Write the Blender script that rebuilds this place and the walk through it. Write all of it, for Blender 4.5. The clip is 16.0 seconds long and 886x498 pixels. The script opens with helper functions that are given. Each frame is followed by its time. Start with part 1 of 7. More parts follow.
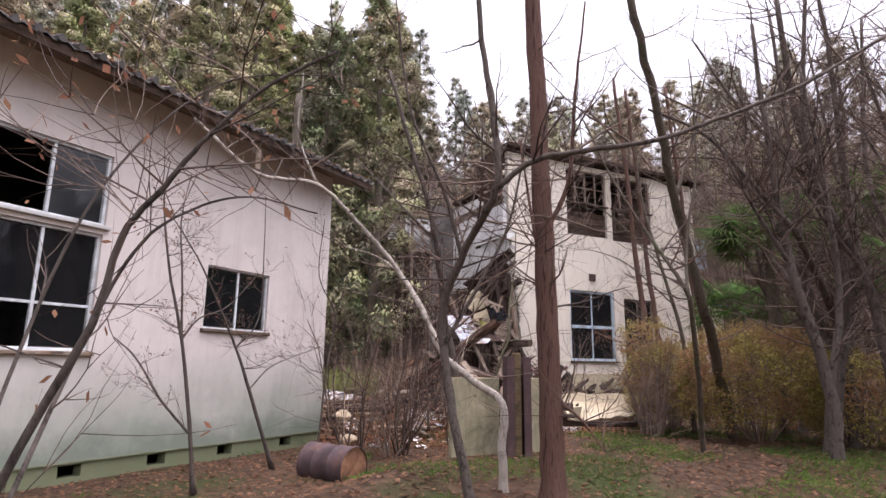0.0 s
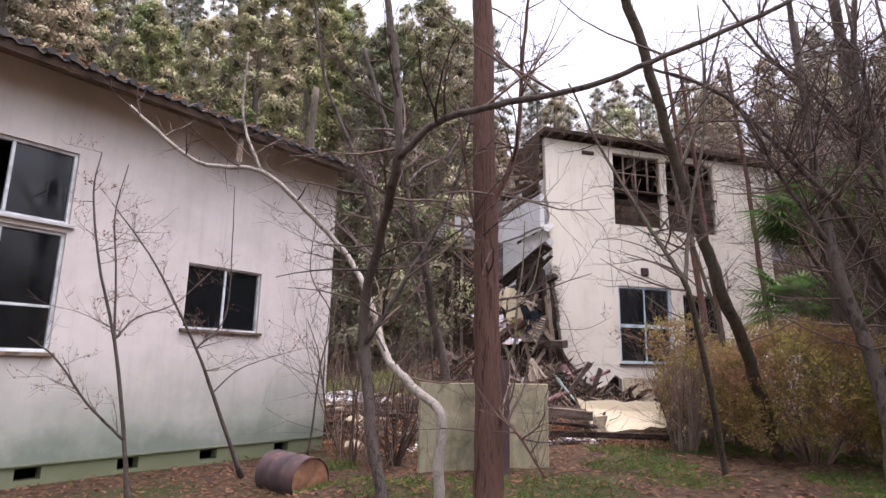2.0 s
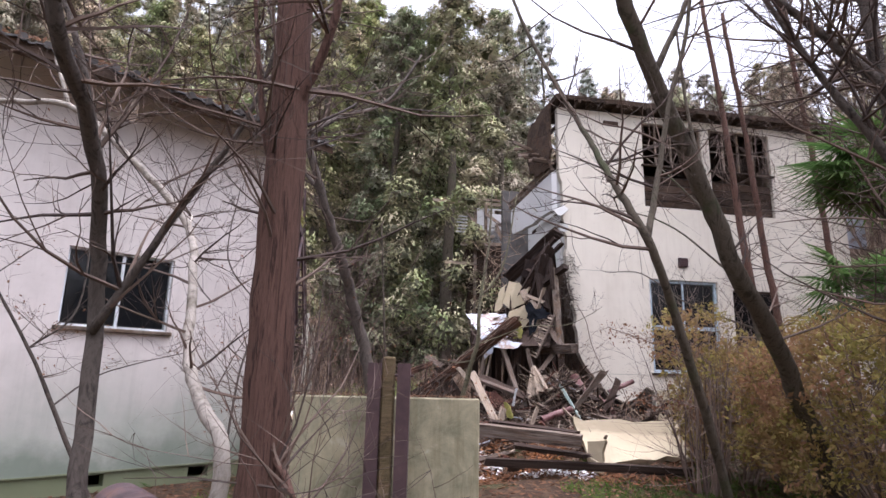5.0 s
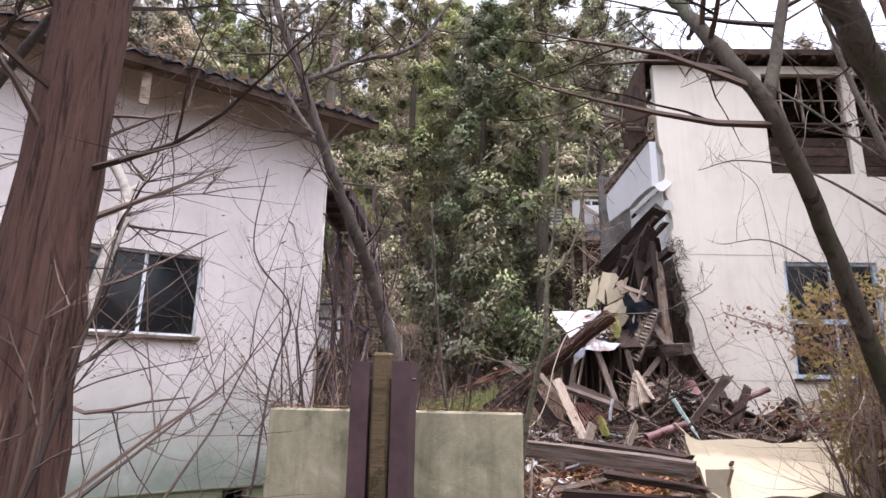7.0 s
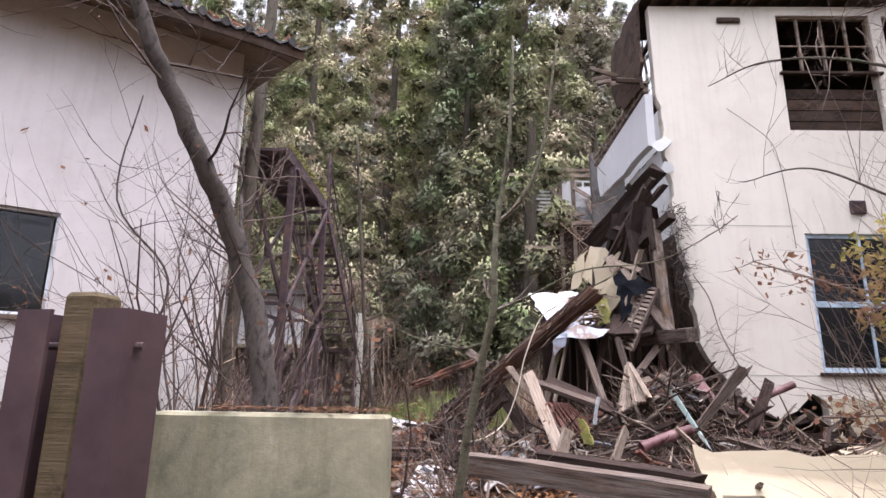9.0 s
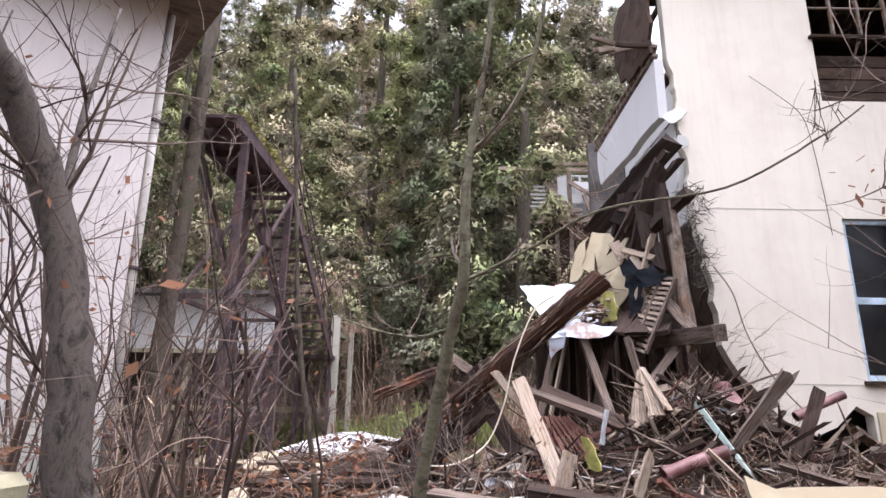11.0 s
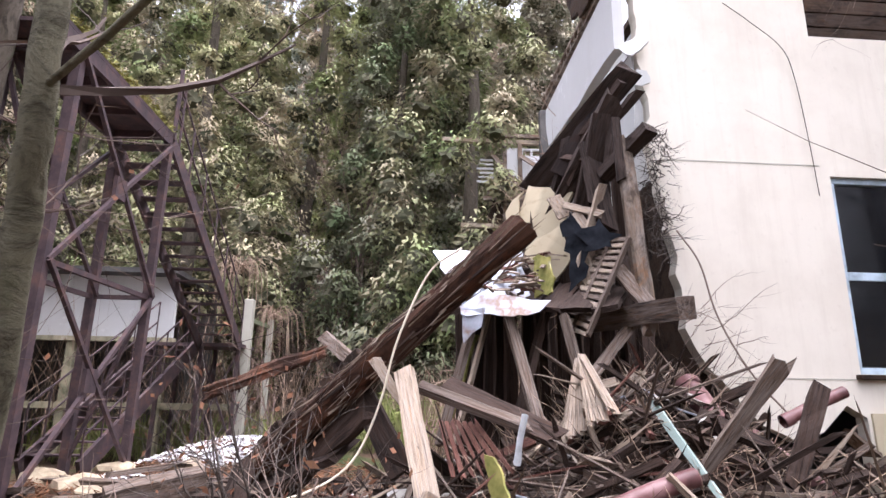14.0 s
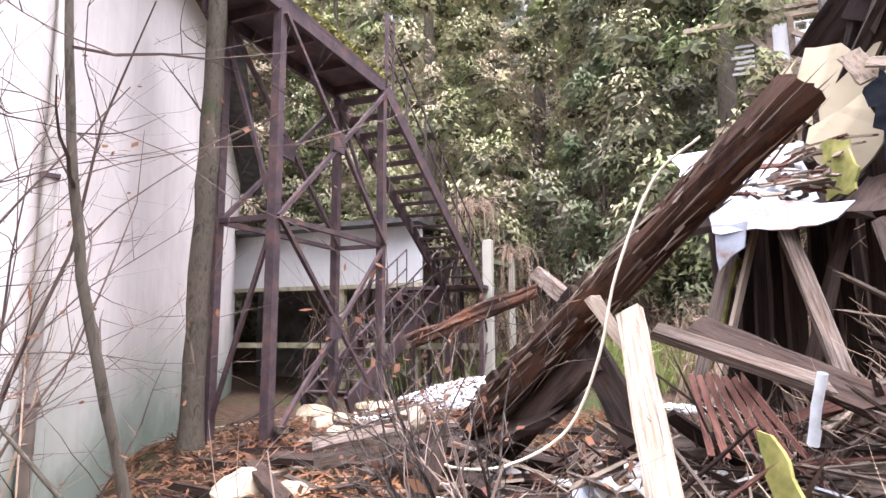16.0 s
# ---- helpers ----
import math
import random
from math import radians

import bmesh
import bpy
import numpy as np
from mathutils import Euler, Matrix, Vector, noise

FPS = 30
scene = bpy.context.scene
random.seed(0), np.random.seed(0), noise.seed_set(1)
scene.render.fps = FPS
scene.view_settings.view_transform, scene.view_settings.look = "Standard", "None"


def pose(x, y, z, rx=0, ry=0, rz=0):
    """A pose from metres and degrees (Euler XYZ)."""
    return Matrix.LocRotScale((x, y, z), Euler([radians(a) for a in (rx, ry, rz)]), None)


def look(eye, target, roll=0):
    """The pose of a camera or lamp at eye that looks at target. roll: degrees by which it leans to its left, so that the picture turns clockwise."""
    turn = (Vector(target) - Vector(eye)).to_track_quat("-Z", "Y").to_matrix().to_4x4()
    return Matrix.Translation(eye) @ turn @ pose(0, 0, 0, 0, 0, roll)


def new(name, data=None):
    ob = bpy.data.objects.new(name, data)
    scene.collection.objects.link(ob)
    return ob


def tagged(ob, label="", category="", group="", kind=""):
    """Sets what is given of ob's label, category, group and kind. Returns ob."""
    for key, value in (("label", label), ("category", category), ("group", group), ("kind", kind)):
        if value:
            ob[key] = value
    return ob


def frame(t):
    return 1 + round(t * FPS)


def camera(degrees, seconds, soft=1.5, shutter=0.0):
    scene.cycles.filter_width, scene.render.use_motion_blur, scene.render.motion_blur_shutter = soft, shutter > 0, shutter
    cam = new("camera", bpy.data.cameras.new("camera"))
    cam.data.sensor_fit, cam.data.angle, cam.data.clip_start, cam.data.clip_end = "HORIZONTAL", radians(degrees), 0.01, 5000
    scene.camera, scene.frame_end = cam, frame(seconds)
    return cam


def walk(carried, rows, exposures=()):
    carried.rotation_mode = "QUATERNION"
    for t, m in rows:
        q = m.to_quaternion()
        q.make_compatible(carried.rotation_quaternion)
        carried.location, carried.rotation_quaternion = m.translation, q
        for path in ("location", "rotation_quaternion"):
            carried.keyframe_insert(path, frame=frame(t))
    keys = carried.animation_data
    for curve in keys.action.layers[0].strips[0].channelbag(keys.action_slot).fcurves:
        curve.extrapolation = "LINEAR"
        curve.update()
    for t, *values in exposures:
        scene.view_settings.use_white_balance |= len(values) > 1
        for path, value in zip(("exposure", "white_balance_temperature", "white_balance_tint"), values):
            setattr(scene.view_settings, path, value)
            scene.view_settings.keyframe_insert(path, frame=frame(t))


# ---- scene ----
cam = camera(74.4, 16.0)
PATH = [
    (0, (1.136, -1.845, 1.606), (1.001, 0.11, 2.009), 0.6),
    (0.5, (1.568, -1.506, 1.626), (1.401, 0.444, 2.038), 1.0),
    (1, (1.971, -1.22, 1.646), (1.757, 0.727, 2.049), 1.1),
    (1.5, (2.375, -0.916, 1.633), (2.084, 1.022, 2.032), 1.2),
    (2, (2.75, -0.607, 1.662), (2.314, 1.303, 2.065), 1.0),
    (2.5, (3.101, -0.195, 1.684), (2.56, 1.687, 2.088), 1.0),
    (3, (3.368, 0.245, 1.661), (2.787, 2.111, 2.086), 1.1),
    (3.5, (3.5, 0.685, 1.672), (2.902, 2.545, 2.099), 1.2),
    (4, (3.711, 1.213, 1.715), (3.101, 3.071, 2.136), 1.4),
    (6.5, (4.033, 3.679, 1.618), (3.161, 5.418, 2.083), 1.0),
    (7, (3.965, 4.179, 1.645), (2.977, 5.857, 2.106), 0.9),
    (7.5, (3.989, 4.783, 1.568), (2.971, 6.438, 2.042), 0.8),
    (8, (3.861, 5.32, 1.504), (2.837, 6.97, 1.982), 0.8),
    (8.5, (3.731, 5.831, 1.499), (2.722, 7.491, 1.976), 1.0),
    (9, (3.582, 6.312, 1.57), (2.598, 7.989, 2.039), 0.7),
    (11.5, (2.986, 8.061, 1.56), (2.025, 9.739, 2.069), 0.9),
    (12, (3.024, 8.356, 1.586), (2.056, 10.032, 2.09), 0.7),
    (12.5, (2.816, 8.755, 1.553), (1.876, 10.45, 2.046), 0.6),
    (13, (2.706, 9.197, 1.599), (1.798, 10.916, 2.067), 1.0),
    (13.5, (2.761, 9.592, 1.64), (1.888, 11.327, 2.119), 0.7),
    (14, (2.767, 9.841, 1.613), (1.913, 11.582, 2.102), 0.9),
    (14.5, (2.62, 10.215, 1.576), (1.764, 11.968, 2.018), 1.1),
    (15, (2.446, 10.455, 1.629), (1.532, 12.188, 2.031), 1.2),
    (15.5, (2.429, 10.719, 1.658), (1.209, 12.261, 2.023), 0.1),
    (16, (2.461, 10.779, 1.699), (0.928, 12.034, 1.971), -0.3),
]
walk(cam, [(t, look(eye, target, roll)) for t, eye, target, roll in PATH], [(0.0, 1.39, 6250, 25), (3.0, 1.41, 6050, 24), (6.0, 1.49, 5900, 22), (7.5, 1.69, 5900, 22), (9.0, 1.69, 5900, 22), (12.5, 1.97, 5900, 21), (15.0, 2.01, 5900, 22), (16.0, 2.56, 5900, 22)])

# ---- world, sun, exposure ----
world = bpy.data.worlds.new("overcast")
scene.world = world
world.use_nodes = True
wn, wl = world.node_tree.nodes, world.node_tree.links
sky = wn.new("ShaderNodeTexSky")
sky.sky_type = "NISHITA"
sky.sun_disc = False
sky.sun_elevation, sky.sun_rotation = radians(80), radians(84)
sky.air_density, sky.dust_density, sky.ozone_density = 1.6, 6.0, 0.4
hsv = wn.new("ShaderNodeHueSaturation")
hsv.inputs["Saturation"].default_value = 0.22
wl.new(sky.outputs[0], hsv.inputs["Color"])
wl.new(hsv.outputs[0], wn["Background"].inputs["Color"])
wn["Background"].inputs["Strength"].default_value = 0.15
sun = new("sun", bpy.data.lights.new("sun", "SUN"))
sun.data.energy, sun.data.angle, sun.data.color = 1.0, radians(100), (1.0, 0.97, 0.95)
sun.matrix_world = look((4.5, 8.5, 25), (0, 8, 0))


# ---- mesh helpers ----
def sm(v):
    v = max(0.0, min(1.0, v))
    return v * v * (3 - 2 * v)


def fin(bm, name, smooth=False):
    me = bpy.data.meshes.new(name)
    bm.normal_update()
    bm.to_mesh(me)
    bm.free()
    if smooth:
        me.polygons.foreach_set("use_smooth", [True] * len(me.polygons))
    return me


def part(name, bm, material, parent=None, label="", smooth=False):
    """Link a bmesh (or a mesh) as one object, under parent if given."""
    me = bm if isinstance(bm, bpy.types.Mesh) else fin(bm, name, smooth)
    if material is not None and not me.materials:
        me.materials.append(material)
    ob = new(name, me)
    if parent is not None:
        ob.parent = parent
    if label:
        ob["label"] = label
    return ob


def thing(name, label, category, group="", kind="", at=None):
    ob = new(name)
    ob.empty_display_size = 0.1
    if at is not None:
        ob.matrix_world = at
    return tagged(ob, label, category, group, kind)


def box(bm, x0, x1, y0, y1, z0, z1, bevel=0.0):
    v = [bm.verts.new((x, y, z)) for x in (x0, x1) for y in (y0, y1) for z in (z0, z1)]
    f = [bm.faces.new([v[i] for i in q]) for q in ((0, 1, 3, 2), (4, 6, 7, 5), (0, 4, 5, 1), (2, 3, 7, 6), (0, 2, 6, 4), (1, 5, 7, 3))]
    if bevel:
        edges = list({e for q in f for e in q.edges})
        bmesh.ops.bevel(bm, geom=edges, offset=bevel, segments=1, affect="EDGES")


def boxmesh(x0, x1, y0, y1, z0, z1, bevel=0.0):
    bm = bmesh.new()
    box(bm, x0, x1, y0, y1, z0, z1, bevel)
    return bm


def axis_pose(p, q, roll=0.0):
    """A pose at p whose x axis points at q, with z as far up as it can be, turned by roll degrees."""
    p, q = Vector(p), Vector(q)
    x = (q - p).normalized()
    up = Vector((0, 0, 1)) if abs(x.z) < 0.98 else Vector((0, 1, 0))
    y = up.cross(x).normalized()
    z = x.cross(y)
    m = Matrix((x, y, z)).transposed().to_4x4()
    m.translation = p
    return m @ Matrix.Rotation(radians(roll), 4, "X")


def tube(bm, pts, radii, sides=6, rough=0.0, cap=True):
    """A tapered tube along pts."""
    pts = [Vector(p) for p in pts]
    prev, ring0 = None, None
    side = Vector((0.31, 0.87, 0.2))
    for i, p in enumerate(pts):
        a = pts[min(i + 1, len(pts) - 1)] - pts[max(i - 1, 0)]
        a.normalize()
        u = a.cross(side)
        if u.length < 0.05:
            u = a.cross(Vector((1, 0, 0)))
        u.normalize()
        w = a.cross(u)
        ring = []
        for k in range(sides):
            t = 2 * math.pi * k / sides
            r = radii[i] * (1 + (random.random() - 0.5) * rough)
            ring.append(bm.verts.new(p + (u * math.cos(t) + w * math.sin(t)) * r))
        if prev:
            for k in range(sides):
                bm.faces.new((prev[k], prev[(k + 1) % sides], ring[(k + 1) % sides], ring[k]))
        elif cap:
            bm.faces.new(ring[::-1])
        prev = ring
    if cap:
        bm.faces.new(prev)


def smooth_path(pts, n):
    """Catmull-Rom through pts, n steps a span."""
    p = [Vector(q) for q in pts]
    p = [p[0] * 2 - p[1]] + p + [p[-1] * 2 - p[-2]]
    out = []
    for i in range(1, len(p) - 2):
        for k in range(n):
            t = k / n
            out.append(0.5 * (2 * p[i] + (p[i + 1] - p[i - 1]) * t + (2 * p[i - 1] - 5 * p[i] + 4 * p[i + 1] - p[i + 2]) * t * t
                              + (3 * p[i] - p[i - 1] - 3 * p[i + 1] + p[i + 2]) * t ** 3))
    out.append(p[-2])
    return out


def inside(pt, poly):
    x, y = pt
    hit = False
    for i in range(len(poly)):
        (x0, y0), (x1, y1) = poly[i - 1], poly[i]
        if (y0 > y) != (y1 > y) and x < (x1 - x0) * (y - y0) / (y1 - y0) + x0:
            hit = not hit
    return hit


def plate(outline, holes, thick):
    """A flat plate in the local x-z plane, from y=0 to y=thick, with holes through it."""
    from mathutils.geometry import delaunay_2d_cdt
    loops = [outline] + list(holes)
    verts, edges = [], []
    for lp in loops:
        n0 = len(verts)
        verts += [Vector(p) for p in lp]
        edges += [(n0 + i, n0 + (i + 1) % len(lp)) for i in range(len(lp))]
    vs, es, fs = delaunay_2d_cdt(verts, edges, [], 0, 1e-5)[:3]
    bm = bmesh.new()
    a = [bm.verts.new((v.x, 0, v.y)) for v in vs]
    b = [bm.verts.new((v.x, thick, v.y)) for v in vs]
    count = {}
    for f in fs:
        c = sum((vs[i] for i in f), Vector((0, 0))) / len(f)
        if inside(c, outline) and not any(inside(c, h) for h in holes):
            bm.faces.new([a[i] for i in f])
            bm.faces.new([b[i] for i in reversed(f)])
            for i in range(len(f)):
                e = (f[i], f[(i + 1) % len(f)])
                count[e] = 1
    for i, k in count:
        if (k, i) not in count:
            bm.faces.new((a[k], a[i], b[i], b[k]))
    for v in [v for v in bm.verts if not v.link_faces]:
        bm.verts.remove(v)
    return bm


def rect(x0, x1, z0, z1):
    return [(x0, z0), (x1, z0), (x1, z1), (x0, z1)]


def jag(pts, step, amount, seed):
    """Break the polyline pts into uneven short steps."""
    rnd = random.Random(seed)
    out = []
    for (x0, y0), (x1, y1) in zip(pts, pts[1:]):
        n = max(1, int(math.hypot(x1 - x0, y1 - y0) / step))
        for k in range(n):
            t = (k + rnd.uniform(-0.4, 0.4)) / n if k else 0.0
            out.append((x0 + (x1 - x0) * t + rnd.triangular(-1.6, 1.6, 0) * amount, y0 + (y1 - y0) * t + rnd.uniform(-amount, amount)))
    return out + [pts[-1]]


# ---- materials ----
def material(name, base, rough=0.8, metal=0.0, spec=0.3):
    m = bpy.data.materials.new(name)
    m.use_nodes = True
    p = m.node_tree.nodes["Principled BSDF"]
    p.inputs["Base Color"].default_value = (*base, 1)
    p.inputs["Roughness"].default_value = rough
    p.inputs["Metallic"].default_value = metal
    p.inputs["Specular IOR Level"].default_value = spec
    return m


def mapped(m, scale=(1, 1, 1), space="Object"):
    n, l = m.node_tree.nodes, m.node_tree.links
    c = n.new("ShaderNodeTexCoord")
    mp = n.new("ShaderNodeMapping")
    mp.inputs["Scale"].default_value = scale
    l.new(c.outputs[space], mp.inputs["Vector"])
    return mp.outputs[0]


def noise_at(m, vec, scale, detail=6, rough=0.6, dist=0.0):
    t = m.node_tree.nodes.new("ShaderNodeTexNoise")
    t.inputs["Scale"].default_value, t.inputs["Detail"].default_value = scale, detail
    t.inputs["Roughness"].default_value, t.inputs["Distortion"].default_value = rough, dist
    m.node_tree.links.new(vec, t.inputs["Vector"])
    return t.outputs["Fac"]


def ramp(m, fac, stops):
    r = m.node_tree.nodes.new("ShaderNodeValToRGB")
    r.color_ramp.elements.remove(r.color_ramp.elements[1])
    for i, (pos, col) in enumerate(stops):
        e = r.color_ramp.elements[0] if i == 0 else r.color_ramp.elements.new(pos)
        e.position = pos
        e.color = (*col, 1) if len(col) == 3 else col
    m.node_tree.links.new(fac, r.inputs[0])
    return r.outputs[0]


def grey(m, fac, a, b):
    return ramp(m, fac, [(a, (0, 0, 0)), (b, (1, 1, 1))])


def mix(m, fac, a, b, mode="MIX"):
    x = m.node_tree.nodes.new("ShaderNodeMix")
    x.data_type, x.blend_type = "RGBA", mode
    for sock, v in ((x.inputs["Factor"], fac), (x.inputs["A"], a), (x.inputs["B"], b)):
        if isinstance(v, (int, float)):
            sock.default_value = v
        elif isinstance(v, tuple):
            sock.default_value = (*v, 1)
        else:
            m.node_tree.links.new(v, sock)
    return x.outputs["Result"]


def math_node(m, op, a, b):
    x = m.node_tree.nodes.new("ShaderNodeMath")
    x.operation = op
    x.use_clamp = True
    for sock, v in ((x.inputs[0], a), (x.inputs[1], b)):
        if isinstance(v, (int, float)):
            sock.default_value = v
        else:
            m.node_tree.links.new(v, sock)
    return x.outputs[0]


def set_colour(m, col):
    m.node_tree.links.new(col, m.node_tree.nodes["Principled BSDF"].inputs["Base Color"])


def set_rough(m, val):
    m.node_tree.links.new(val, m.node_tree.nodes["Principled BSDF"].inputs["Roughness"])


def bump(m, height, strength=0.3, distance=0.02):
    b = m.node_tree.nodes.new("ShaderNodeBump")
    b.inputs["Strength"].default_value, b.inputs["Distance"].default_value = strength, distance
    m.node_tree.links.new(height, b.inputs["Height"])
    m.node_tree.links.new(b.outputs[0], m.node_tree.nodes["Principled BSDF"].inputs["Normal"])


def rnd_object(m):
    return m.node_tree.nodes.new("ShaderNodeObjectInfo").outputs["Random"]


def rnd_island(m):
    return m.node_tree.nodes.new("ShaderNodeNewGeometry").outputs["Random Per Island"]


def sep_z(m, vec):
    s = m.node_tree.nodes.new("ShaderNodeSeparateXYZ")
    m.node_tree.links.new(vec, s.inputs[0])
    return s.outputs["Z"]


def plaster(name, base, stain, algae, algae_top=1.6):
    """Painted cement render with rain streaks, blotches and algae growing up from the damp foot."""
    m = material(name, base, 0.85, spec=0.2)
    o = mapped(m)
    blot = grey(m, noise_at(m, o, 0.9, 8, 0.65), 0.45, 0.75)
    streak = grey(m, noise_at(m, mapped(m, (5, 5, 0.35)), 1.3, 6, 0.7), 0.5, 0.8)
    c = mix(m, math_node(m, "MULTIPLY", blot, 0.35), base, stain)
    c = mix(m, math_node(m, "MULTIPLY", streak, 0.28), c, stain)
    wob = math_node(m, "MULTIPLY", noise_at(m, o, 1.1, 6, 0.6), 1.0)
    zz = m.node_tree.nodes.new("ShaderNodeMapRange")
    zz.inputs["From Min"].default_value, zz.inputs["From Max"].default_value = 0.1, algae_top
    zz.inputs["To Min"].default_value, zz.inputs["To Max"].default_value = 1.15, 0.0
    m.node_tree.links.new(sep_z(m, o), zz.inputs["Value"])
    wob2 = math_node(m, "ADD", math_node(m, "MULTIPLY", wob, 0.6), math_node(m, "MULTIPLY", noise_at(m, o, 0.45, 4, 0.5), 0.5))
    alg = grey(m, math_node(m, "MULTIPLY", zz.outputs[0], wob2), 0.12, 0.52)
    c = mix(m, math_node(m, "MULTIPLY", alg, 0.82), c, algae)
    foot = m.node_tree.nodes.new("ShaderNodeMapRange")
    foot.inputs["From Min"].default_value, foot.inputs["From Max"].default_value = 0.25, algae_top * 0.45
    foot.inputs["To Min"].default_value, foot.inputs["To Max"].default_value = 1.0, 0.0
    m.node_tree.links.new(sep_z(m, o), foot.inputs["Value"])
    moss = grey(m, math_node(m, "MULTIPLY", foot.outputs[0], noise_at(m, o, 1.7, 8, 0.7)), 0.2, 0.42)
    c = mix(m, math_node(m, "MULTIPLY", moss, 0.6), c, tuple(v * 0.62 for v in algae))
    fine = noise_at(m, o, 60, 4, 0.7)
    c = mix(m, math_node(m, "MULTIPLY", grey(m, noise_at(m, o, 9, 6, 0.7), 0.58, 0.72), 0.25), c, stain)
    set_colour(m, c)
    bump(m, mix(m, 0.5, fine, noise_at(m, o, 3.0, 5)), 0.25, 0.012)
    return m


def wood(name, dark, light, grey_col, weather=0.5, rough=0.85, unit=False):
    """Old timber, with the grain along the local x axis."""
    m = material(name, dark, rough, spec=0.15)
    g = noise_at(m, mapped(m, (1.0, 30, 30)) if not unit else mapped(m, (1.6, 3.2, 2.2)), 1.8, 8, 0.75, 0.8)
    c = ramp(m, g, [(0.28, dark), (0.55, light), (0.78, dark)])
    w = grey(m, noise_at(m, mapped(m, (1.5, 3, 3)), 1.9, 8, 0.7), 0.42, 0.62)
    c = mix(m, math_node(m, "MULTIPLY", w, weather), c, grey_col)
    c = mix(m, math_node(m, "MULTIPLY", grey(m, noise_at(m, mapped(m, (1, 1.6, 1.6)), 2.3, 8, 0.72, 0.6), 0.5, 0.62), 0.75), c, tuple(v * 0.4 for v in dark))
    c = mix(m, math_node(m, "MULTIPLY", grey(m, noise_at(m, mapped(m, (1, 1.3, 1.3)), 3.7, 7, 0.7, 0.3), 0.57, 0.66), 0.6), c, (light[0] * 1.1, light[1] * 0.8, light[2] * 0.55))
    c = mix(m, 0.55, c, mix(m, rnd_object(m), (0.3, 0.26, 0.23), (1.25, 1.2, 1.15)), "MULTIPLY")
    set_colour(m, c)
    bump(m, g, 0.9, 0.012)
    return m


def bark(name, dark, light, scale=(9, 9, 1.6), moss=None):
    m = material(name, dark, 0.9, spec=0.15)
    v = mapped(m, scale)
    g = noise_at(m, v, 1.3, 10, 0.75, 0.6)
    c = ramp(m, g, [(0.3, dark), (0.5, light), (0.62, dark), (0.8, light)])
    if moss:
        c = mix(m, grey(m, noise_at(m, mapped(m), 2.2, 6, 0.65), 0.56, 0.68), c, moss)
    set_colour(m, c)
    bump(m, g, 1.0, 0.035)
    return m


def leafy(name, a, b, c3, rough=0.75, scale=0.5, clump=0.0, thin=0.4):
    m = material(name, a, min(1.0, rough + 0.15), spec=0.04)
    f = mix(m, clump, rnd_island(m), grey(m, noise_at(m, mapped(m), 1.15, 2, 0.5), 0.36, 0.64)) if clump else rnd_island(m)
    c = mix(m, f, a, b)
    c = mix(m, grey(m, noise_at(m, mapped(m), scale, 3), 0.42, 0.62), c, c3)
    set_colour(m, c)
    n, l = m.node_tree.nodes, m.node_tree.links
    tr, mx = n.new("ShaderNodeBsdfTranslucent"), n.new("ShaderNodeMixShader")
    mx.inputs[0].default_value = thin
    l.new(c, tr.inputs["Color"])
    l.new(n["Principled BSDF"].outputs[0], mx.inputs[1])
    l.new(tr.outputs[0], mx.inputs[2])
    l.new(mx.outputs[0], n["Material Output"].inputs["Surface"])
    return m


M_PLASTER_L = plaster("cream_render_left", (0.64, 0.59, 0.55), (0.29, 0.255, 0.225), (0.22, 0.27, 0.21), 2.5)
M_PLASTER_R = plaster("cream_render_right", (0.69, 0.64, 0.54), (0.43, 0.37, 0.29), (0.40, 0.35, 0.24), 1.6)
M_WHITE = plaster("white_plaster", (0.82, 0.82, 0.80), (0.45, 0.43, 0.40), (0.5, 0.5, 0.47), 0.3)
M_CONC = material("mossy_concrete", (0.3, 0.28, 0.2), 0.9)
_o = mapped(M_CONC)
_c = ramp(M_CONC, noise_at(M_CONC, _o, 2.6, 9, 0.68, 0.5), [(0.3, (0.10, 0.095, 0.05)), (0.46, (0.25, 0.235, 0.155)), (0.6, (0.36, 0.32, 0.21)), (0.72, (0.48, 0.44, 0.34))])
_c = mix(M_CONC, math_node(M_CONC, "MULTIPLY", grey(M_CONC, noise_at(M_CONC, mapped(M_CONC, (6, 6, 0.7)), 1.2, 6, 0.7), 0.48, 0.7), 0.55), _c, (0.12, 0.11, 0.055))
set_colour(M_CONC, _c)
bump(M_CONC, noise_at(M_CONC, _o, 30, 6, 0.7), 0.4, 0.01)
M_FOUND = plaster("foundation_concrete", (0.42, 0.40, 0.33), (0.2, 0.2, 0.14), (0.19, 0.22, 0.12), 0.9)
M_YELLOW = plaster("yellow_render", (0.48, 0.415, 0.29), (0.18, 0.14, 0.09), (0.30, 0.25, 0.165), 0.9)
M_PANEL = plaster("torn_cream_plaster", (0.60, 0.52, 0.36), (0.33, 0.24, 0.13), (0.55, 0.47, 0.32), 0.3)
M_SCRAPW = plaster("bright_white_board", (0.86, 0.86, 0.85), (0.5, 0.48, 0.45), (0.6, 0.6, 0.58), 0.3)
# near-black colour holds the shade of the rooms behind the windows
M_ROOM_SHADE = material("room_shade_dark", (0.10, 0.095, 0.09), 0.95)
set_colour(M_ROOM_SHADE, ramp(M_ROOM_SHADE, noise_at(M_ROOM_SHADE, mapped(M_ROOM_SHADE), 1.5, 6), [(0.3, (0.05, 0.045, 0.04)), (0.7, (0.16, 0.15, 0.14))]))
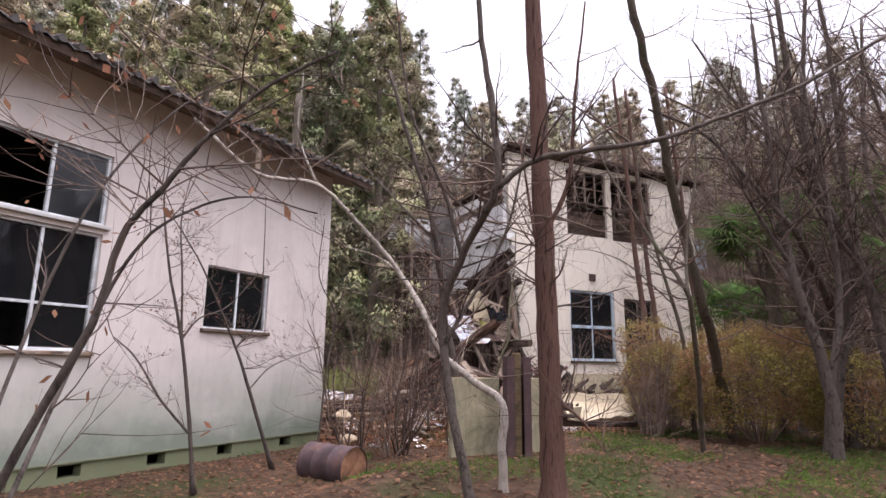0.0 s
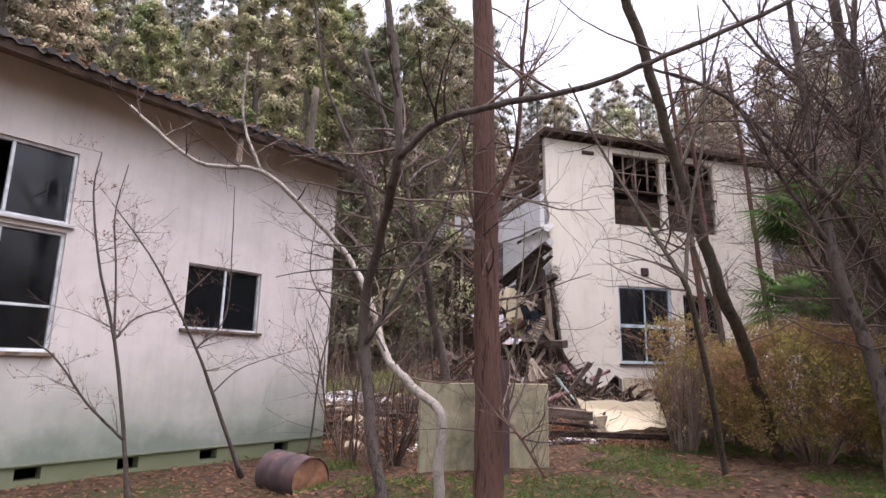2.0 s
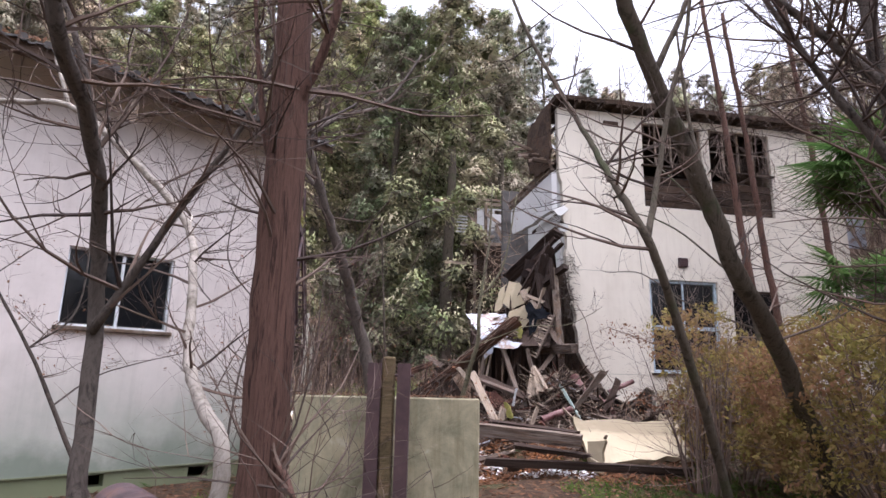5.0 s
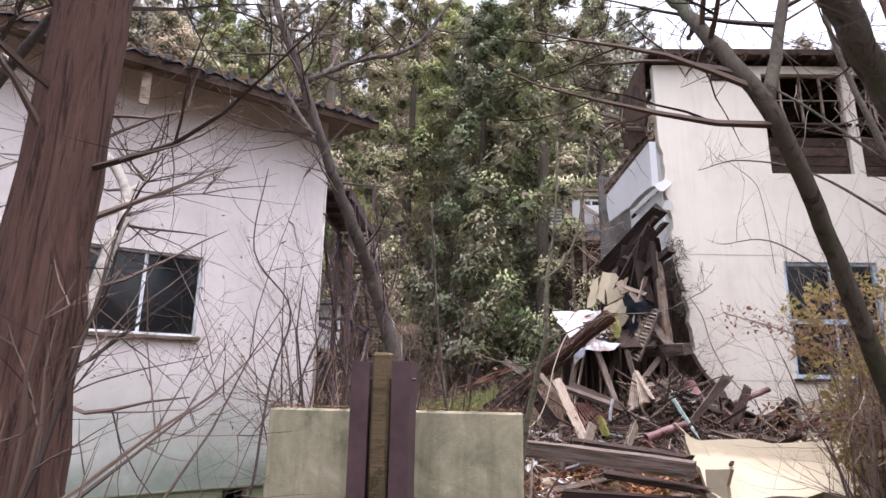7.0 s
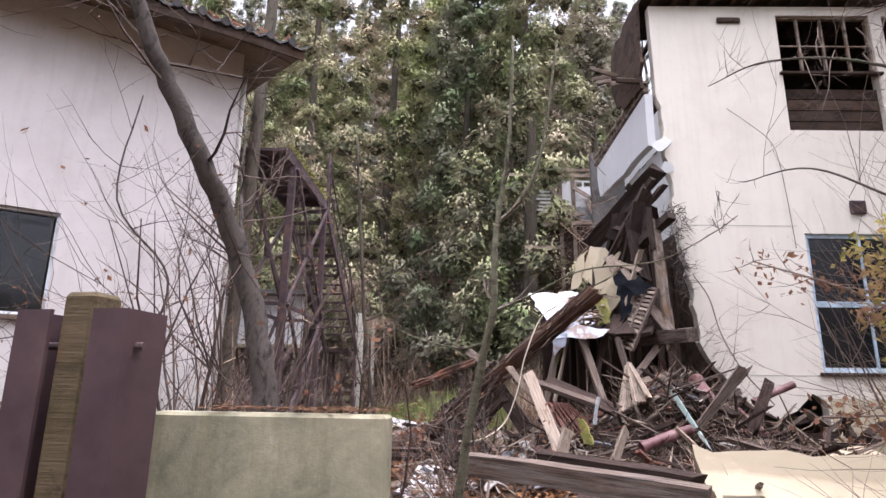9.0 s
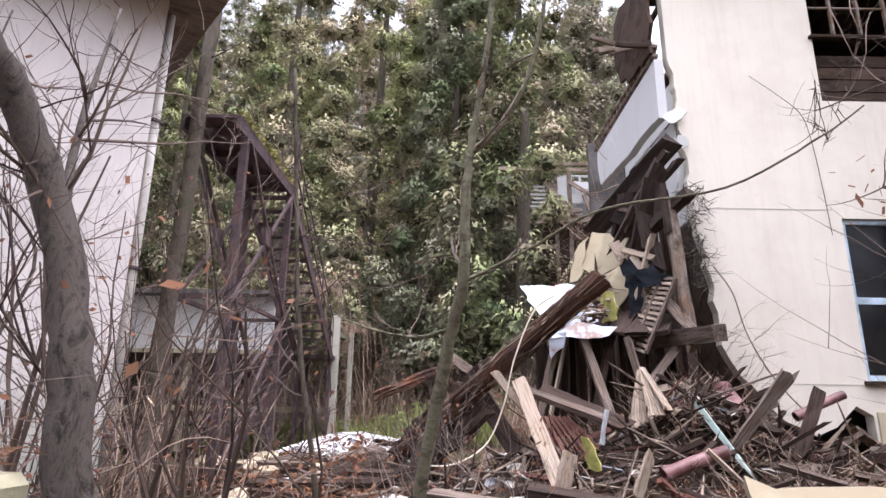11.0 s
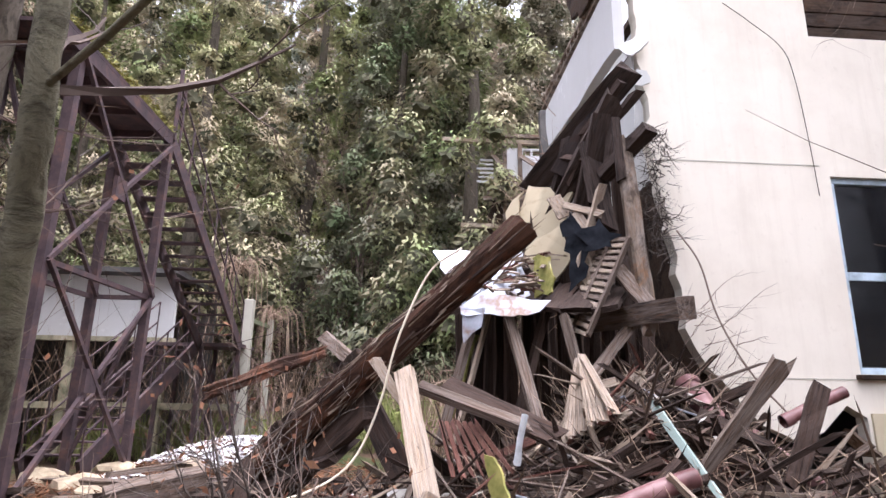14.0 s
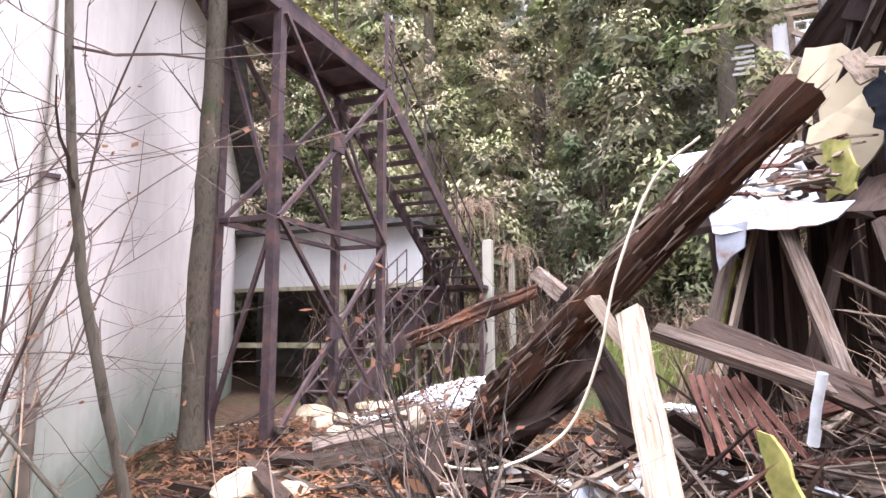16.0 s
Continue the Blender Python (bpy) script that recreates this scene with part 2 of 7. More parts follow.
M_WOOD = wood("weathered_timber", (0.075, 0.052, 0.037), (0.24, 0.18, 0.13), (0.34, 0.31, 0.28), 0.65)
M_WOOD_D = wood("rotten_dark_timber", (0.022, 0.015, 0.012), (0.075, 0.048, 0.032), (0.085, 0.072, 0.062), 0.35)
M_WOOD_P = wood("pale_plank", (0.25, 0.19, 0.13), (0.46, 0.38, 0.28), (0.33, 0.30, 0.27), 0.45)
M_WOOD_R = wood("red_brown_log", (0.03, 0.016, 0.011), (0.13, 0.065, 0.04), (0.07, 0.048, 0.04), 0.4)
M_CHAR = wood("charred_boards", (0.007, 0.005, 0.005), (0.03, 0.02, 0.017), (0.045, 0.038, 0.034), 0.25)
M_BARK_R = bark("reddish_bark", (0.035, 0.02, 0.016), (0.15, 0.085, 0.065), (26, 26, 1.5))
M_BARK_D = bark("dark_bark", (0.03, 0.025, 0.022), (0.12, 0.1, 0.085), (8, 8, 4))
M_BARK_P = bark("pale_bark", (0.19, 0.165, 0.14), (0.40, 0.36, 0.31), (6, 6, 3), (0.1, 0.085, 0.06))
M_BARK_M = bark("mossy_bark", (0.045, 0.036, 0.027), (0.125, 0.105, 0.08), (9, 9, 3), (0.075, 0.08, 0.045))
M_BARK_G = bark("grey_green_bark", (0.075, 0.068, 0.045), (0.2, 0.185, 0.125), (5, 5, 9), (0.14, 0.145, 0.08))
M_TWIG = material("twigs", (0.11, 0.075, 0.058), 0.85)
set_colour(M_TWIG, mix(M_TWIG, rnd_island(M_TWIG), (0.095, 0.066, 0.055), (0.28, 0.21, 0.165)))
M_TWIG_D = material("dark_twigs", (0.08, 0.06, 0.05), 0.85)
set_colour(M_TWIG_D, mix(M_TWIG_D, rnd_island(M_TWIG_D), (0.045, 0.032, 0.027), (0.15, 0.105, 0.08)))
M_STRAW = material("dry_stalks", (0.3, 0.22, 0.14), 0.9)
set_colour(M_STRAW, mix(M_STRAW, rnd_island(M_STRAW), (0.15, 0.095, 0.07), (0.46, 0.34, 0.24)))
M_RUST = material("rusty_steel", (0.12, 0.06, 0.045), 0.75, 0.25)
set_colour(M_RUST, ramp(M_RUST, noise_at(M_RUST, mapped(M_RUST), 3.5, 8, 0.7), [(0.3, (0.04, 0.03, 0.034)), (0.52, (0.085, 0.058, 0.06)), (0.66, (0.14, 0.08, 0.065)), (0.8, (0.23, 0.115, 0.07))]))
bump(M_RUST, noise_at(M_RUST, mapped(M_RUST), 40, 4), 0.3, 0.004)
M_TILE = material("grey_roof_tile", (0.06, 0.06, 0.062), 0.6)
set_colour(M_TILE, ramp(M_TILE, noise_at(M_TILE, mapped(M_TILE), 4, 6), [(0.3, (0.03, 0.028, 0.026)), (0.6, (0.085, 0.08, 0.075)), (0.75, (0.12, 0.115, 0.06))]))
M_ALU = material("painted_sash", (0.62, 0.66, 0.68), 0.5, 0.1)
set_colour(M_ALU, ramp(M_ALU, noise_at(M_ALU, mapped(M_ALU), 5, 6), [(0.35, (0.42, 0.44, 0.44)), (0.6, (0.70, 0.74, 0.76))]))
M_BLUE = material("pale_blue_sash", (0.45, 0.55, 0.62), 0.55, spec=0.3)
set_colour(M_BLUE, ramp(M_BLUE, noise_at(M_BLUE, mapped(M_BLUE), 5, 6), [(0.35, (0.27, 0.33, 0.37)), (0.6, (0.47, 0.58, 0.66))]))
M_GLASS = material("dusty_glass", (0.012, 0.014, 0.016), 0.12, spec=0.5)
set_rough(M_GLASS, ramp(M_GLASS, noise_at(M_GLASS, mapped(M_GLASS), 2.5, 6), [(0.4, (0.03,) * 3), (0.75, (0.25,) * 3)]))
M_GLASS.node_tree.nodes["Principled BSDF"].inputs["Transmission Weight"].default_value = 0.4
M_IRON = material("brown_painted_steel", (0.065, 0.035, 0.035), 0.6)
set_colour(M_IRON, ramp(M_IRON, noise_at(M_IRON, mapped(M_IRON), 3, 7), [(0.35, (0.05, 0.03, 0.032)), (0.6, (0.085, 0.05, 0.05)), (0.75, (0.12, 0.085, 0.075))]))
M_ZINC = material("pale_sheet_metal", (0.55, 0.58, 0.63), 0.45, 0.35)
set_colour(M_ZINC, ramp(M_ZINC, noise_at(M_ZINC, mapped(M_ZINC), 3, 7), [(0.35, (0.44, 0.47, 0.53)), (0.5, (0.33, 0.35, 0.39)), (0.6, (0.22, 0.15, 0.11)), (0.7, (0.4, 0.42, 0.46))]))
M_FELT = material("torn_roofing_felt", (0.05, 0.055, 0.065), 0.95, spec=0.08)
set_colour(M_FELT, ramp(M_FELT, noise_at(M_FELT, mapped(M_FELT), 5, 6), [(0.35, (0.006, 0.007, 0.009)), (0.7, (0.03, 0.033, 0.04))]))
M_PIPE = material("pink_plastic_pipe", (0.17, 0.07, 0.07), 0.45)
set_colour(M_PIPE, ramp(M_PIPE, noise_at(M_PIPE, mapped(M_PIPE), 4, 6), [(0.3, (0.055, 0.024, 0.022)), (0.5, (0.12, 0.05, 0.048)), (0.68, (0.2, 0.11, 0.105))]))
M_GREENP = material("peeling_green_paint", (0.3, 0.42, 0.37), 0.7)
set_colour(M_GREENP, ramp(M_GREENP, noise_at(M_GREENP, mapped(M_GREENP, (1, 8, 8)), 4, 6), [(0.4, (0.2, 0.27, 0.24)), (0.6, (0.30, 0.36, 0.33)), (0.7, (0.2, 0.15, 0.1))]))
M_MOSSP = material("mossy_yellow_board", (0.36, 0.34, 0.06), 0.9)
set_colour(M_MOSSP, ramp(M_MOSSP, noise_at(M_MOSSP, mapped(M_MOSSP), 6, 6), [(0.35, (0.13, 0.135, 0.03)), (0.6, (0.32, 0.29, 0.09)), (0.75, (0.38, 0.34, 0.22))]))
M_CHIP = material("white_chips", (0.7, 0.69, 0.68), 0.9)
set_colour(M_CHIP, mix(M_CHIP, rnd_island(M_CHIP), (0.62, 0.60, 0.58), (0.92, 0.93, 0.95)))
M_CREAM = material("cream_plastic", (0.55, 0.52, 0.47), 0.5)
set_colour(M_CREAM, ramp(M_CREAM, noise_at(M_CREAM, mapped(M_CREAM), 3, 6), [(0.35, (0.36, 0.33, 0.29)), (0.65, (0.6, 0.57, 0.52))]))
M_CABLE = material("pale_cable", (0.62, 0.55, 0.42), 0.6)
M_STONE = material("buff_stone", (0.5, 0.42, 0.29), 0.9)
set_colour(M_STONE, ramp(M_STONE, noise_at(M_STONE, mapped(M_STONE), 5, 7), [(0.3, (0.2, 0.155, 0.105)), (0.6, (0.46, 0.38, 0.26)), (0.75, (0.6, 0.52, 0.38))]))
M_LITTER = leafy("leaf_litter", (0.08, 0.043, 0.029), (0.27, 0.155, 0.098), (0.15, 0.09, 0.055), 0.8, 1.2)
M_ROT = leafy("rotten_wood_scraps", (0.045, 0.024, 0.016), (0.22, 0.125, 0.075), (0.2, 0.095, 0.05), 0.8, 1.4, 0.0, 0.1)
M_CRUMB = leafy("rotten_crumbs", (0.16, 0.07, 0.035), (0.42, 0.2, 0.09), (0.24, 0.12, 0.06), 0.85, 1.4, 0.0, 0.1)
M_GRASS = leafy("grass_blades", (0.05, 0.10, 0.022), (0.13, 0.19, 0.04), (0.07, 0.10, 0.03))
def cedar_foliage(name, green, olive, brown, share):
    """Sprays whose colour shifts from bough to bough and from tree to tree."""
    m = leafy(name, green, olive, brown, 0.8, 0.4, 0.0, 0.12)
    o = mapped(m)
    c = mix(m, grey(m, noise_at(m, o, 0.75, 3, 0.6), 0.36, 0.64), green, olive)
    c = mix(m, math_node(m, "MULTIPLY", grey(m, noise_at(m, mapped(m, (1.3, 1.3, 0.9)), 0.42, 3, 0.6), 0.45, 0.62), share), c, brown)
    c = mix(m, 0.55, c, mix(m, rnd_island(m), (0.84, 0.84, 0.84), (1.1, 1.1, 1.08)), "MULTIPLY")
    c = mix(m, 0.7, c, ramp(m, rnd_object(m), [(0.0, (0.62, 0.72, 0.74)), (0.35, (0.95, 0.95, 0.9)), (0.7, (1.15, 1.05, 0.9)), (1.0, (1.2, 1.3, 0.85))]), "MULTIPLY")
    set_colour(m, c)
    for n in m.node_tree.nodes:
        if n.type == "BSDF_TRANSLUCENT":
            m.node_tree.links.new(c, n.inputs["Color"])
    return m


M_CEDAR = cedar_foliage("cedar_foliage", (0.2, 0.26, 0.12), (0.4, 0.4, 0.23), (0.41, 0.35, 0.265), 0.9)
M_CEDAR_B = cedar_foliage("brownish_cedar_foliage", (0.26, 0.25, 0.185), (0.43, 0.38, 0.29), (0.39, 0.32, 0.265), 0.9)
# far cedars: distance haze put into the foliage as a paler, cooler colour
M_CEDAR_HAZE = cedar_foliage("hazed_cedar_foliage", (0.26, 0.3, 0.235), (0.5, 0.51, 0.42), (0.5, 0.44, 0.385), 0.85)
# dark colour of the crown cores: shade between the boughs, put in as colour
M_CEDAR_SHADE = material("crown_inner_shade", (0.022, 0.024, 0.015), 0.95, spec=0.05)
set_colour(M_CEDAR_SHADE, ramp(M_CEDAR_SHADE, noise_at(M_CEDAR_SHADE, mapped(M_CEDAR_SHADE), 3.0, 5), [(0.3, (0.06, 0.07, 0.04)), (0.7, (0.13, 0.12, 0.08))]))
M_HEDGE = leafy("hedge_leaves", (0.17, 0.155, 0.045), (0.48, 0.41, 0.14), (0.3, 0.17, 0.1), 0.6, 1.5, 0.0, 0.5)
M_PALM = leafy("palm_fronds", (0.035, 0.08, 0.02), (0.10, 0.19, 0.05), (0.09, 0.13, 0.04), 0.5, 0.8)
M_DRYLEAF = leafy("dry_leaves", (0.14, 0.065, 0.045), (0.30, 0.15, 0.09), (0.22, 0.12, 0.07), 0.8, 2)
M_BAMBOO = leafy("bamboo_grass", (0.16, 0.22, 0.06), (0.36, 0.38, 0.14), (0.25, 0.25, 0.12), 0.7, 2)
M_GROUND = material("soil_and_moss", (0.1, 0.07, 0.05), 0.95, spec=0.1)
_o = mapped(M_GROUND)
_c = ramp(M_GROUND, noise_at(M_GROUND, _o, 6, 9, 0.75), [(0.3, (0.025, 0.017, 0.012)), (0.5, (0.07, 0.045, 0.03)), (0.7, (0.14, 0.09, 0.06))])
_c = mix(M_GROUND, grey(M_GROUND, noise_at(M_GROUND, _o, 0.55, 5, 0.6), 0.5, 0.64), _c, (0.045, 0.055, 0.02))
set_colour(M_GROUND, _c)
bump(M_GROUND, noise_at(M_GROUND, _o, 18, 8, 0.75), 0.9, 0.04)

# ---- ground ----
def gz(x, y):
    d = (x + 3.12) * 0.901 - (y - 9.5) * 0.434
    base = (0.1 + 0.24 * sm((y - 4) / 3)) * sm((d - 3) / 1.5)
    mound = 0.5 * sm((y - 11.2) / 2.0) * sm((x + 7.5) / 3) * sm((6.0 - x) / 2.5) * sm((30 - y) / 8)
    r = math.hypot(x - 2, y - 8)
    steep = sm((4 - math.degrees(math.atan2(x - 2, y - 8))) / 22)
    rise = (0.56 + 0.34 * steep) * max(0.0, r - 27) * (0.3 + 0.7 * sm((y + 15) / 40))
    mound += 0.34 * math.exp(-((x + 4.3) / 2.1) ** 2 - ((y - 17.2) / 1.3) ** 2)
    rough = 0.09 * noise.noise((x * 0.9, y * 0.9, 0)) + 0.03 * noise.noise((x * 3.1, y * 3.1, 4))
    return base + mound + min(rise, 26 + 18 * steep) + rough * min(1, 0.25 + base + mound)


def ground_mesh():
    def axis(lo, hi, mid):
        out, v = [], mid
        step = 0.22
        while v < hi:
            out.append(v)
            step = 0.22 if abs(v - mid) < 11 else step * 1.12
            v += step
        out.append(hi)
        v, step, low = mid, 0.22, []
        while v > lo:
            step = 0.22 if abs(v - mid) < 9 else step * 1.12
            v -= step
            low.append(max(v, lo))
        return low[::-1] + out
    xs, ys = axis(-160, 160, 0.5), axis(-120, 200, 9.0)
    verts = [(x, y, gz(x, y)) for y in ys for x in xs]
    w = len(xs)
    faces = [(j * w + i, j * w + i + 1, (j + 1) * w + i + 1, (j + 1) * w + i) for j in range(len(ys) - 1) for i in range(w - 1)]
    me = bpy.data.meshes.new("ground")
    me.from_pydata(verts, [], faces)
    me.polygons.foreach_set("use_smooth", [True] * len(me.polygons))
    return me


tagged(part("ground", ground_mesh(), M_GROUND), "brown soil with moss under fallen leaves, rising into a hillside", "ground", kind="structure")


# ---- the cream building with the tiled eave ----
LP = pose(-3.12, 9.5, 0, 0, 0, math.degrees(math.atan2(0.901, 0.434)))   # x runs along the wall to its far corner, y into the house
U0, U1, ZT = -14.0, 1.73, 6.0
HOUSE_DEPTH = 13.0
RIDGE = 6.5


def put(ob, m):
    ob.matrix_world = m
    return ob


BIG = rect(-6.7, -3.42, 1.8, 3.55)
BIGU = rect(-6.7, -3.40, 3.68, 4.8)
SMALL = rect(-1.49, -0.02, 2.27, 3.40)
VENTS = [-4.85, -3.45, -2.12, -0.78, 0.72]
w = put(part("wall_south", plate(rect(U0, U1, 0.28, ZT), [BIG, BIGU, SMALL], 0.16), M_PLASTER_L), LP)
tagged(w, "cream rendered wall with rain stains and green algae", "wall", kind="structure")
w = put(part("foundation", plate(rect(U0, U1, -0.3, 0.27), [rect(v - 0.16, v + 0.16, 0.07, 0.235) for v in VENTS], 0.2), M_FOUND), LP @ pose(0, 0.02, 0))
tagged(w, "damp concrete foundation strip with square vent holes", "foundation", kind="structure")
w = put(part("drip_ledge", boxmesh(U0, U1, -0.012, 0.05, 0.262, 0.285), M_FOUND), LP)
tagged(w, "thin cement ledge above the foundation", "trim", kind="structure")
# end wall, back walls, floor
NP = LP @ pose(U1, 0, 0, 0, 0, 90)
w = put(part("wall_end", plate([(0.165, -0.3), (HOUSE_DEPTH, -0.3), (HOUSE_DEPTH, 5.95), (RIDGE, 7.4), (0.165, 5.95)], [], 0.16), M_PLASTER_L), NP @ pose(0, 0, 0) @ Matrix.Scale(1, 4))
tagged(w, "cream rendered end wall with faint vertical stains", "wall", kind="structure")
# unseen surfaces added to close the rooms, with room shade in their colour
w = put(part("wall_back", plate(rect(U0, U1, -0.3, 6.3), [rect(-5.5, -4.0, 2.2, 3.6)], 0.16), M_ROOM_SHADE), LP @ pose(0, HOUSE_DEPTH, 0))
tagged(w, "back wall of the house, coloured dark as room shade", "wall", kind="structure")
w = put(part("wall_far", boxmesh(U0, U0 + 0.16, 0.165, HOUSE_DEPTH, -0.3, 6.3), M_ROOM_SHADE), LP)
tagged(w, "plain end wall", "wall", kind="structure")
w = put(part("partition", boxmesh(-2.6, -2.45, 0.165, HOUSE_DEPTH, 0.3, 5.9), M_ROOM_SHADE), LP)
tagged(w, "added partition wall, coloured dark as room shade", "wall", kind="structure")
w = put(part("room_back", boxmesh(U0 + 0.2, U1 - 0.2, 4.2, 4.3, 0.3, 5.9), M_ROOM_SHADE), LP)
tagged(w, "added wall behind the windows, coloured dark as room shade", "wall", kind="structure")
w = put(part("floor", boxmesh(U0 + 0.2, U1 - 0.2, 0.2, HOUSE_DEPTH - 0.1, 0.2, 0.3), M_ROOM_SHADE), LP)
tagged(w, "floor inside the house, coloured dark as room shade", "floor", kind="structure")
w = put(part("ceiling", boxmesh(U0 + 0.2, U1 - 0.2, 0.2, HOUSE_DEPTH - 0.1, 5.85, 5.95), M_ROOM_SHADE), LP)
tagged(w, "ceiling inside the house, coloured dark as room shade", "ceiling", kind="structure")

# roof: soffit boards, fascia, slope and a row of eave tiles
EAVE, VERGE, ZE = 0.70, 0.58, 5.80
roof = thing("house_roof", "dark tiled roof with a wavy mossy eave edge", "roof", kind="structure", at=LP)
SL = 0.24
bm = bmesh.new()
v = [bm.verts.new(p) for p in ((U0, -EAVE, ZE), (U1 + VERGE, -EAVE, ZE), (U1 + VERGE, RIDGE, ZE + SL * 7.2), (U0, RIDGE, ZE + SL * 7.2),
                               (U0, -EAVE, ZE + 0.07), (U1 + VERGE, -EAVE, ZE + 0.07), (U1 + VERGE, RIDGE, ZE + SL * 7.2 + 0.07), (U0, RIDGE, ZE + SL * 7.2 + 0.07))]
for q in ((0, 3, 2, 1), (4, 5, 6, 7), (0, 1, 5, 4), (1, 2, 6, 5), (2, 3, 7, 6), (3, 0, 4, 7)):
    bm.faces.new([v[i] for i in q])
M_SOFFIT = wood("stained_soffit_boards", (0.16, 0.115, 0.085), (0.26, 0.2, 0.155), (0.2, 0.17, 0.14), 0.4)
part("soffit", bm, M_SOFFIT, roof)
bm = bmesh.new()
v = [bm.verts.new(p) for p in ((U0, RIDGE, ZE + SL * 7.2), (U1 + VERGE, RIDGE, ZE + SL * 7.2), (U1 + VERGE, 13.8, ZE), (U0, 13.8, ZE),
                               (U0, RIDGE, ZE + SL * 7.2 + 0.07), (U1 + VERGE, RIDGE, ZE + SL * 7.2 + 0.07), (U1 + VERGE, 13.8, ZE + 0.07), (U0, 13.8, ZE + 0.07))]
for q in ((0, 3, 2, 1), (4, 5, 6, 7), (0, 1, 5, 4), (1, 2, 6, 5), (2, 3, 7, 6), (3, 0, 4, 7)):
    bm.faces.new([v[i] for i in q])
part("rear_slope", bm, M_TILE, roof)
part("fascia_board", boxmesh(U0, U1 + VERGE, -EAVE - 0.03, -EAVE - 0.004, ZE - 0.08, ZE + 0.06), M_WOOD_D, roof)
bm = bmesh.new()
for k in range(11):
    y0 = -EAVE - 0.06 + k * 0.66
    z0 = ZE + 0.085 + SL * (k * 0.66)
    ang = math.atan(SL)
    pv = []
    n = 180
    for i in range(n + 1):
        x = U0 + (U1 + VERGE + 0.03 - U0) * i / n
        lift = 0.035 * math.cos(i * math.pi * 0.7)
        pv.append((bm.verts.new((x, y0, z0 + lift)), bm.verts.new((x, y0 + 0.68, z0 + 0.68 * SL + lift - 0.02)), bm.verts.new((x, y0, z0 + lift - 0.03))))
    for a, b in zip(pv, pv[1:]):
        bm.faces.new((a[0], b[0], b[1], a[1]))
        bm.faces.new((a[2], b[2], b[0], a[0]))
part("tile_courses", bm, M_TILE, roof, "wavy grey clay tile courses")
ridge = boxmesh(U0, U1 + VERGE, 6.3, 6.75, ZE + SL * 7.2 + 0.02, ZE + SL * 7.2 + 0.2, 0.04)
part("ridge", ridge, M_TILE, roof)


def eave_tile():
    bm = bmesh.new()
    tube(bm, [(0, -0.02, 0), (0, 0.12, 0.03), (0, 0.3, 0.075)], [0.055, 0.052, 0.05], 7)
    return fin(bm, "eave_tile")


tile_me = eave_tile()
tile_me.materials.append(M_TILE)
rt = random.Random(4)
for i in range(44):
    x = -9.7 + i * 0.275
    ob = part("tile", tile_me, None, roof)
    ob.matrix_local = pose(x, -EAVE - 0.07 + rt.uniform(-0.03, 0.02), ZE + 0.1 + rt.uniform(-0.025, 0.015), rt.uniform(-4, 4), 0, rt.uniform(-8, 8))
# moss and dead needles along the eave
bm = bmesh.new()
for i in range(900):
    x = rt.uniform(-8, U1 + VERGE)
    c = Vector((x, -EAVE - 0.05 + rt.uniform(0, 0.5), ZE + 0.13 + rt.uniform(0, 0.05)))
    c.z += (c.y + EAVE) * SL
    a = rt.uniform(0, 6.28)
    d = Vector((math.cos(a), math.sin(a), rt.uniform(-0.3, 0.6))) * rt.uniform(0.03, 0.09)
    s = Vector((-d.y, d.x, 0.02)) * 0.35
    bm.faces.new([bm.verts.new(c - d), bm.verts.new(c + s), bm.verts.new(c + d), bm.verts.new(c - s)])
part("eave_litter", bm, M_LITTER, roof, "brown needles and moss on the eave")
strip = thing("hanging_board", "splintered grey board hanging from the eave", "board", at=LP @ pose(-1.1, -0.62, 5.83))
part("board", boxmesh(-0.06, 0.06, -0.012, 0.012, -0.62, 0.02, 0.006), M_WOOD, strip)


def sash_window(name, label, m, x0, x1, z0, z1, mull, bars, mats, sill=True, broken=(), f=0.045, bw=0.02):
    """A sash window: frame, mullions, bars, panes and a sill, in a wall's own axes."""
    wdw = thing(name, label, "window", kind="structure", at=m)
    bm = bmesh.new()
    for b in ((x0, x1, z1 - f, z1), (x0, x1, z0, z0 + f), (x0, x0 + f, z0 + f, z1 - f), (x1 - f, x1, z0 + f, z1 - f)):
        box(bm, b[0], b[1], 0.05, 0.13, b[2], b[3], 0.005)
    part("window_frame", bm, mats[0], wdw)
    for x in mull:
        part("mullion", boxmesh(x - 0.022, x + 0.022, 0.06, 0.12, z0 + f, z1 - f, 0.004), mats[0], wdw)
    for z in bars:
        part("glazing_bar", boxmesh(x0 + f, x1 - f, 0.068, 0.112, z - bw, z + bw, 0.004), mats[0], wdw)
    xs = [x0 + f] + list(mull) + [x1 - f]
    zs = [z0 + f] + list(bars) + [z1 - f]
    n = 0
    for a, b in zip(xs, xs[1:]):
        for c, d in zip(zs, zs[1:]):
            if n not in broken:
                pane = part("pane", boxmesh(a + 0.02, b - 0.02, 0.085, 0.09, c + 0.018, d - 0.018), mats[1], wdw)
                pane.visible_shadow = False
            n += 1
    if sill:
        part("window_sill", boxmesh(x0 - 0.06, x1 + 0.06, -0.07, 0.05, z0 - 0.06, z0 - 0.005, 0.008), mats[2], wdw)
    return wdw


sash_window("window_1", "two-pane aluminium sliding window with dusty dark glass", LP, -1.49, -0.02, 2.27, 3.40, [-0.74], [], (M_ALU, M_GLASS, M_WOOD), f=0.032)
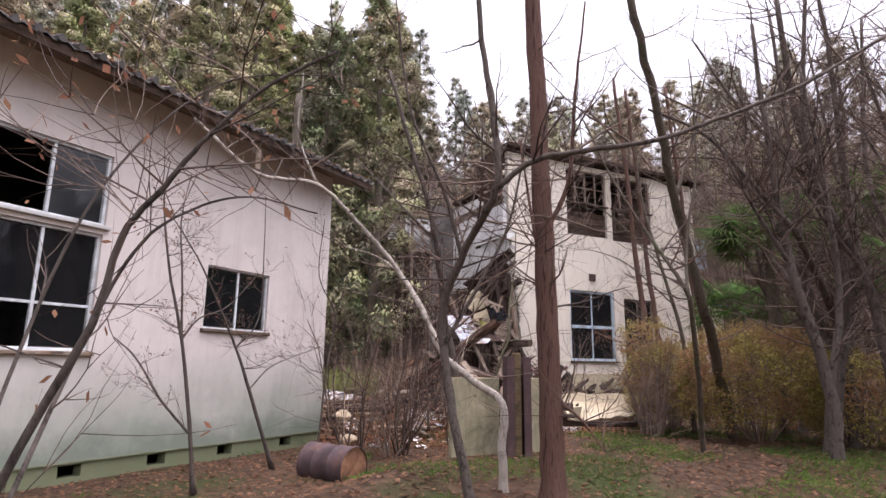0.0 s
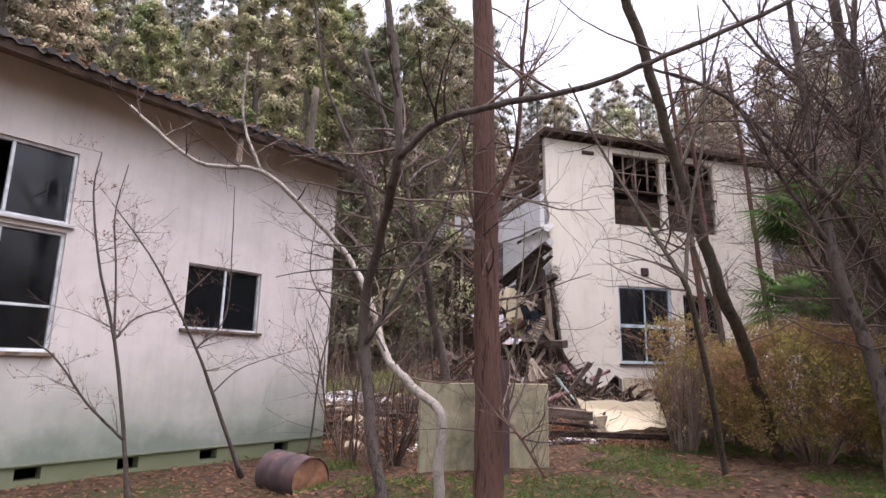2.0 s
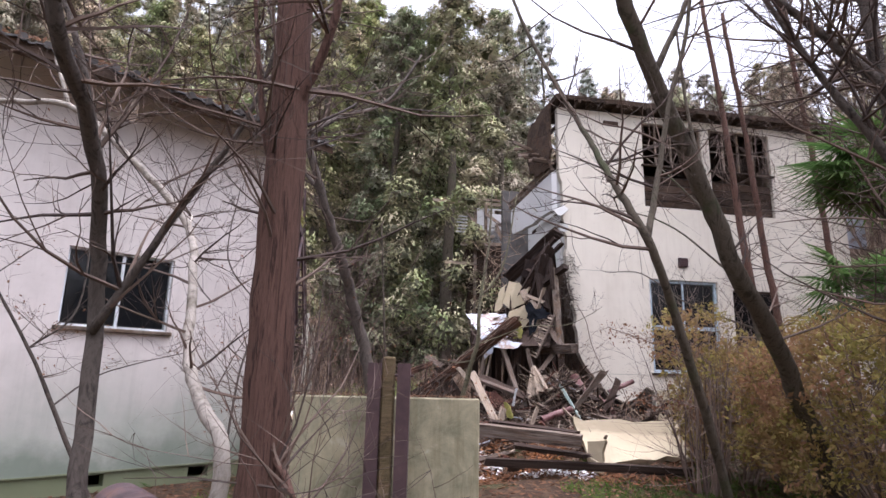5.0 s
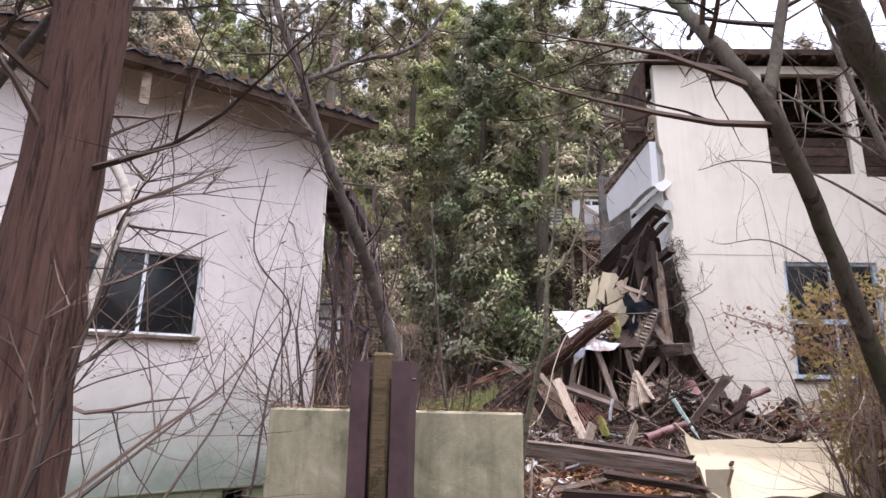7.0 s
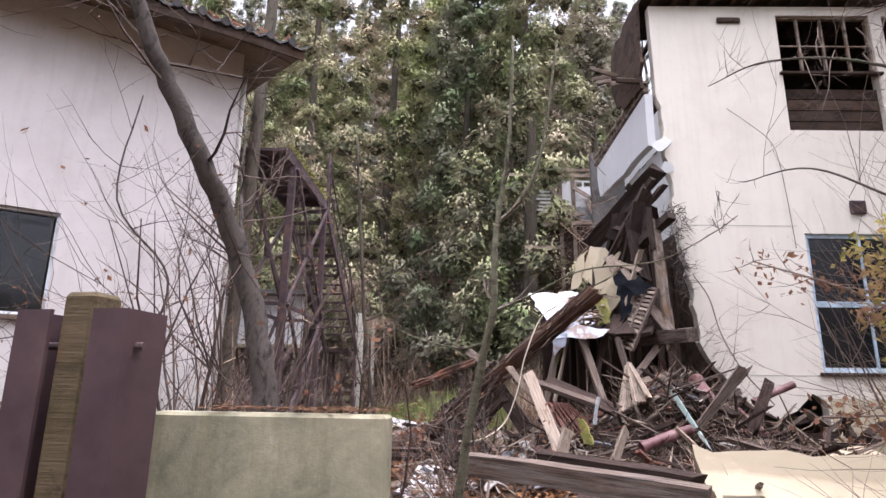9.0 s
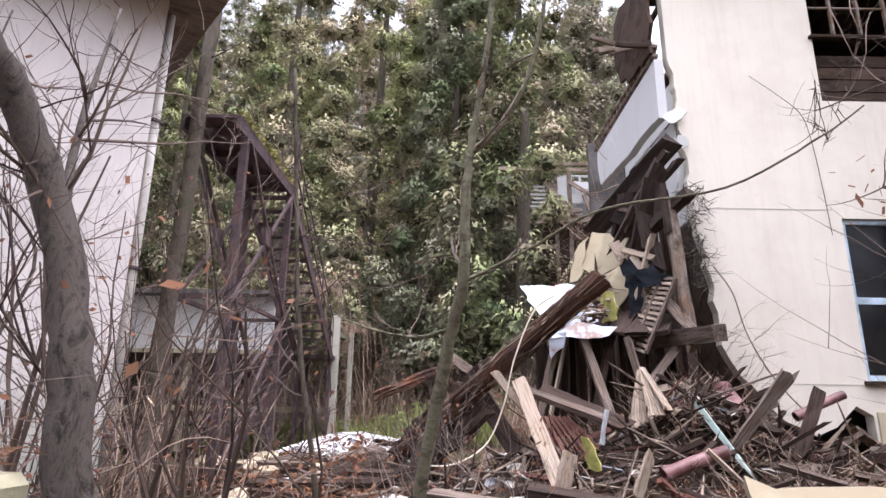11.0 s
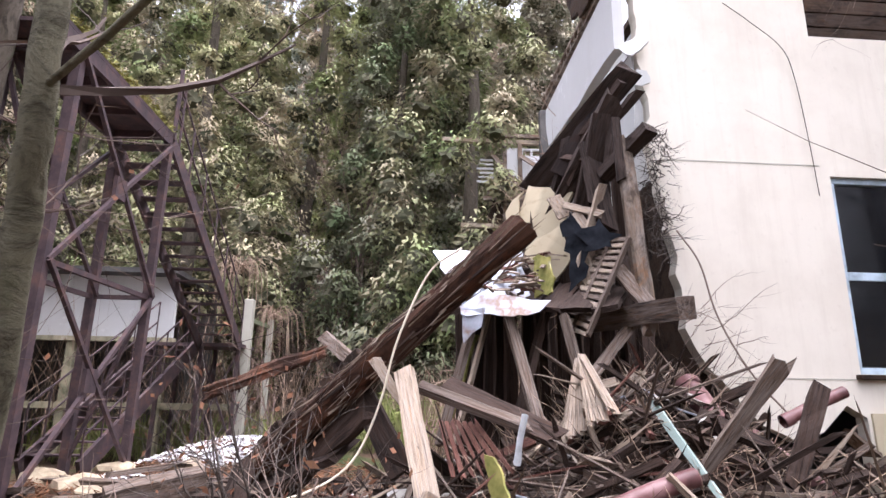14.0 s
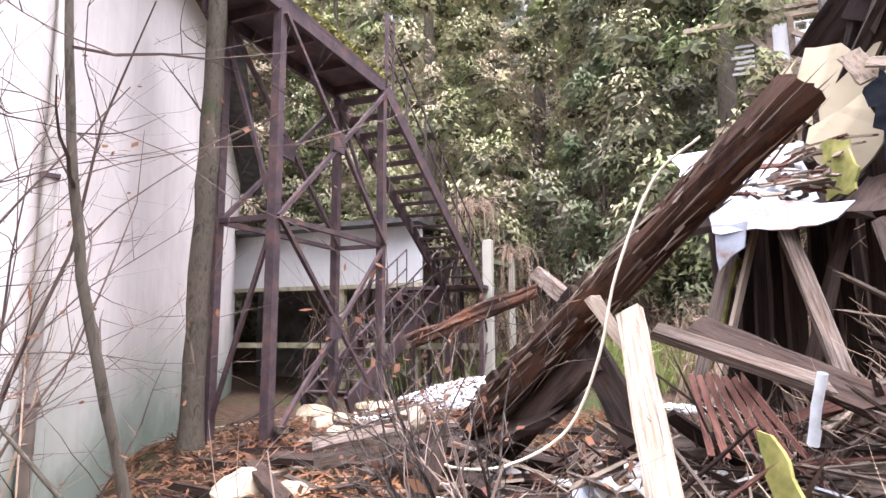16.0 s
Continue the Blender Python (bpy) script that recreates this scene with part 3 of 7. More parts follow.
sash_window("window_2", "tall white-framed window with broken dark panes", LP, -6.7, -3.42, 1.8, 3.55, [-5.9, -5.06, -4.22], [2.45], (M_ALU, M_GLASS, M_WOOD), broken=(1, 4))
sash_window("window_3", "upper transom window above the tall window with dark glass", LP, -6.7, -3.40, 3.68, 4.8, [-5.9, -5.06, -4.22], [], (M_ALU, M_GLASS, M_WHITE), broken=(2,))

# drain pipe at the corner
pipe = thing("drain_pipe", "grey plastic rainwater pipe strapped to the building corner", "pipe")
bm = bmesh.new()
c0 = NP @ Vector((0.16, -0.06, 0))
tube(bm, [(c0.x, c0.y, 0.2), (c0.x, c0.y, 3.0), (c0.x, c0.y, 5.7)], [0.045, 0.045, 0.045], 10)
part("pipe", bm, M_CREAM, pipe, smooth=True)
for z in (1.2, 2.8, 4.4):
    part("strap", boxmesh(-0.06, 0.06, -0.06, 0.06, -0.015, 0.015), M_RUST, pipe).location = (c0.x, c0.y, z)

# ---- the ruined two-storey building ----
RP = pose(1.95, 16.65, 0, 0, 0, math.degrees(math.atan2(0.498, 0.867)))   # x along the front, y into the building
edge = jag([(1.62, 1.2), (1.24, 1.37), (0.85, 1.75), (0.5, 2.26), (0.40, 3.0), (0.36, 3.65), (0.28, 3.85), (0.18, 4.7), (0.24, 5.2), (0.10, 5.7), (0.16, 6.2), (0.05, 6.9)], 0.13, 0.032, 7)
front = edge + [(0.03, 8.74), (8.5, 8.76), (8.6, 0.2), (2.45, 0.2), (2.42, 1.45), (2.2, 1.58), (1.9, 1.3)]
W3A, W3B = rect(2.42, 4.18, 6.2, 8.56), rect(4.42, 6.3, 6.15, 8.56)
W2 = rect(2.42, 4.34, 1.92, 4.27)
W2B = rect(4.78, 6.15, 1.6, 4.1)
w = put(part("wall_front", plate(front, [W3A, W3B, W2, W2B], 0.18), M_PLASTER_R), RP)
tagged(w, "pale yellow rendered facade with a torn broken edge and empty windows", "wall", kind="structure")
w = put(part("plinth", boxmesh(2.46, 8.6, -0.03, -0.004, 0.0, 1.5), M_YELLOW), RP)
tagged(w, "yellowish rendered plinth under the windows", "foundation", kind="structure")
ew = [(0.05, 6.92), (1.8, 6.9), (3.55, 6.86)] + jag([(3.6, 6.6), (3.45, 6.1), (2.6, 5.98), (1.6, 5.95), (0.7, 5.93), (0.06, 5.9)], 0.25, 0.03, 3)
EP = RP @ pose(0, 0, 0, 0, 0, 90)
w = put(part("wall_gable", plate(ew, [], 0.14), M_SCRAPW), EP)
tagged(w, "remnant of a white plastered end wall above the collapse", "wall", kind="structure")
hs = put(part("hanging_sheet", plate(jag([(0.06, 5.86), (1.9, 5.88), (1.3, 5.45), (0.75, 5.0), (0.12, 4.75), (0.06, 5.86)], 0.16, 0.03, 44)[:-1], [], 0.03), M_WHITE), EP @ pose(0, -0.1, 0))
tagged(hs, "torn grey-white plasterboard hanging under the end wall", "wall fragment")
bt = put(part("batten", boxmesh(0.0, 2.3, -0.16, -0.1, 5.84, 5.92, 0.008), M_WOOD_D), EP)
tagged(bt, "dark batten under the white end wall", "timber")
# the ruin's added inner surfaces also carry room shade as colour
w = put(part("rear_wall", boxmesh(0.6, 8.6, 7.0, 7.2, 0.2, 8.7), M_ROOM_SHADE), RP)
tagged(w, "rear wall of the ruin, coloured dark as room shade", "wall", kind="structure")
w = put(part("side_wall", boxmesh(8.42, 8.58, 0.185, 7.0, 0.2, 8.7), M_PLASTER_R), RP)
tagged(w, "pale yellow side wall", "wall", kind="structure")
# added backing in dark wood, so the space behind the heap reads as shade
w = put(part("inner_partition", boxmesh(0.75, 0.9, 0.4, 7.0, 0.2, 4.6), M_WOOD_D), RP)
tagged(w, "added partition, dark for the shade behind the collapse", "wall", kind="structure")
w = put(part("upper_floor", boxmesh(0.9, 8.42, 0.185, 6.95, 4.55, 4.75), M_ROOM_SHADE), RP)
tagged(w, "upper floor slab, coloured dark as room shade", "floor", kind="structure")
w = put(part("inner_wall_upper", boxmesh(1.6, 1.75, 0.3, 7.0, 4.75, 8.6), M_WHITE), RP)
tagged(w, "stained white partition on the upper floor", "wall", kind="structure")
w = put(part("room_wall", boxmesh(1.8, 8.4, 3.6, 3.7, 0.5, 8.5), M_ROOM_SHADE), RP)
tagged(w, "added wall inside the ruin, coloured dark as room shade", "wall", kind="structure")
rf = thing("ruin_roof", "collapsing dark timber roof overhanging the ruined facade", "roof", kind="structure", at=RP)
part("roof_deck", boxmesh(1.6, 9.0, -0.28, 7.2, 8.86, 9.0), M_WOOD_D, rf)
part("front_eave", boxmesh(-0.1, 1.596, -0.28, 1.3, 8.86, 8.98), M_WOOD_D, rf)
for i in range(24):
    part("rafter", boxmesh(0.1 + i * 0.37, 0.19 + i * 0.37, -0.45 + (i * 7 % 5) * 0.06, 2.0, 8.765, 8.855, 0.01), M_WOOD_D, rf)
bm = plate(jag([(0.02, 7.0), (0.06, 8.8), (1.75, 8.8), (1.85, 8.0), (1.65, 7.35), (0.9, 7.15), (0.02, 7.0)], 0.22, 0.07, 5)[:-1], [], 0.06)
part("hip_eave", bm, M_WOOD_D, rf).matrix_local = pose(-0.14, 0, 0, 0, 0, 90)
for z in (6.97, 7.14):
    part("wall_plate", boxmesh(-0.16, -0.06, 0.05, 3.75, z, z + 0.06, 0.008), M_WOOD, rf)
for i in range(17):
    part("lath", boxmesh(-0.15, -0.07, 0.12 + i * 0.21, 0.18 + i * 0.21, 7.03, 7.138), M_WOOD, rf)
re_ = random.Random(61)
for i in range(9):
    y0 = 0.1 + i * 0.18
    ob = part("broken_rafter", boxmesh(0, re_.uniform(0.25, 0.6), -0.03, 0.03, -0.04, 0.04, 0.006), M_WOOD if i % 3 else M_WOOD_D, rf)
    ob.matrix_local = axis_pose((-0.2, y0, 7.2 + 0.12 * i), (-1.0, y0 + re_.uniform(-0.2, 0.5), 7.2 + 0.12 * i + re_.uniform(-0.5, 0.3)))
sash_window("window_4", "pale blue double-hung window with dark panes", RP, 2.42, 4.34, 1.92, 4.27, [3.38], [3.05], (M_BLUE, M_GLASS, M_WOOD_D), f=0.075, bw=0.05)
sash_window("window_5", "empty upper window with a weathered wooden grid", RP, 2.42, 4.18, 7.36, 8.56, [2.85, 3.3, 3.75], [7.95], (M_WOOD, M_GLASS, M_WOOD_D), broken=(0, 2, 4, 6, 1, 3, 5, 7), bw=0.014)
sash_window("window_6", "second empty upper window with a weathered wooden grid", RP, 4.42, 6.3, 7.36, 8.56, [4.9, 5.36, 5.82], [7.95], (M_WOOD, M_GLASS, M_WOOD_D), broken=(0, 2, 4, 6, 1, 3, 5, 7), bw=0.014)
for u0, u1 in ((2.43, 4.17), (4.43, 6.29)):
    for k in range(4):
        ob = put(part("window_board", boxmesh(u0, u1, 0.09, 0.12, 6.2 + 0.22 * k, 6.405 + 0.22 * k, 0.006), M_WOOD_D), RP)
        tagged(ob, "dark weathered board closing the lower half of the window", "board", "window boards")
sash_window("window_7", "dark ground-floor window half hidden by the hedge", RP, 4.78, 6.15, 1.6, 4.1, [5.45], [2.9], (M_WOOD, M_GLASS, M_WOOD_D))
vent = thing("wall_vent", "rusty louvred vent box on the facade", "vent", at=RP @ pose(3.39, 0, 4.74))
part("frame", boxmesh(-0.13, 0.13, -0.06, 0.0, -0.12, 0.12, 0.01), M_RUST, vent)
for k in range(4):
    part("louvre", boxmesh(-0.1, 0.1, -0.075, -0.062, -0.085 + k * 0.05, -0.06 + k * 0.05), M_IRON, vent)
vent = thing("wall_vent", "dark vent slot under the roof", "vent", at=RP @ pose(1.52, 0, 8.43))
part("frame", boxmesh(-0.22, 0.22, -0.05, 0.0, -0.06, 0.06, 0.02), M_WOOD_D, vent)
# far corner of the wing
FP = pose(-4.0, 23.8, 0, 0, 0, math.degrees(math.atan2(0.498, 0.867)))
far = thing("wing_remnant", "standing remnant of a white boarded wing with bare beams", "ruin", at=FP)
part("lower_wall", plate(jag([(1.3, 0.3), (1.5, 3.5), (1.25, 6.0), (1.35, 7.7)], 0.4, 0.1, 9) + [(3.6, 7.6), (3.6, 0.3)], [], 0.15), M_WOOD_D, far)
part("upper_wall", plate(rect(1.62, 3.5, 7.1, 8.6), [rect(2.2, 2.42, 8.38, 8.56), rect(2.48, 2.95, 8.38, 8.56)], 0.12), M_SCRAPW, far)
for p0, q0 in (((1.3, -0.12, 8.3), (2.3, -0.1, 7.1)), ((2.1, -0.14, 8.3), (3.1, -0.12, 7.65)), ((2.5, -0.18, 7.9), (2.75, -0.16, 7.2)), ((1.1, -0.2, 7.15), (2.4, -0.25, 7.35)), ((1.0, -0.25, 6.95), (2.7, -0.2, 7.05))):
    bd = part("hanging_board", boxmesh(0, (Vector(q0) - Vector(p0)).length, -0.07, 0.07, -0.02, 0.02, 0.006), M_WOOD, far)
    bd.matrix_local = axis_pose(p0, q0, 80)
part("wall_plate", boxmesh(-0.15, 3.2, -0.05, 0.08, 8.72, 8.84), M_WOOD_P, far)
part("tie_beam", boxmesh(0.9, 2.7, -0.1, -0.0, 8.9, 9.0), M_WOOD, far)
part("sill_beam", boxmesh(0.4, 1.6, -0.1, 0.0, 6.15, 6.27), M_WOOD_P, far)
for k in range(6):
    part("slat", boxmesh(0.85 + 0.05 * (k % 3), 1.33, -0.03, 0.0, 7.5 + k * 0.13, 7.56 + k * 0.13), M_WHITE, far)
for x in (1.66, 2.1, 3.1):
    part("post", boxmesh(x - 0.06, x + 0.06, -0.06, -0.004, 0.3, 8.72), M_WOOD, far)

# ---- vegetation makers ----
def blades(me_name, centres, items, rnd, tri=False):
    """Many small leaves in one mesh: centre, direction, side, length and width of each."""
    verts, faces = [], []
    for c, d, s, ln, wd in items:
        n = len(verts)
        h = d * ln * 0.5
        w2 = s * wd * 0.5
        if tri:
            verts += [c - h + w2, c + h, c - h - w2]
            faces.append((n, n + 1, n + 2))
        else:
            verts += [c - h, c + w2, c + h, c - w2]
            faces.append((n, n + 1, n + 2, n + 3))
    me = bpy.data.meshes.new(me_name)
    me.from_pydata([tuple(v) for v in verts], [], faces)
    return me


def rand_dir(rnd, zlo=-1.0, zhi=1.0):
    a = rnd.uniform(0, 2 * math.pi)
    z = rnd.uniform(zlo, zhi)
    r = math.sqrt(max(0.0, 1 - z * z))
    return Vector((r * math.cos(a), r * math.sin(a), z))


def cedar_meshes(seed, height, low, tufts, leaves, size):
    """Trunk, dark inner mass for the crown's shade, and outer sprays of a cedar: rounded boughs stacked round the
    trunk.
    """
    rnd = random.Random(seed)
    bm = bmesh.new()
    tube(bm, [(rnd.uniform(-0.1, 0.1), rnd.uniform(-0.1, 0.1), height * k / 6) for k in range(7)], [0.24 * (1 - k / 6.6) + 0.02 for k in range(7)], 7)
    trunk = fin(bm, "trunk", True)
    trunk.materials.append(M_BARK_M)
    items, outward = [], []
    bmc = bmesh.new()
    for i in range(tufts):
        f = ((i + rnd.random()) / tufts) ** 1.15
        z = low + (height - low) * f
        reach = (0.25 + 2.35 * (1 - f) ** 0.6) * rnd.uniform(0.55, 1.0)
        a = i * 2.4 + rnd.uniform(-0.5, 0.5)
        p = Vector((math.cos(a) * reach, math.sin(a) * reach, z - 0.22 * reach))
        tuft = rnd.uniform(0.5, 0.98) * (0.62 + 0.38 * (1 - f))
        sx, sz = rnd.uniform(0.85, 1.2), rnd.uniform(0.62, 1.0)
        # dark core in each bough, darkening its gaps and underside as shade would
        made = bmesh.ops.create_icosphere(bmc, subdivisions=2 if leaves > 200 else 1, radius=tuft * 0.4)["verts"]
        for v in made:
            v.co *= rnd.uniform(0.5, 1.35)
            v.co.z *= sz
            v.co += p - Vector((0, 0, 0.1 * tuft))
        for b in range(leaves):
            d = rand_dir(rnd, -0.95, 1.0)
            lump = 1 + 0.28 * noise.noise(d * 2.1 + p)
            q = p + Vector((d.x * sx, d.y * sx, d.z * sz)) * tuft * rnd.uniform(0.55, 1.06) * lump
            e = (Vector((d.x, d.y, 0)) * 0.8 + rand_dir(rnd) * 0.5 + Vector((0, 0, -0.55))).normalized()
            sd = e.cross(d + rand_dir(rnd) * 0.4).normalized()
            items.append((q, e, sd, size * rnd.uniform(0.6, 1.3), size * rnd.uniform(0.36, 0.6)))
            outward.append(tuple((d + Vector((math.cos(a), math.sin(a), 0.8)) * 0.4 + rand_dir(rnd) * 0.22).normalized()))
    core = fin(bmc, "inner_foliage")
    core.materials.append(M_CEDAR_SHADE)
    crown = blades("crown", None, items, rnd, True)
    crown.polygons.foreach_set("use_smooth", [True] * len(crown.polygons))
    crown.normals_split_custom_set_from_vertices([n for n in outward for k in range(3)])
    return trunk, core, crown


def twig(bm, p, d, length, r, depth, rnd, up=0.15, wild=0.35, kids=4, sides=4, leaves=None):
    """One crooked shoot with side shoots."""
    p, d = Vector(p), Vector(d).normalized()
    n = 5
    pts = [p.copy()]
    for i in range(n):
        d = (d + rand_dir(rnd) * wild * 0.55 + Vector((0, 0, up * 0.35))).normalized()
        pts.append(pts[-1] + d * (length / n))
    tube(bm, pts, [r * (1 - 0.8 * i / n) for i in range(n + 1)], sides, cap=False)
    if leaves is not None and depth == 0:
        for i in range(rnd.choice((0, 0, 1, 2))):
            leaves.append((pts[rnd.randrange(2, n + 1)] + rand_dir(rnd) * 0.03, rand_dir(rnd), rand_dir(rnd), rnd.uniform(0.025, 0.06), rnd.uniform(0.012, 0.03)))
    if depth > 0:
        for k in range(kids):
            i = rnd.randrange(1, n)
            side = (d + rand_dir(rnd) * 1.15).normalized()
            twig(bm, pts[i], side, length * rnd.uniform(0.4, 0.7), max(0.0025, r * (1 - 0.8 * i / n) * 0.6), depth - 1, rnd, up, wild, kids, max(3, sides - 1), leaves)


def bare_tree(name, label, mat, limbs, seed, shoots=26, shoot_len=1.1, group="", leaves=False, kids=3, depth=2, thick=0.014):
    """A leafless tree: limbs are (points, radius at the foot, radius at the tip); shoots grow from all of them."""
    rnd = random.Random(seed)
    base = Vector(limbs[0][0][0])
    t = thing(name, label, "tree", group, at=Matrix.Translation(base))
    bmt = bmesh.new()
    leaf = [] if leaves else None
    for i, (pts, r0, r1) in enumerate(limbs):
        path = [q - base for q in smooth_path(pts, 6)]
        rad = [r0 + (r1 - r0) * k / (len(path) - 1) for k in range(len(path))]
        if i == 0:
            rad[0] *= 1.5
            rad[1] *= 1.18
        for q in path[1:-1]:
            q += rand_dir(rnd) * r1 * (0.12 if r0 > 0.12 else 0.4)
        bm = bmesh.new()
        tube(bm, path, rad, 16 if r0 > 0.08 else 8, 0.1)
        part("trunk" if i == 0 else "limb", bm, mat, t, smooth=True)
        m = shoots if i == 0 else int(shoots * 0.7)
        for k in range(m):
            j = rnd.randrange(len(path) // 3 if i == 0 else 1, len(path))
            a = path[j]
            d = rand_dir(rnd, -0.1, 0.9)
            twig(bmt, a, d, shoot_len * rnd.uniform(0.5, 1.3), min(rad[j] * 0.5, thick), depth, rnd, kids=kids, leaves=leaf)
    tagged(part("twig_growth", bmt, M_TWIG_D, t), kind="stuff")
    if leaf:
        part("leaves", blades("leaves", None, leaf, rnd), M_DRYLEAF, t)
    return t


# ---- near trees ----
bare_tree("cypress_tree", "straight reddish-brown trunk with flaky bark and bare side shoots", M_BARK_R,
          [([(1.92, 5.14, 0.0), (1.91, 5.14, 1.2), (1.89, 5.14, 2.6), (1.86, 5.16, 4.5), (1.8, 5.2, 7.0), (1.75, 5.25, 10.0)], 0.145, 0.09),
           ([(1.91, 5.14, 1.3), (2.2, 5.0, 1.1), (2.45, 4.85, 0.75)], 0.022, 0.01),
           ([(1.88, 5.14, 3.2), (2.2, 5.1, 3.9), (2.3, 5.0, 5.0), (2.45, 4.9, 6.2)], 0.035, 0.012),
           ([(1.89, 5.14, 2.7), (1.75, 5.05, 3.3), (1.6, 5.0, 4.4)], 0.03, 0.01)], 11, 24, 1.0)
bare_tree("bare_tree", "dark crooked bare tree with a long sweeping side limb", M_BARK_D,
          [([(1.05, 4.9, 0.0), (0.8, 4.95, 1.1), (0.66, 5.0, 2.2), (0.95, 4.6, 2.95), (1.28, 4.0, 3.45), (1.25, 3.95, 4.3), (1.1, 3.9, 5.6), (1.2, 3.9, 7.5)], 0.06, 0.025),
           ([(1.28, 4.0, 3.45), (1.65, 3.88, 3.7), (2.17, 3.8, 3.78), (2.9, 3.85, 3.9), (3.5, 3.88, 4.12), (4.4, 3.95, 4.5), (5.4, 4.0, 5.1)], 0.035, 0.016),
           ([(0.9, 4.7, 2.85), (0.7, 4.6, 3.6), (0.3, 4.5, 4.6), (0.1, 4.4, 6.0)], 0.028, 0.01),
           ([(0.7, 4.97, 1.9), (1.15, 5.1, 2.7), (1.5, 5.3, 3.5), (1.75, 5.4, 4.8)], 0.03, 0.01)], 12, 26, 1.1)
bare_tree("leaning_tree", "pale smooth-barked tree bent over sideways towards the house", M_BARK_P,
          [([(1.38, 5.45, 0.05), (1.36, 5.46, 0.7), (1.36, 5.48, 1.2), (1.0, 5.65, 1.48), (0.62, 5.9, 1.8), (0.3, 6.2, 2.4), (-0.09, 6.5, 3.0), (-0.6, 6.3, 3.6), (-1.2, 5.95, 4.15), (-2.0, 5.7, 4.25), (-2.75, 5.3, 4.9)], 0.06, 0.022),
           ([(-1.2, 5.95, 4.15), (-1.5, 5.9, 4.9), (-1.45, 5.8, 5.8)], 0.022, 0.009),
           ([(-0.09, 6.5, 3.0), (-0.5, 6.9, 3.3), (-1.1, 7.0, 3.5)], 0.018, 0.007)], 13, 18, 0.9)
bare_tree("leaning_tree", "grey-brown mossy trunk leaning over the path", M_BARK_M,
          [([(5.95, 10.1, 0.0), (5.6, 9.55, 0.95), (5.25, 8.95, 1.82), (4.75, 8.02, 2.66), (4.46, 7.6, 3.4), (4.12, 7.05, 4.22), (3.73, 6.4, 5.24), (3.2, 5.6, 6.8)], 0.1, 0.055),
           ([(4.12, 7.05, 4.22), (4.5, 7.3, 5.2), (4.9, 7.4, 6.6)], 0.03, 0.012)], 14, 14, 1.1)
bare_tree("forked_tree", "slender dark forked bare tree among the shrubs", M_BARK_M,
          [([(4.68, 8.3, 0.0), (4.54, 7.9, 0.68), (4.31, 7.2, 1.6), (4.13, 6.75, 2.24), (3.99, 6.45, 2.66), (3.79, 6.52, 3.08), (3.64, 6.7, 3.45), (3.46, 6.85, 3.86), (3.11, 7.0, 4.65), (2.75, 7.1, 5.6)], 0.045, 0.014),
           ([(3.99, 6.45, 2.66), (4.09, 6.71, 3.19), (4.2, 6.8, 3.8), (4.39, 6.9, 4.54), (4.48, 7.0, 5.5), (4.5, 7.1, 6.6)], 0.026, 0.01)], 15, 18, 0.9)
bare_tree("bare_tree", "dark bare tree with a pale forked crown behind the concrete slab", M_BARK_D,
          [([(0.8, 9.2, 0.1), (0.66, 9.12, 1.2), (0.56, 9.06, 1.89), (0.42, 8.92, 2.5), (0.41, 8.62, 2.97), (0.37, 8.37, 3.37), (0.32, 8.14, 3.77), (0.18, 7.9, 4.5), (-0.1, 7.7, 5.4), (-0.5, 7.6, 6.8)], 0.09, 0.03),
           ([(0.18, 7.9, 4.5), (0.3, 8.5, 5.0), (0.6, 9.2, 5.5), (0.95, 9.6, 6.4)], 0.035, 0.015),
           ([(0.5, 9.0, 2.2), (0.1, 9.2, 2.9), (-0.3, 9.5, 3.9)], 0.024, 0.008),
           ([(0.32, 8.14, 3.8), (-0.5, 8.4, 4.7), (-1.3, 8.8, 5.6)], 0.03, 0.01)], 16, 20, 1.0)
bare_tree("sapling", "thin grey-green sapling with a forked top", M_BARK_G,
          [([(1.1, 10.75, 0.3), (1.29, 10.6, 1.1), (1.52, 10.48, 1.86), (1.64, 10.4, 2.16), (1.67, 10.37, 2.57), (1.69, 10.38, 2.86), (1.73, 10.4, 3.15), (1.8, 10.4, 3.6), (1.85, 10.4, 4.5)], 0.04, 0.012),
           ([(1.69, 10.38, 2.86), (1.82, 10.45, 3.0), (1.97, 10.5, 3.27), (2.06, 10.5, 3.57), (2.2, 10.5, 4.4)], 0.022, 0.009),
           ([(1.64, 10.4, 2.16), (2.0, 10.38, 2.28), (2.4, 10.28, 2.4), (2.91, 10.25, 2.41), (3.26, 10.25, 2.56), (3.4, 10.25, 2.65)], 0.008, 0.003),
           ([(1.58, 10.45, 1.94), (1.3, 10.5, 1.9), (0.95, 10.5, 1.97), (0.6, 10.55, 2.1)], 0.011, 0.004)], 17, 4, 0.5)
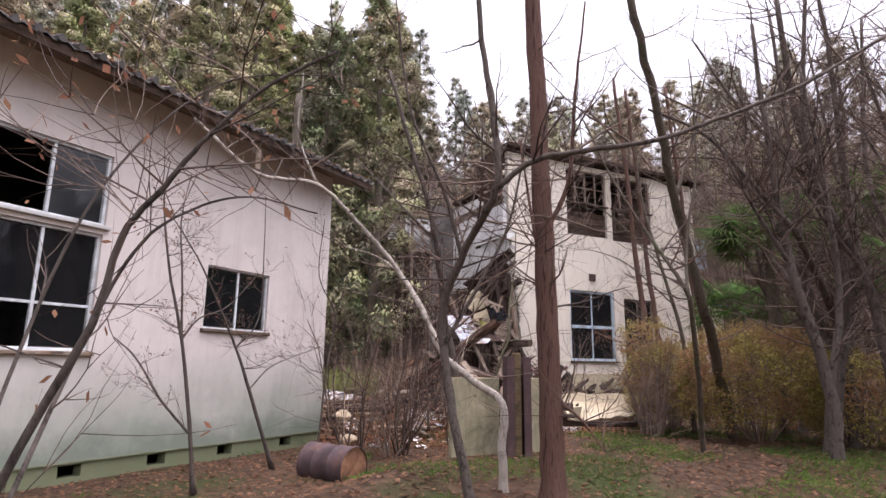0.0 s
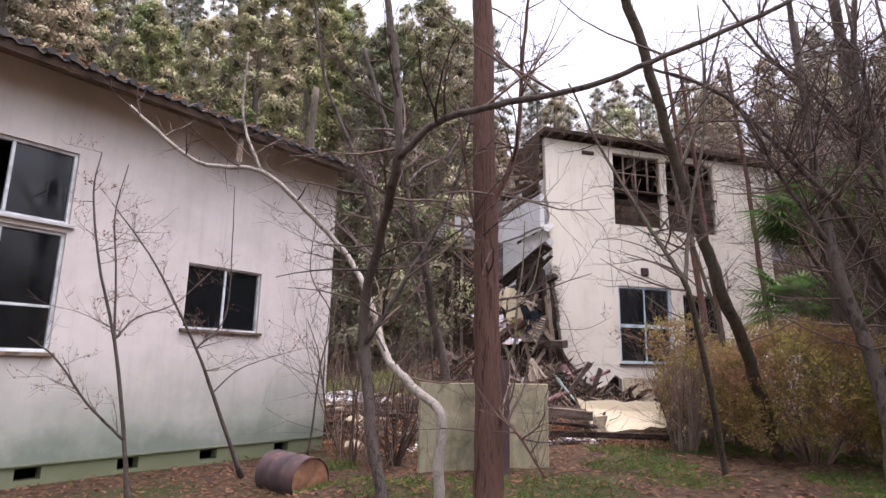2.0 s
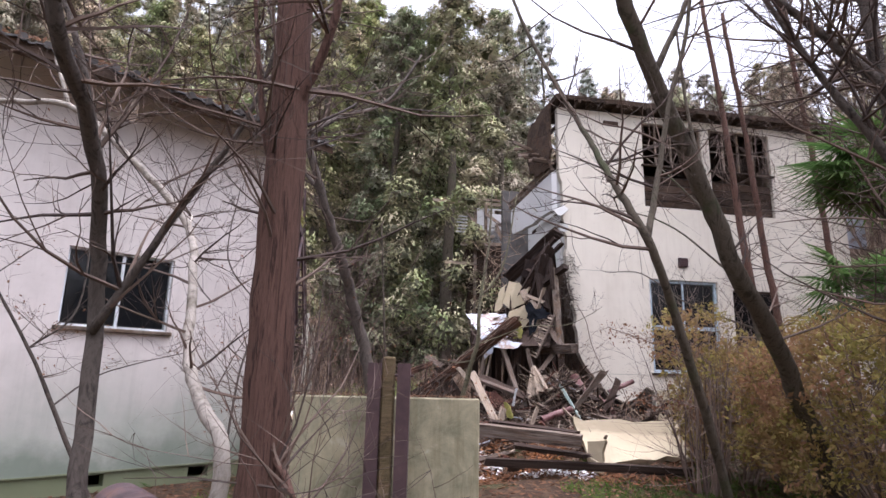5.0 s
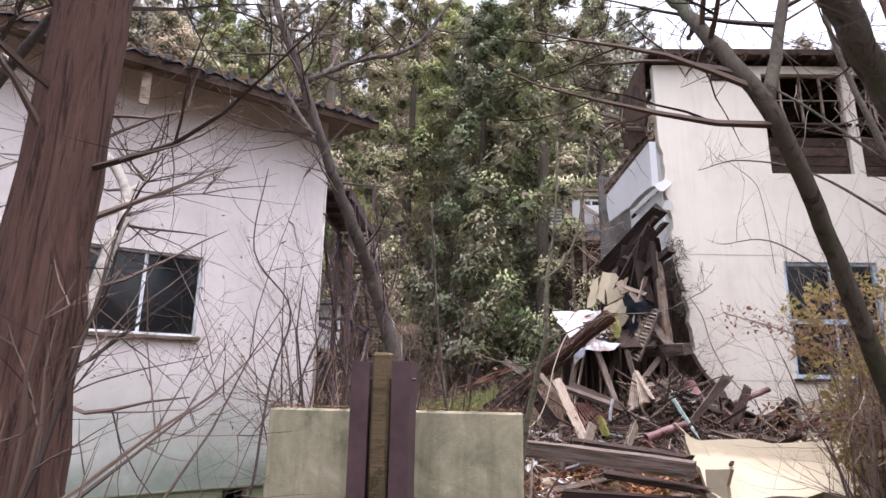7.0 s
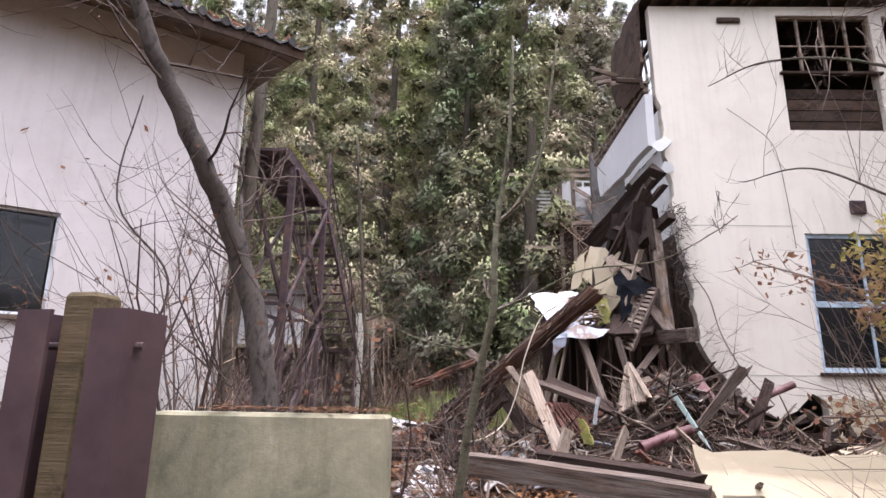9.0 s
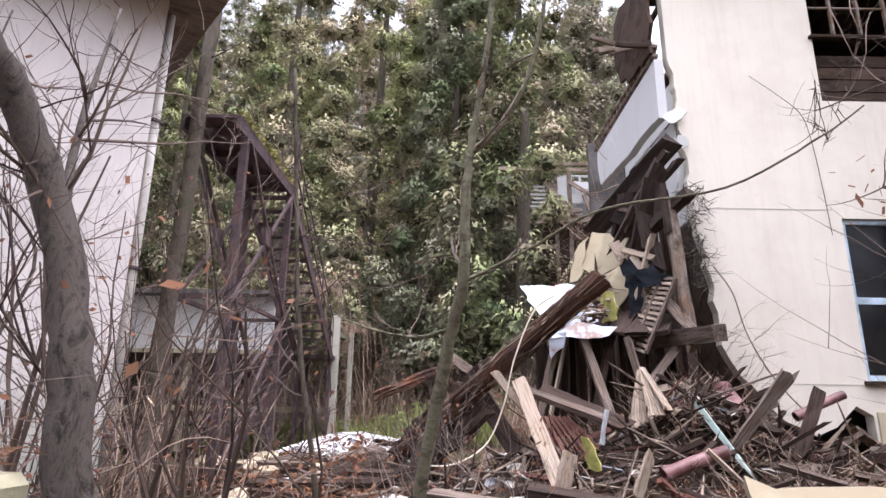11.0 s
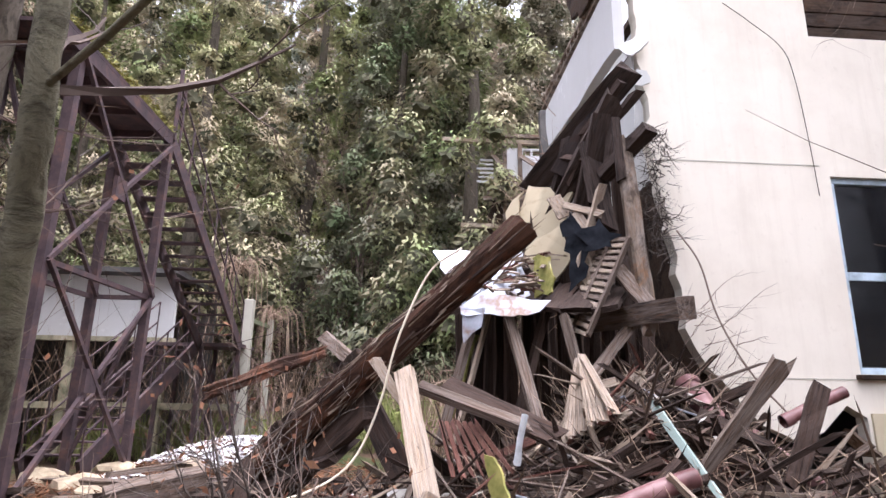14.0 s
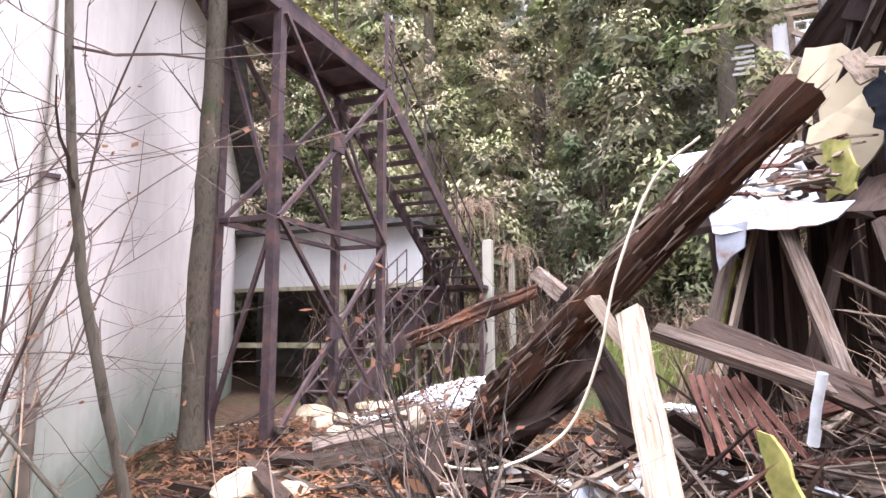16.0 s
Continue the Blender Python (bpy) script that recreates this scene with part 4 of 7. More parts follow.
bare_tree("twiggy_tree", "bare brown tree with fine twigs reaching over the facade", M_BARK_M,
          [([(5.5, 11.0, 0.1), (5.35, 10.9, 2.2), (5.0, 10.9, 3.8), (4.7, 11.0, 5.4), (4.6, 11.0, 7.0)], 0.05, 0.016),
           ([(5.2, 10.9, 3.0), (4.4, 11.2, 3.9), (3.7, 11.5, 4.3), (3.2, 11.9, 4.4)], 0.016, 0.004),
           ([(5.0, 10.9, 3.8), (4.2, 11.2, 4.9), (3.6, 11.4, 5.4), (3.1, 11.7, 5.5)], 0.016, 0.004),
           ([(5.3, 10.9, 2.4), (4.5, 11.2, 2.8), (3.9, 11.5, 3.3), (3.4, 11.9, 3.4)], 0.014, 0.004)], 171, 9, 0.8, "", False, 3, 1, 0.007)
bare_tree("straight_tree", "brown mossy trunk standing in front of the end wall", M_BARK_M,
          [([(-4.2, 12.75, 0.2), (-4.15, 12.75, 2.0), (-4.05, 12.75, 4.0), (-3.95, 12.75, 6.5), (-3.9, 12.8, 9.0)], 0.125, 0.09)], 18, 8, 1.0)
bare_tree("sapling", "thin bent grey-green sapling in front of the end wall", M_BARK_M,
          [([(-0.05, 11.42, 0.3), (-0.08, 11.32, 1.0), (-0.12, 11.12, 1.9), (-0.16, 11.0, 3.0), (-0.2, 10.9, 4.2)], 0.028, 0.012),
           ([(-0.06, 11.38, 0.7), (-0.2, 11.1, 1.1), (-0.45, 10.8, 1.5)], 0.014, 0.006)], 19, 5, 0.7)
bare_tree("bare_tree", "dark twin-stemmed bare tree with lichen-spotted bark", M_BARK_D,
          [([(6.7, 8.41, 0.0), (6.91, 8.41, 1.37), (7.2, 8.41, 2.54), (7.22, 8.41, 4.1), (6.8, 8.41, 6.2), (6.7, 8.41, 8.6)], 0.14, 0.045),
           ([(7.2, 8.41, 2.54), (7.52, 8.41, 3.49), (7.52, 8.45, 5.3), (7.58, 8.5, 7.2), (7.5, 8.5, 9.0)], 0.085, 0.03),
           ([(7.22, 8.41, 4.1), (6.6, 8.2, 5.1), (5.6, 8.0, 6.2), (4.9, 7.9, 7.4)], 0.05, 0.014),
           ([(7.1, 8.4, 2.2), (6.6, 7.9, 3.0), (5.99, 7.3, 3.71), (5.72, 7.3, 4.08), (5.3, 7.3, 4.67), (4.69, 7.3, 5.4), (3.86, 7.3, 5.83)], 0.06, 0.02)], 58, 46, 1.4, group="dark bare trees")
for i, (u, dv) in enumerate(((4.6, -1.4), (5.5, -1.0), (6.6, -1.8))):
    f0 = RP @ Vector((u, dv, 0))
    lean = Vector((-0.867, -0.498, 0)) * 0.09
    bare_tree("slim_tree", "slim brown trunk with peeling vines in front of the facade", M_BARK_R,
              [([f0 + Vector((0, 0, 0.1)), f0 + lean * 2 + Vector((0, 0, 2.2)), f0 + lean * 5 + Vector((0, 0.1, 5)), f0 + lean * 8 + Vector((0, 0, 8)), f0 + lean * 12 + Vector((0, 0, 11.5))], 0.12 - 0.015 * i, 0.05)],
              90 + i, 26, 1.3, group="trunks by the facade")
for i, (x, y, h) in enumerate(((6.2, 7.3, 7.5), (7.4, 7.7, 8.5), (7.5, 9.2, 9.0), (8.6, 7.4, 8.0), (7.9, 11.6, 9.0), (9.6, 9.6, 9.0), (8.0, 6.0, 8.0))):
    r = random.Random(50 + i)
    l1 = [(x, y, 0.0), (x + r.uniform(-.1, .1), y, 1.4), (x - 0.25 + r.uniform(-.2, .2), y, 3.2), (x - 0.5 + r.uniform(-.4, .4), y + 0.2, 5.2), (x - 0.4, y + 0.3, h)]
    l2 = [l1[1], (x + 0.35, y + 0.1, 2.6), (x + 0.5 + r.uniform(-.2, .3), y + 0.2, 4.4), (x + 0.3, y + 0.3, h * 0.9)]
    l3 = [l1[2], (x - 0.9, y - 0.1, 4.2), (x - 1.5, y - 0.1, 5.6)]
    bare_tree("bare_tree", "dark multi-stemmed bare tree with lichen-spotted bark", M_BARK_D, [(l1, 0.1, 0.03), (l2, 0.065, 0.02), (l3, 0.04, 0.012)], 60 + i, 42, 1.4, group="dark bare trees")


def shrub(name, label, x, y, stems, h, spread, seed, leaves=True, group="", mat=None, depth=2, kids=5):
    rnd = random.Random(seed)
    t = thing(name, label, "shrub", group, at=pose(x, y, gz(x, y) - 0.05))
    bm = bmesh.new()
    leaf = []
    for k in range(stems):
        a = rnd.uniform(0, 6.28)
        d = Vector((math.cos(a) * spread, math.sin(a) * spread, 1))
        twig(bm, (math.cos(a) * 0.08, math.sin(a) * 0.08, 0), d, h * rnd.uniform(0.7, 1.15), rnd.uniform(0.013, 0.026), depth, rnd, up=0.2, wild=0.5, kids=kids, sides=5, leaves=leaf)
    tagged(part("twig_growth", bm, mat or M_BARK_D, t), kind="stuff")
    leaf = [(c, d, e, ln * 1.05, wd * 1.25) for c, d, e, ln, wd in leaf]
    if leaves and leaf:
        part("leaves", blades("leaves", None, leaf, rnd), M_DRYLEAF, t)
    return t


bare_tree("bare_shrub", "thin forked leafless shrub in front of the cream wall", M_BARK_D,
          [([(-2.58, 5.89, 0.0), (-2.65, 5.75, 0.91), (-2.75, 5.54, 1.94), (-2.87, 5.28, 2.84), (-2.95, 5.13, 3.71), (-2.94, 5.16, 4.23)], 0.03, 0.006),
           ([(-2.75, 5.54, 1.94), (-2.79, 5.47, 2.79), (-2.83, 5.38, 3.49), (-2.79, 5.45, 4.17)], 0.016, 0.005),
           ([(-2.64, 5.77, 0.75), (-2.84, 5.36, 1.19), (-3.01, 5.0, 1.7), (-3.14, 4.73, 1.93)], 0.018, 0.007),
           ([(-2.75, 5.54, 1.94), (-2.65, 5.75, 2.23), (-2.45, 6.17, 2.45), (-2.23, 6.62, 2.97)], 0.013, 0.005)], 21, 12, 0.6, "shrubs by the wall", True, 3, 2, 0.006)
bare_tree("bare_shrub", "thin forked leafless shrub in front of the cream wall", M_BARK_D,
          [([(-2.25, 7.85, 0.0), (-2.51, 7.3, 1.26), (-2.65, 7.01, 1.89), (-2.97, 6.36, 3.03), (-3.26, 5.76, 3.77)], 0.032, 0.006),
           ([(-2.65, 7.01, 1.89), (-2.47, 7.4, 2.41), (-2.47, 7.39, 3.64), (-2.49, 7.35, 4.45)], 0.014, 0.005),
           ([(-2.51, 7.3, 1.26), (-2.35, 7.64, 1.58), (-2.15, 8.06, 1.76), (-1.83, 8.72, 1.96)], 0.012, 0.005)], 22, 12, 0.6, "shrubs by the wall", True, 3, 2, 0.006)
bare_tree("bare_shrub", "single thin crooked stem beside the house corner", M_BARK_D,
          [([(-2.05, 9.7, 0.1), (-2.01, 9.74, 0.6), (-1.96, 9.83, 1.69), (-1.88, 10.01, 2.65), (-2.12, 9.5, 3.4), (-2.1, 9.6, 4.6)], 0.022, 0.007)], 23, 12, 0.9, "shrubs by the wall", True, 3, 1, 0.007)
bare_tree("arching_shrub", "arching bare canes with a few dry leaves beside the path", M_BARK_D,
          [([(-0.55, -0.15, 0.0), (-0.4, -0.15, 0.8), (-0.25, -0.15, 1.28), (-0.04, -0.15, 1.73), (0.02, -0.15, 2.0), (0.14, -0.15, 2.16), (0.27, -0.15, 2.33), (0.46, -0.15, 2.5), (0.67, -0.15, 2.61)], 0.016, 0.005),
           ([(-0.3, -0.1, 1.1), (-0.35, 0.3, 1.77), (-0.19, 0.3, 2.08), (0.0, 0.3, 2.21), (0.22, 0.3, 2.26), (0.5, 0.3, 2.19)], 0.009, 0.003),
           ([(-0.5, -0.15, 0.4), (-0.75, 0.4, 1.5), (-0.6, 0.6, 2.4), (-0.2, 0.8, 3.0), (0.4, 0.9, 3.1)], 0.01, 0.003)], 24, 16, 0.7, "", True, 4, 1, 0.004)
shrub("dead_shrub", "low dark shrub with curled dead leaves beside the rubble", 0.26, 12.73, 7, 1.25, 0.4, 140, group="dead undergrowth")
for i, (x, y, h) in enumerate(((0.62, 9.93, 2.1), (-0.5, 9.9, 2.4))):
    shrub("dead_shrub", "dense tangle of dead brown stems with dry leaves", x, y, 5, h, 0.42, 130 + i, group="dead undergrowth", mat=M_TWIG_D)
for i, (x, y, h) in enumerate(((-1.3, 9.9, 3.4), (-0.4, 9.7, 2.8), (-0.6, 10.4, 2.6), (-1.7, 10.6, 3.4))):
    shrub("dead_shrub", "dense tangle of dead brown stems with dry leaves", x, y, 5, h, 0.3, 30 + i, group="dead undergrowth", mat=M_TWIG_D)
for i, (x, y, h) in enumerate(((0.9, 11.6, 1.3), (5.6, 12.6, 2.0), (-0.6, 9.4, 1.4))):
    shrub("twiggy_shrub", "low leafless twiggy shrub with dry leaves", x, y, 6, h, 0.5, 40 + i, group="low shrubs", mat=M_TWIG)


def hedge(x, y, z, rx, ry, rz, n, seed):
    rnd = random.Random(seed)
    t = thing("hedge_bush", "rounded hedge bush with small yellow-green and reddish leaves", "bush", "overgrown hedge", at=pose(x, y, 0))
    bm = bmesh.new()
    for k in range(34):
        d = rand_dir(rnd, 0.1, 0.95)
        twig(bm, (d.x * 0.2, d.y * 0.2, gz(x, y)), Vector((d.x * rx, d.y * ry, z + rz * 0.6)), math.hypot(rx, z) * rnd.uniform(0.75, 1.05), 0.012, 2, rnd, kids=4, wild=0.3)
    tagged(part("twig_growth", bm, M_TWIG, t), kind="stuff")
    items = []
    for k in range(n // 7):
        d = rand_dir(rnd, -0.75, 1.0)
        rr = rnd.uniform(0.62, 1.0) ** 0.6 * (1 + 0.22 * noise.noise(d * 2.3 + Vector((x, y, 0))))
        c = Vector((d.x * rx * rr, d.y * ry * rr, z + d.z * rz * rr))
        for j in range(7):
            items.append((c + rand_dir(rnd) * rnd.uniform(0, 0.11), rand_dir(rnd), rand_dir(rnd), rnd.uniform(0.045, 0.085), rnd.uniform(0.025, 0.05)))
    part("foliage", blades("foliage", None, items, rnd), M_HEDGE, t)


hedge(6.3, 9.9, 1.45, 1.5, 1.3, 1.1, 26000, 71)
hedge(4.55, 10.7, 2.15, 0.6, 0.55, 0.55, 1500, 74)
hedge(5.1, 11.6, 1.35, 0.9, 0.9, 0.95, 11000, 72)
hedge(7.7, 9.3, 1.15, 0.95, 0.95, 0.9, 9000, 73)


def palm(x, y, h, seed):
    rnd = random.Random(seed)
    t = thing("windmill_palm", "green fan palm with a fibrous brown trunk", "palm", "palms", at=pose(x, y, 0))
    bm = bmesh.new()
    tube(bm, [(0, 0, 0), (0.05, 0, h * 0.5), (0.02, 0.04, h)], [0.13, 0.14, 0.11], 9, 0.3)
    part("trunk", bm, M_BARK_M, t)
    for k in range(26):
        d = rand_dir(rnd, -0.35, 0.8)
        tip = Vector((0.02, 0.04, h)) + d * rnd.uniform(0.6, 0.95)
        bm = bmesh.new()
        tube(bm, [(0.02, 0.04, h), tip], [0.012, 0.008], 4)
        side = d.cross(Vector((0, 0, 1))).normalized()
        for j in range(22):
            a = -1.9 + 3.8 * j / 21
            e = (d * math.cos(a) + side * math.sin(a)).normalized()
            end = tip + e * 0.8 + Vector((0, 0, -0.12 - 0.1 * abs(a)))
            mid = tip + e * 0.34
            wv = e.cross(Vector((0, 0, 1))).normalized() * 0.028
            v = [bm.verts.new(q) for q in (tip, mid + wv, end, mid - wv)]
            bm.faces.new(v)
        part("frond", bm, M_PALM, t)


palm(7.3, 11.0, 4.4, 81)
palm(9.6, 10.2, 3.6, 82)
palm(7.6, 13.6, 3.2, 83)
palm(10.5, 12.5, 5.4, 84)

# ---- forest on the hillside ----
CEDARS = [cedar_meshes(101, 17, 2.6, 88, 320, 0.15), cedar_meshes(102, 19, 3.6, 94, 320, 0.15), cedar_meshes(103, 15, 2.0, 82, 320, 0.15)]
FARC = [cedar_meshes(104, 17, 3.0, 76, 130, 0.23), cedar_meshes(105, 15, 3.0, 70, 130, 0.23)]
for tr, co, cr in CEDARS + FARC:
    # only the far meshes take the colour with haze in it
    cr.materials.append(M_CEDAR_HAZE if (tr, co, cr) in FARC else M_CEDAR)
BROWN = []
for tr, co, cr in (CEDARS[0], CEDARS[2], FARC[1]):
    c2 = cr.copy()
    c2.materials.clear()
    c2.materials.append(M_CEDAR_B)
    BROWN.append((tr, co, c2))


def blocked(x, y):
    p = LP.inverted() @ Vector((x, y, 0))
    q = RP.inverted() @ Vector((x, y, 0))
    return (U0 - 2 < p.x < U1 + 3 and -12 < p.y < HOUSE_DEPTH + 2) or (-7.5 < q.x < 10.5 and -9 < q.y < 10.5) or (q.x < -3 and p.y > -30 and q.y < 8.5 and p.x > U1)


rf_ = random.Random(7)
trees = []


def plant(x, y, pair, s):
    t = thing("cedar_tree", "tall cedar with drooping brownish green winter foliage", "tree", "hillside cedars", at=pose(x, y, gz(x, y) - 0.2, rf_.uniform(-2, 2), rf_.uniform(-2, 2), rf_.uniform(0, 360)) @ Matrix.Scale(s, 4))
    part("trunk", pair[0], None, t)
    part("inner_foliage", pair[1], None, t, "dark mass standing in for the shade inside the crown")
    part("crown", pair[2], None, t)
    trees.append((x, y))


tries = 0
while len(trees) < 185 and tries < 30000:
    tries += 1
    az = radians(rf_.uniform(-88, 58))
    D = 18 + 68 * rf_.random() ** 1.2
    x, y = 1.5 + D * math.sin(az), 7.0 + D * math.cos(az)
    if blocked(x, y) or (D < 30 and az > radians(-8)) or any(math.hypot(x - a, y - b) < (2.3 if D < 34 else 3.4) for a, b in trees):
        continue
    if D < 38:
        pair = rf_.choice(CEDARS + BROWN[:2])
        s = rf_.uniform(0.95, 1.35) * (1.0 if az < radians(-6) else 0.62)
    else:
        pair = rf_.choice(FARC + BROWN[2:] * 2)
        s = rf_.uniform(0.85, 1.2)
    plant(x, y, pair, s)

# leafless wood behind the ruin and on the right-hand slope
far_bare = []
for i in range(3):
    r = random.Random(200 + i)
    bm = bmesh.new()
    for k in range(3):
        twig(bm, (r.uniform(-.2, .2), r.uniform(-.2, .2), 0), (r.uniform(-.2, .2), r.uniform(-.2, .2), 1), 8.5 * r.uniform(0.8, 1.1), 0.09, 3, r, up=0.3, wild=0.2, kids=6, sides=5)
    me = fin(bm, "branches")
    me.materials.append(M_TWIG)
    far_bare.append(me)
nb = 0
while nb < 62:
    az, D = radians(rf_.uniform(-30, 75) if nb < 34 else rf_.uniform(22, 66)), rf_.uniform(14, 32) if nb < 34 else rf_.uniform(13, 26)
    x, y = 2 + D * math.sin(az), 5 + D * math.cos(az)
    q = RP.inverted() @ Vector((x, y, 0))
    if (-3.5 < q.x < 9.5 and -9 < q.y < 8.0) or (az < radians(-8) and D < 24) or (x < 6.0 and y < 22):
        continue
    ob = new("bare_tree", far_bare[nb % 3])
    ob.matrix_world = pose(x, y, gz(x, y) - 0.1, rf_.uniform(-6, 6), rf_.uniform(-6, 6), rf_.uniform(0, 360)) @ Matrix.Scale(rf_.uniform(0.75, 1.25), 4)
    tagged(ob, "leafless grey-brown tree with fine crowded branches", "tree", "leafless wood")
    nb += 1

# brown brush, bamboo grass and vines at the wood's edge
def stalks(name, label, mat, spots, seed, h, lean, wd, kind="stuff", cat="brush"):
    rnd = random.Random(seed)
    items = []
    for x, y, rad, n in spots:
        for k in range(n):
            a, q = rnd.uniform(0, 6.28), rad * math.sqrt(rnd.random())
            px, py = x + q * math.cos(a), y + q * math.sin(a)
            hh = h * rnd.uniform(0.4, 1.2)
            d = Vector((rnd.gauss(0, lean), rnd.gauss(0, lean), 1)).normalized()
            c = Vector((px, py, gz(px, py) + hh * 0.42))
            items.append((c, d, rand_dir(rnd, -0.2, 0.2), hh, wd * rnd.uniform(0.6, 1.4)))
            if rnd.random() < 0.8:
                items.append((c + d * hh * rnd.uniform(0.0, 0.45), rand_dir(rnd, -0.4, 0.5), rand_dir(rnd), rnd.uniform(0.15, 0.4), wd * 1.2))
    return tagged(part(name, blades(name, None, items, rnd), mat), label, cat, kind=kind)


stalks("dry_brush", "dense dry brown brush at the edge of the wood", M_STRAW, [(-0.9, 18.6, 0.9, 300), (-2.6, 23.0, 2.2, 700), (-0.8, 20.8, 1.2, 260), (-5.2, 24.5, 2.2, 500), (-9, 25, 3, 400), (2, 25.5, 3, 300)], 91, 2.0, 0.45, 0.014)
stalks("tall_dry_vines", "pale dry climbing stems behind the stair", M_STRAW, [(-9.0, 21.5, 1.6, 220), (-11.5, 19.5, 1.6, 200), (-7.6, 23.4, 1.4, 200)], 97, 4.2, 0.4, 0.016)
stalks("bamboo_grass", "pale green bamboo grass under the trees", M_BAMBOO, [(-8.8, 22.5, 2.2, 1100), (-6.0, 22.5, 1.6, 800), (-11.5, 20.5, 2.2, 700), (-4.4, 21.5, 1.4, 500)], 92, 1.2, 0.4, 0.05)
stalks("dead_stems", "thin dead stems and vines between the buildings", M_STRAW, [(-0.9, 10.1, 0.8, 26), (-1.6, 10.5, 0.6, 26)], 93, 2.4, 0.22, 0.012)
stalks("far_undergrowth", "brown undergrowth along the foot of the hill", M_STRAW, [(a, b, 2.6, 220) for a, b in ((-14, 27), (-9, 30), (-4, 31), (1, 30), (6, 29), (11, 25), (14, 20), (13, 14), (12, 9), (-3, 27), (-18, 24), (10.5, 12), (9.5, 15.5), (12, 17), (10.5, 7.5), (13.5, 10.5), (9.2, 18.5))], 94, 1.8, 0.5, 0.03)
# dry vine tangles hanging on the stair and its neighbours
def vine(x, y, z, n, length, seed, label="dry pale vines hanging in an arching tuft"):
    rnd = random.Random(seed)
    t = thing("vine_tangle", label, "vine", at=pose(x, y, z))
    bm = bmesh.new()
    for k in range(n):
        a = rnd.uniform(0, 6.28)
        o = Vector((math.cos(a) + 0.5, math.sin(a) - 0.3, 0)) * rnd.uniform(0.1, 0.6) * length
        s0 = rand_dir(rnd) * 0.35 * length * rnd.random()
        pts = [(s0.x, s0.y, s0.z * 0.5), (o.x * 0.4, o.y * 0.4, 0.25 * length * rnd.random() + 0.05), (o.x * 0.9, o.y * 0.9, 0.1 * length), (o.x * 1.1, o.y * 1.1, -length * rnd.uniform(0.05, 0.95))]
        tube(bm, smooth_path(pts, 3), [0.006] * 10, 3, cap=False)
    tagged(part("vine_growth", bm, M_STRAW, t), kind="stuff")
    return t


vine(-8.0, 21.7, 3.5, 55, 1.3, 95)
vine(-8.3, 20.6, 4.6, 60, 1.6, 96)

# ---- litter, grass, chips ----
def scatter(name, label, mat, n, area, seed, ln, wd, tilt, keep, cat, lift=0.02):
    rnd = random.Random(seed)
    items = []
    x0, x1, y0, y1 = area
    while len(items) < n:
        x, y = rnd.uniform(x0, x1), rnd.uniform(y0, y1)
        if not keep(x, y, rnd):
            continue
        d = rand_dir(rnd, -tilt, tilt)
        s = d.cross(Vector((rnd.gauss(0, tilt), rnd.gauss(0, tilt), 1))).normalized()
        items.append((Vector((x, y, gz(x, y) + rnd.uniform(0.005, lift))), d, s, ln * rnd.uniform(0.5, 1.4), wd * rnd.uniform(0.5, 1.4)))
    return tagged(part(name, blades(name, None, items, rnd), mat), label, cat, kind="stuff")


def outside_house(x, y):
    return (x + 3.12) * 0.901 - (y - 9.5) * 0.434 > 0.05 or y > 11.5


scatter("leaf_litter", "fallen brown leaves covering the ground", M_LITTER, 26000, (-5, 9, 0.5, 17), 301, 0.085, 0.05, 0.35, lambda x, y, r: outside_house(x, y), "leaves", 0.035)
scatter("grass", "short green grass tufts between fallen leaves", M_GRASS, 17000, (-4.5, 9, 1, 12), 302, 0.16, 0.013, 1.0, lambda x, y, r: outside_house(x, y) and noise.noise((x * 0.7, y * 0.7, 9)) > (0.22 if x < 2.5 else -0.02), "grass", 0.06)
scatter("plaster_chips", "scattered white plaster chips and thin snow on the rubble", M_CHIP, 9000, (-6.8, -1.6, 14.6, 19.5), 303, 0.12, 0.085, 0.3, lambda x, y, r: math.hypot((x + 4.2) / 2.0, (y - 16.9) / 1.2) < 0.8 + 0.5 * noise.noise((x * 1.5, y * 1.5, 3)) or noise.noise((x * 0.6, y * 0.6, 3)) > 0.2, "rubble", 0.06)
scatter("plaster_chips", "white chips of plaster among the broken timber", M_CHIP, 3400, (-2.8, 3.2, 10.6, 15.6), 304, 0.09, 0.06, 0.4, lambda x, y, r: noise.noise((x * 1.3, y * 1.3, 6)) > 0.22, "rubble", 0.08)
scatter("wood_splinters", "brown splinters, bark and rotten wood on the rubble", M_ROT, 14000, (-5, 4.5, 10.6, 17), 305, 0.2, 0.022, 0.6, lambda x, y, r: True, "rubble", 0.1)

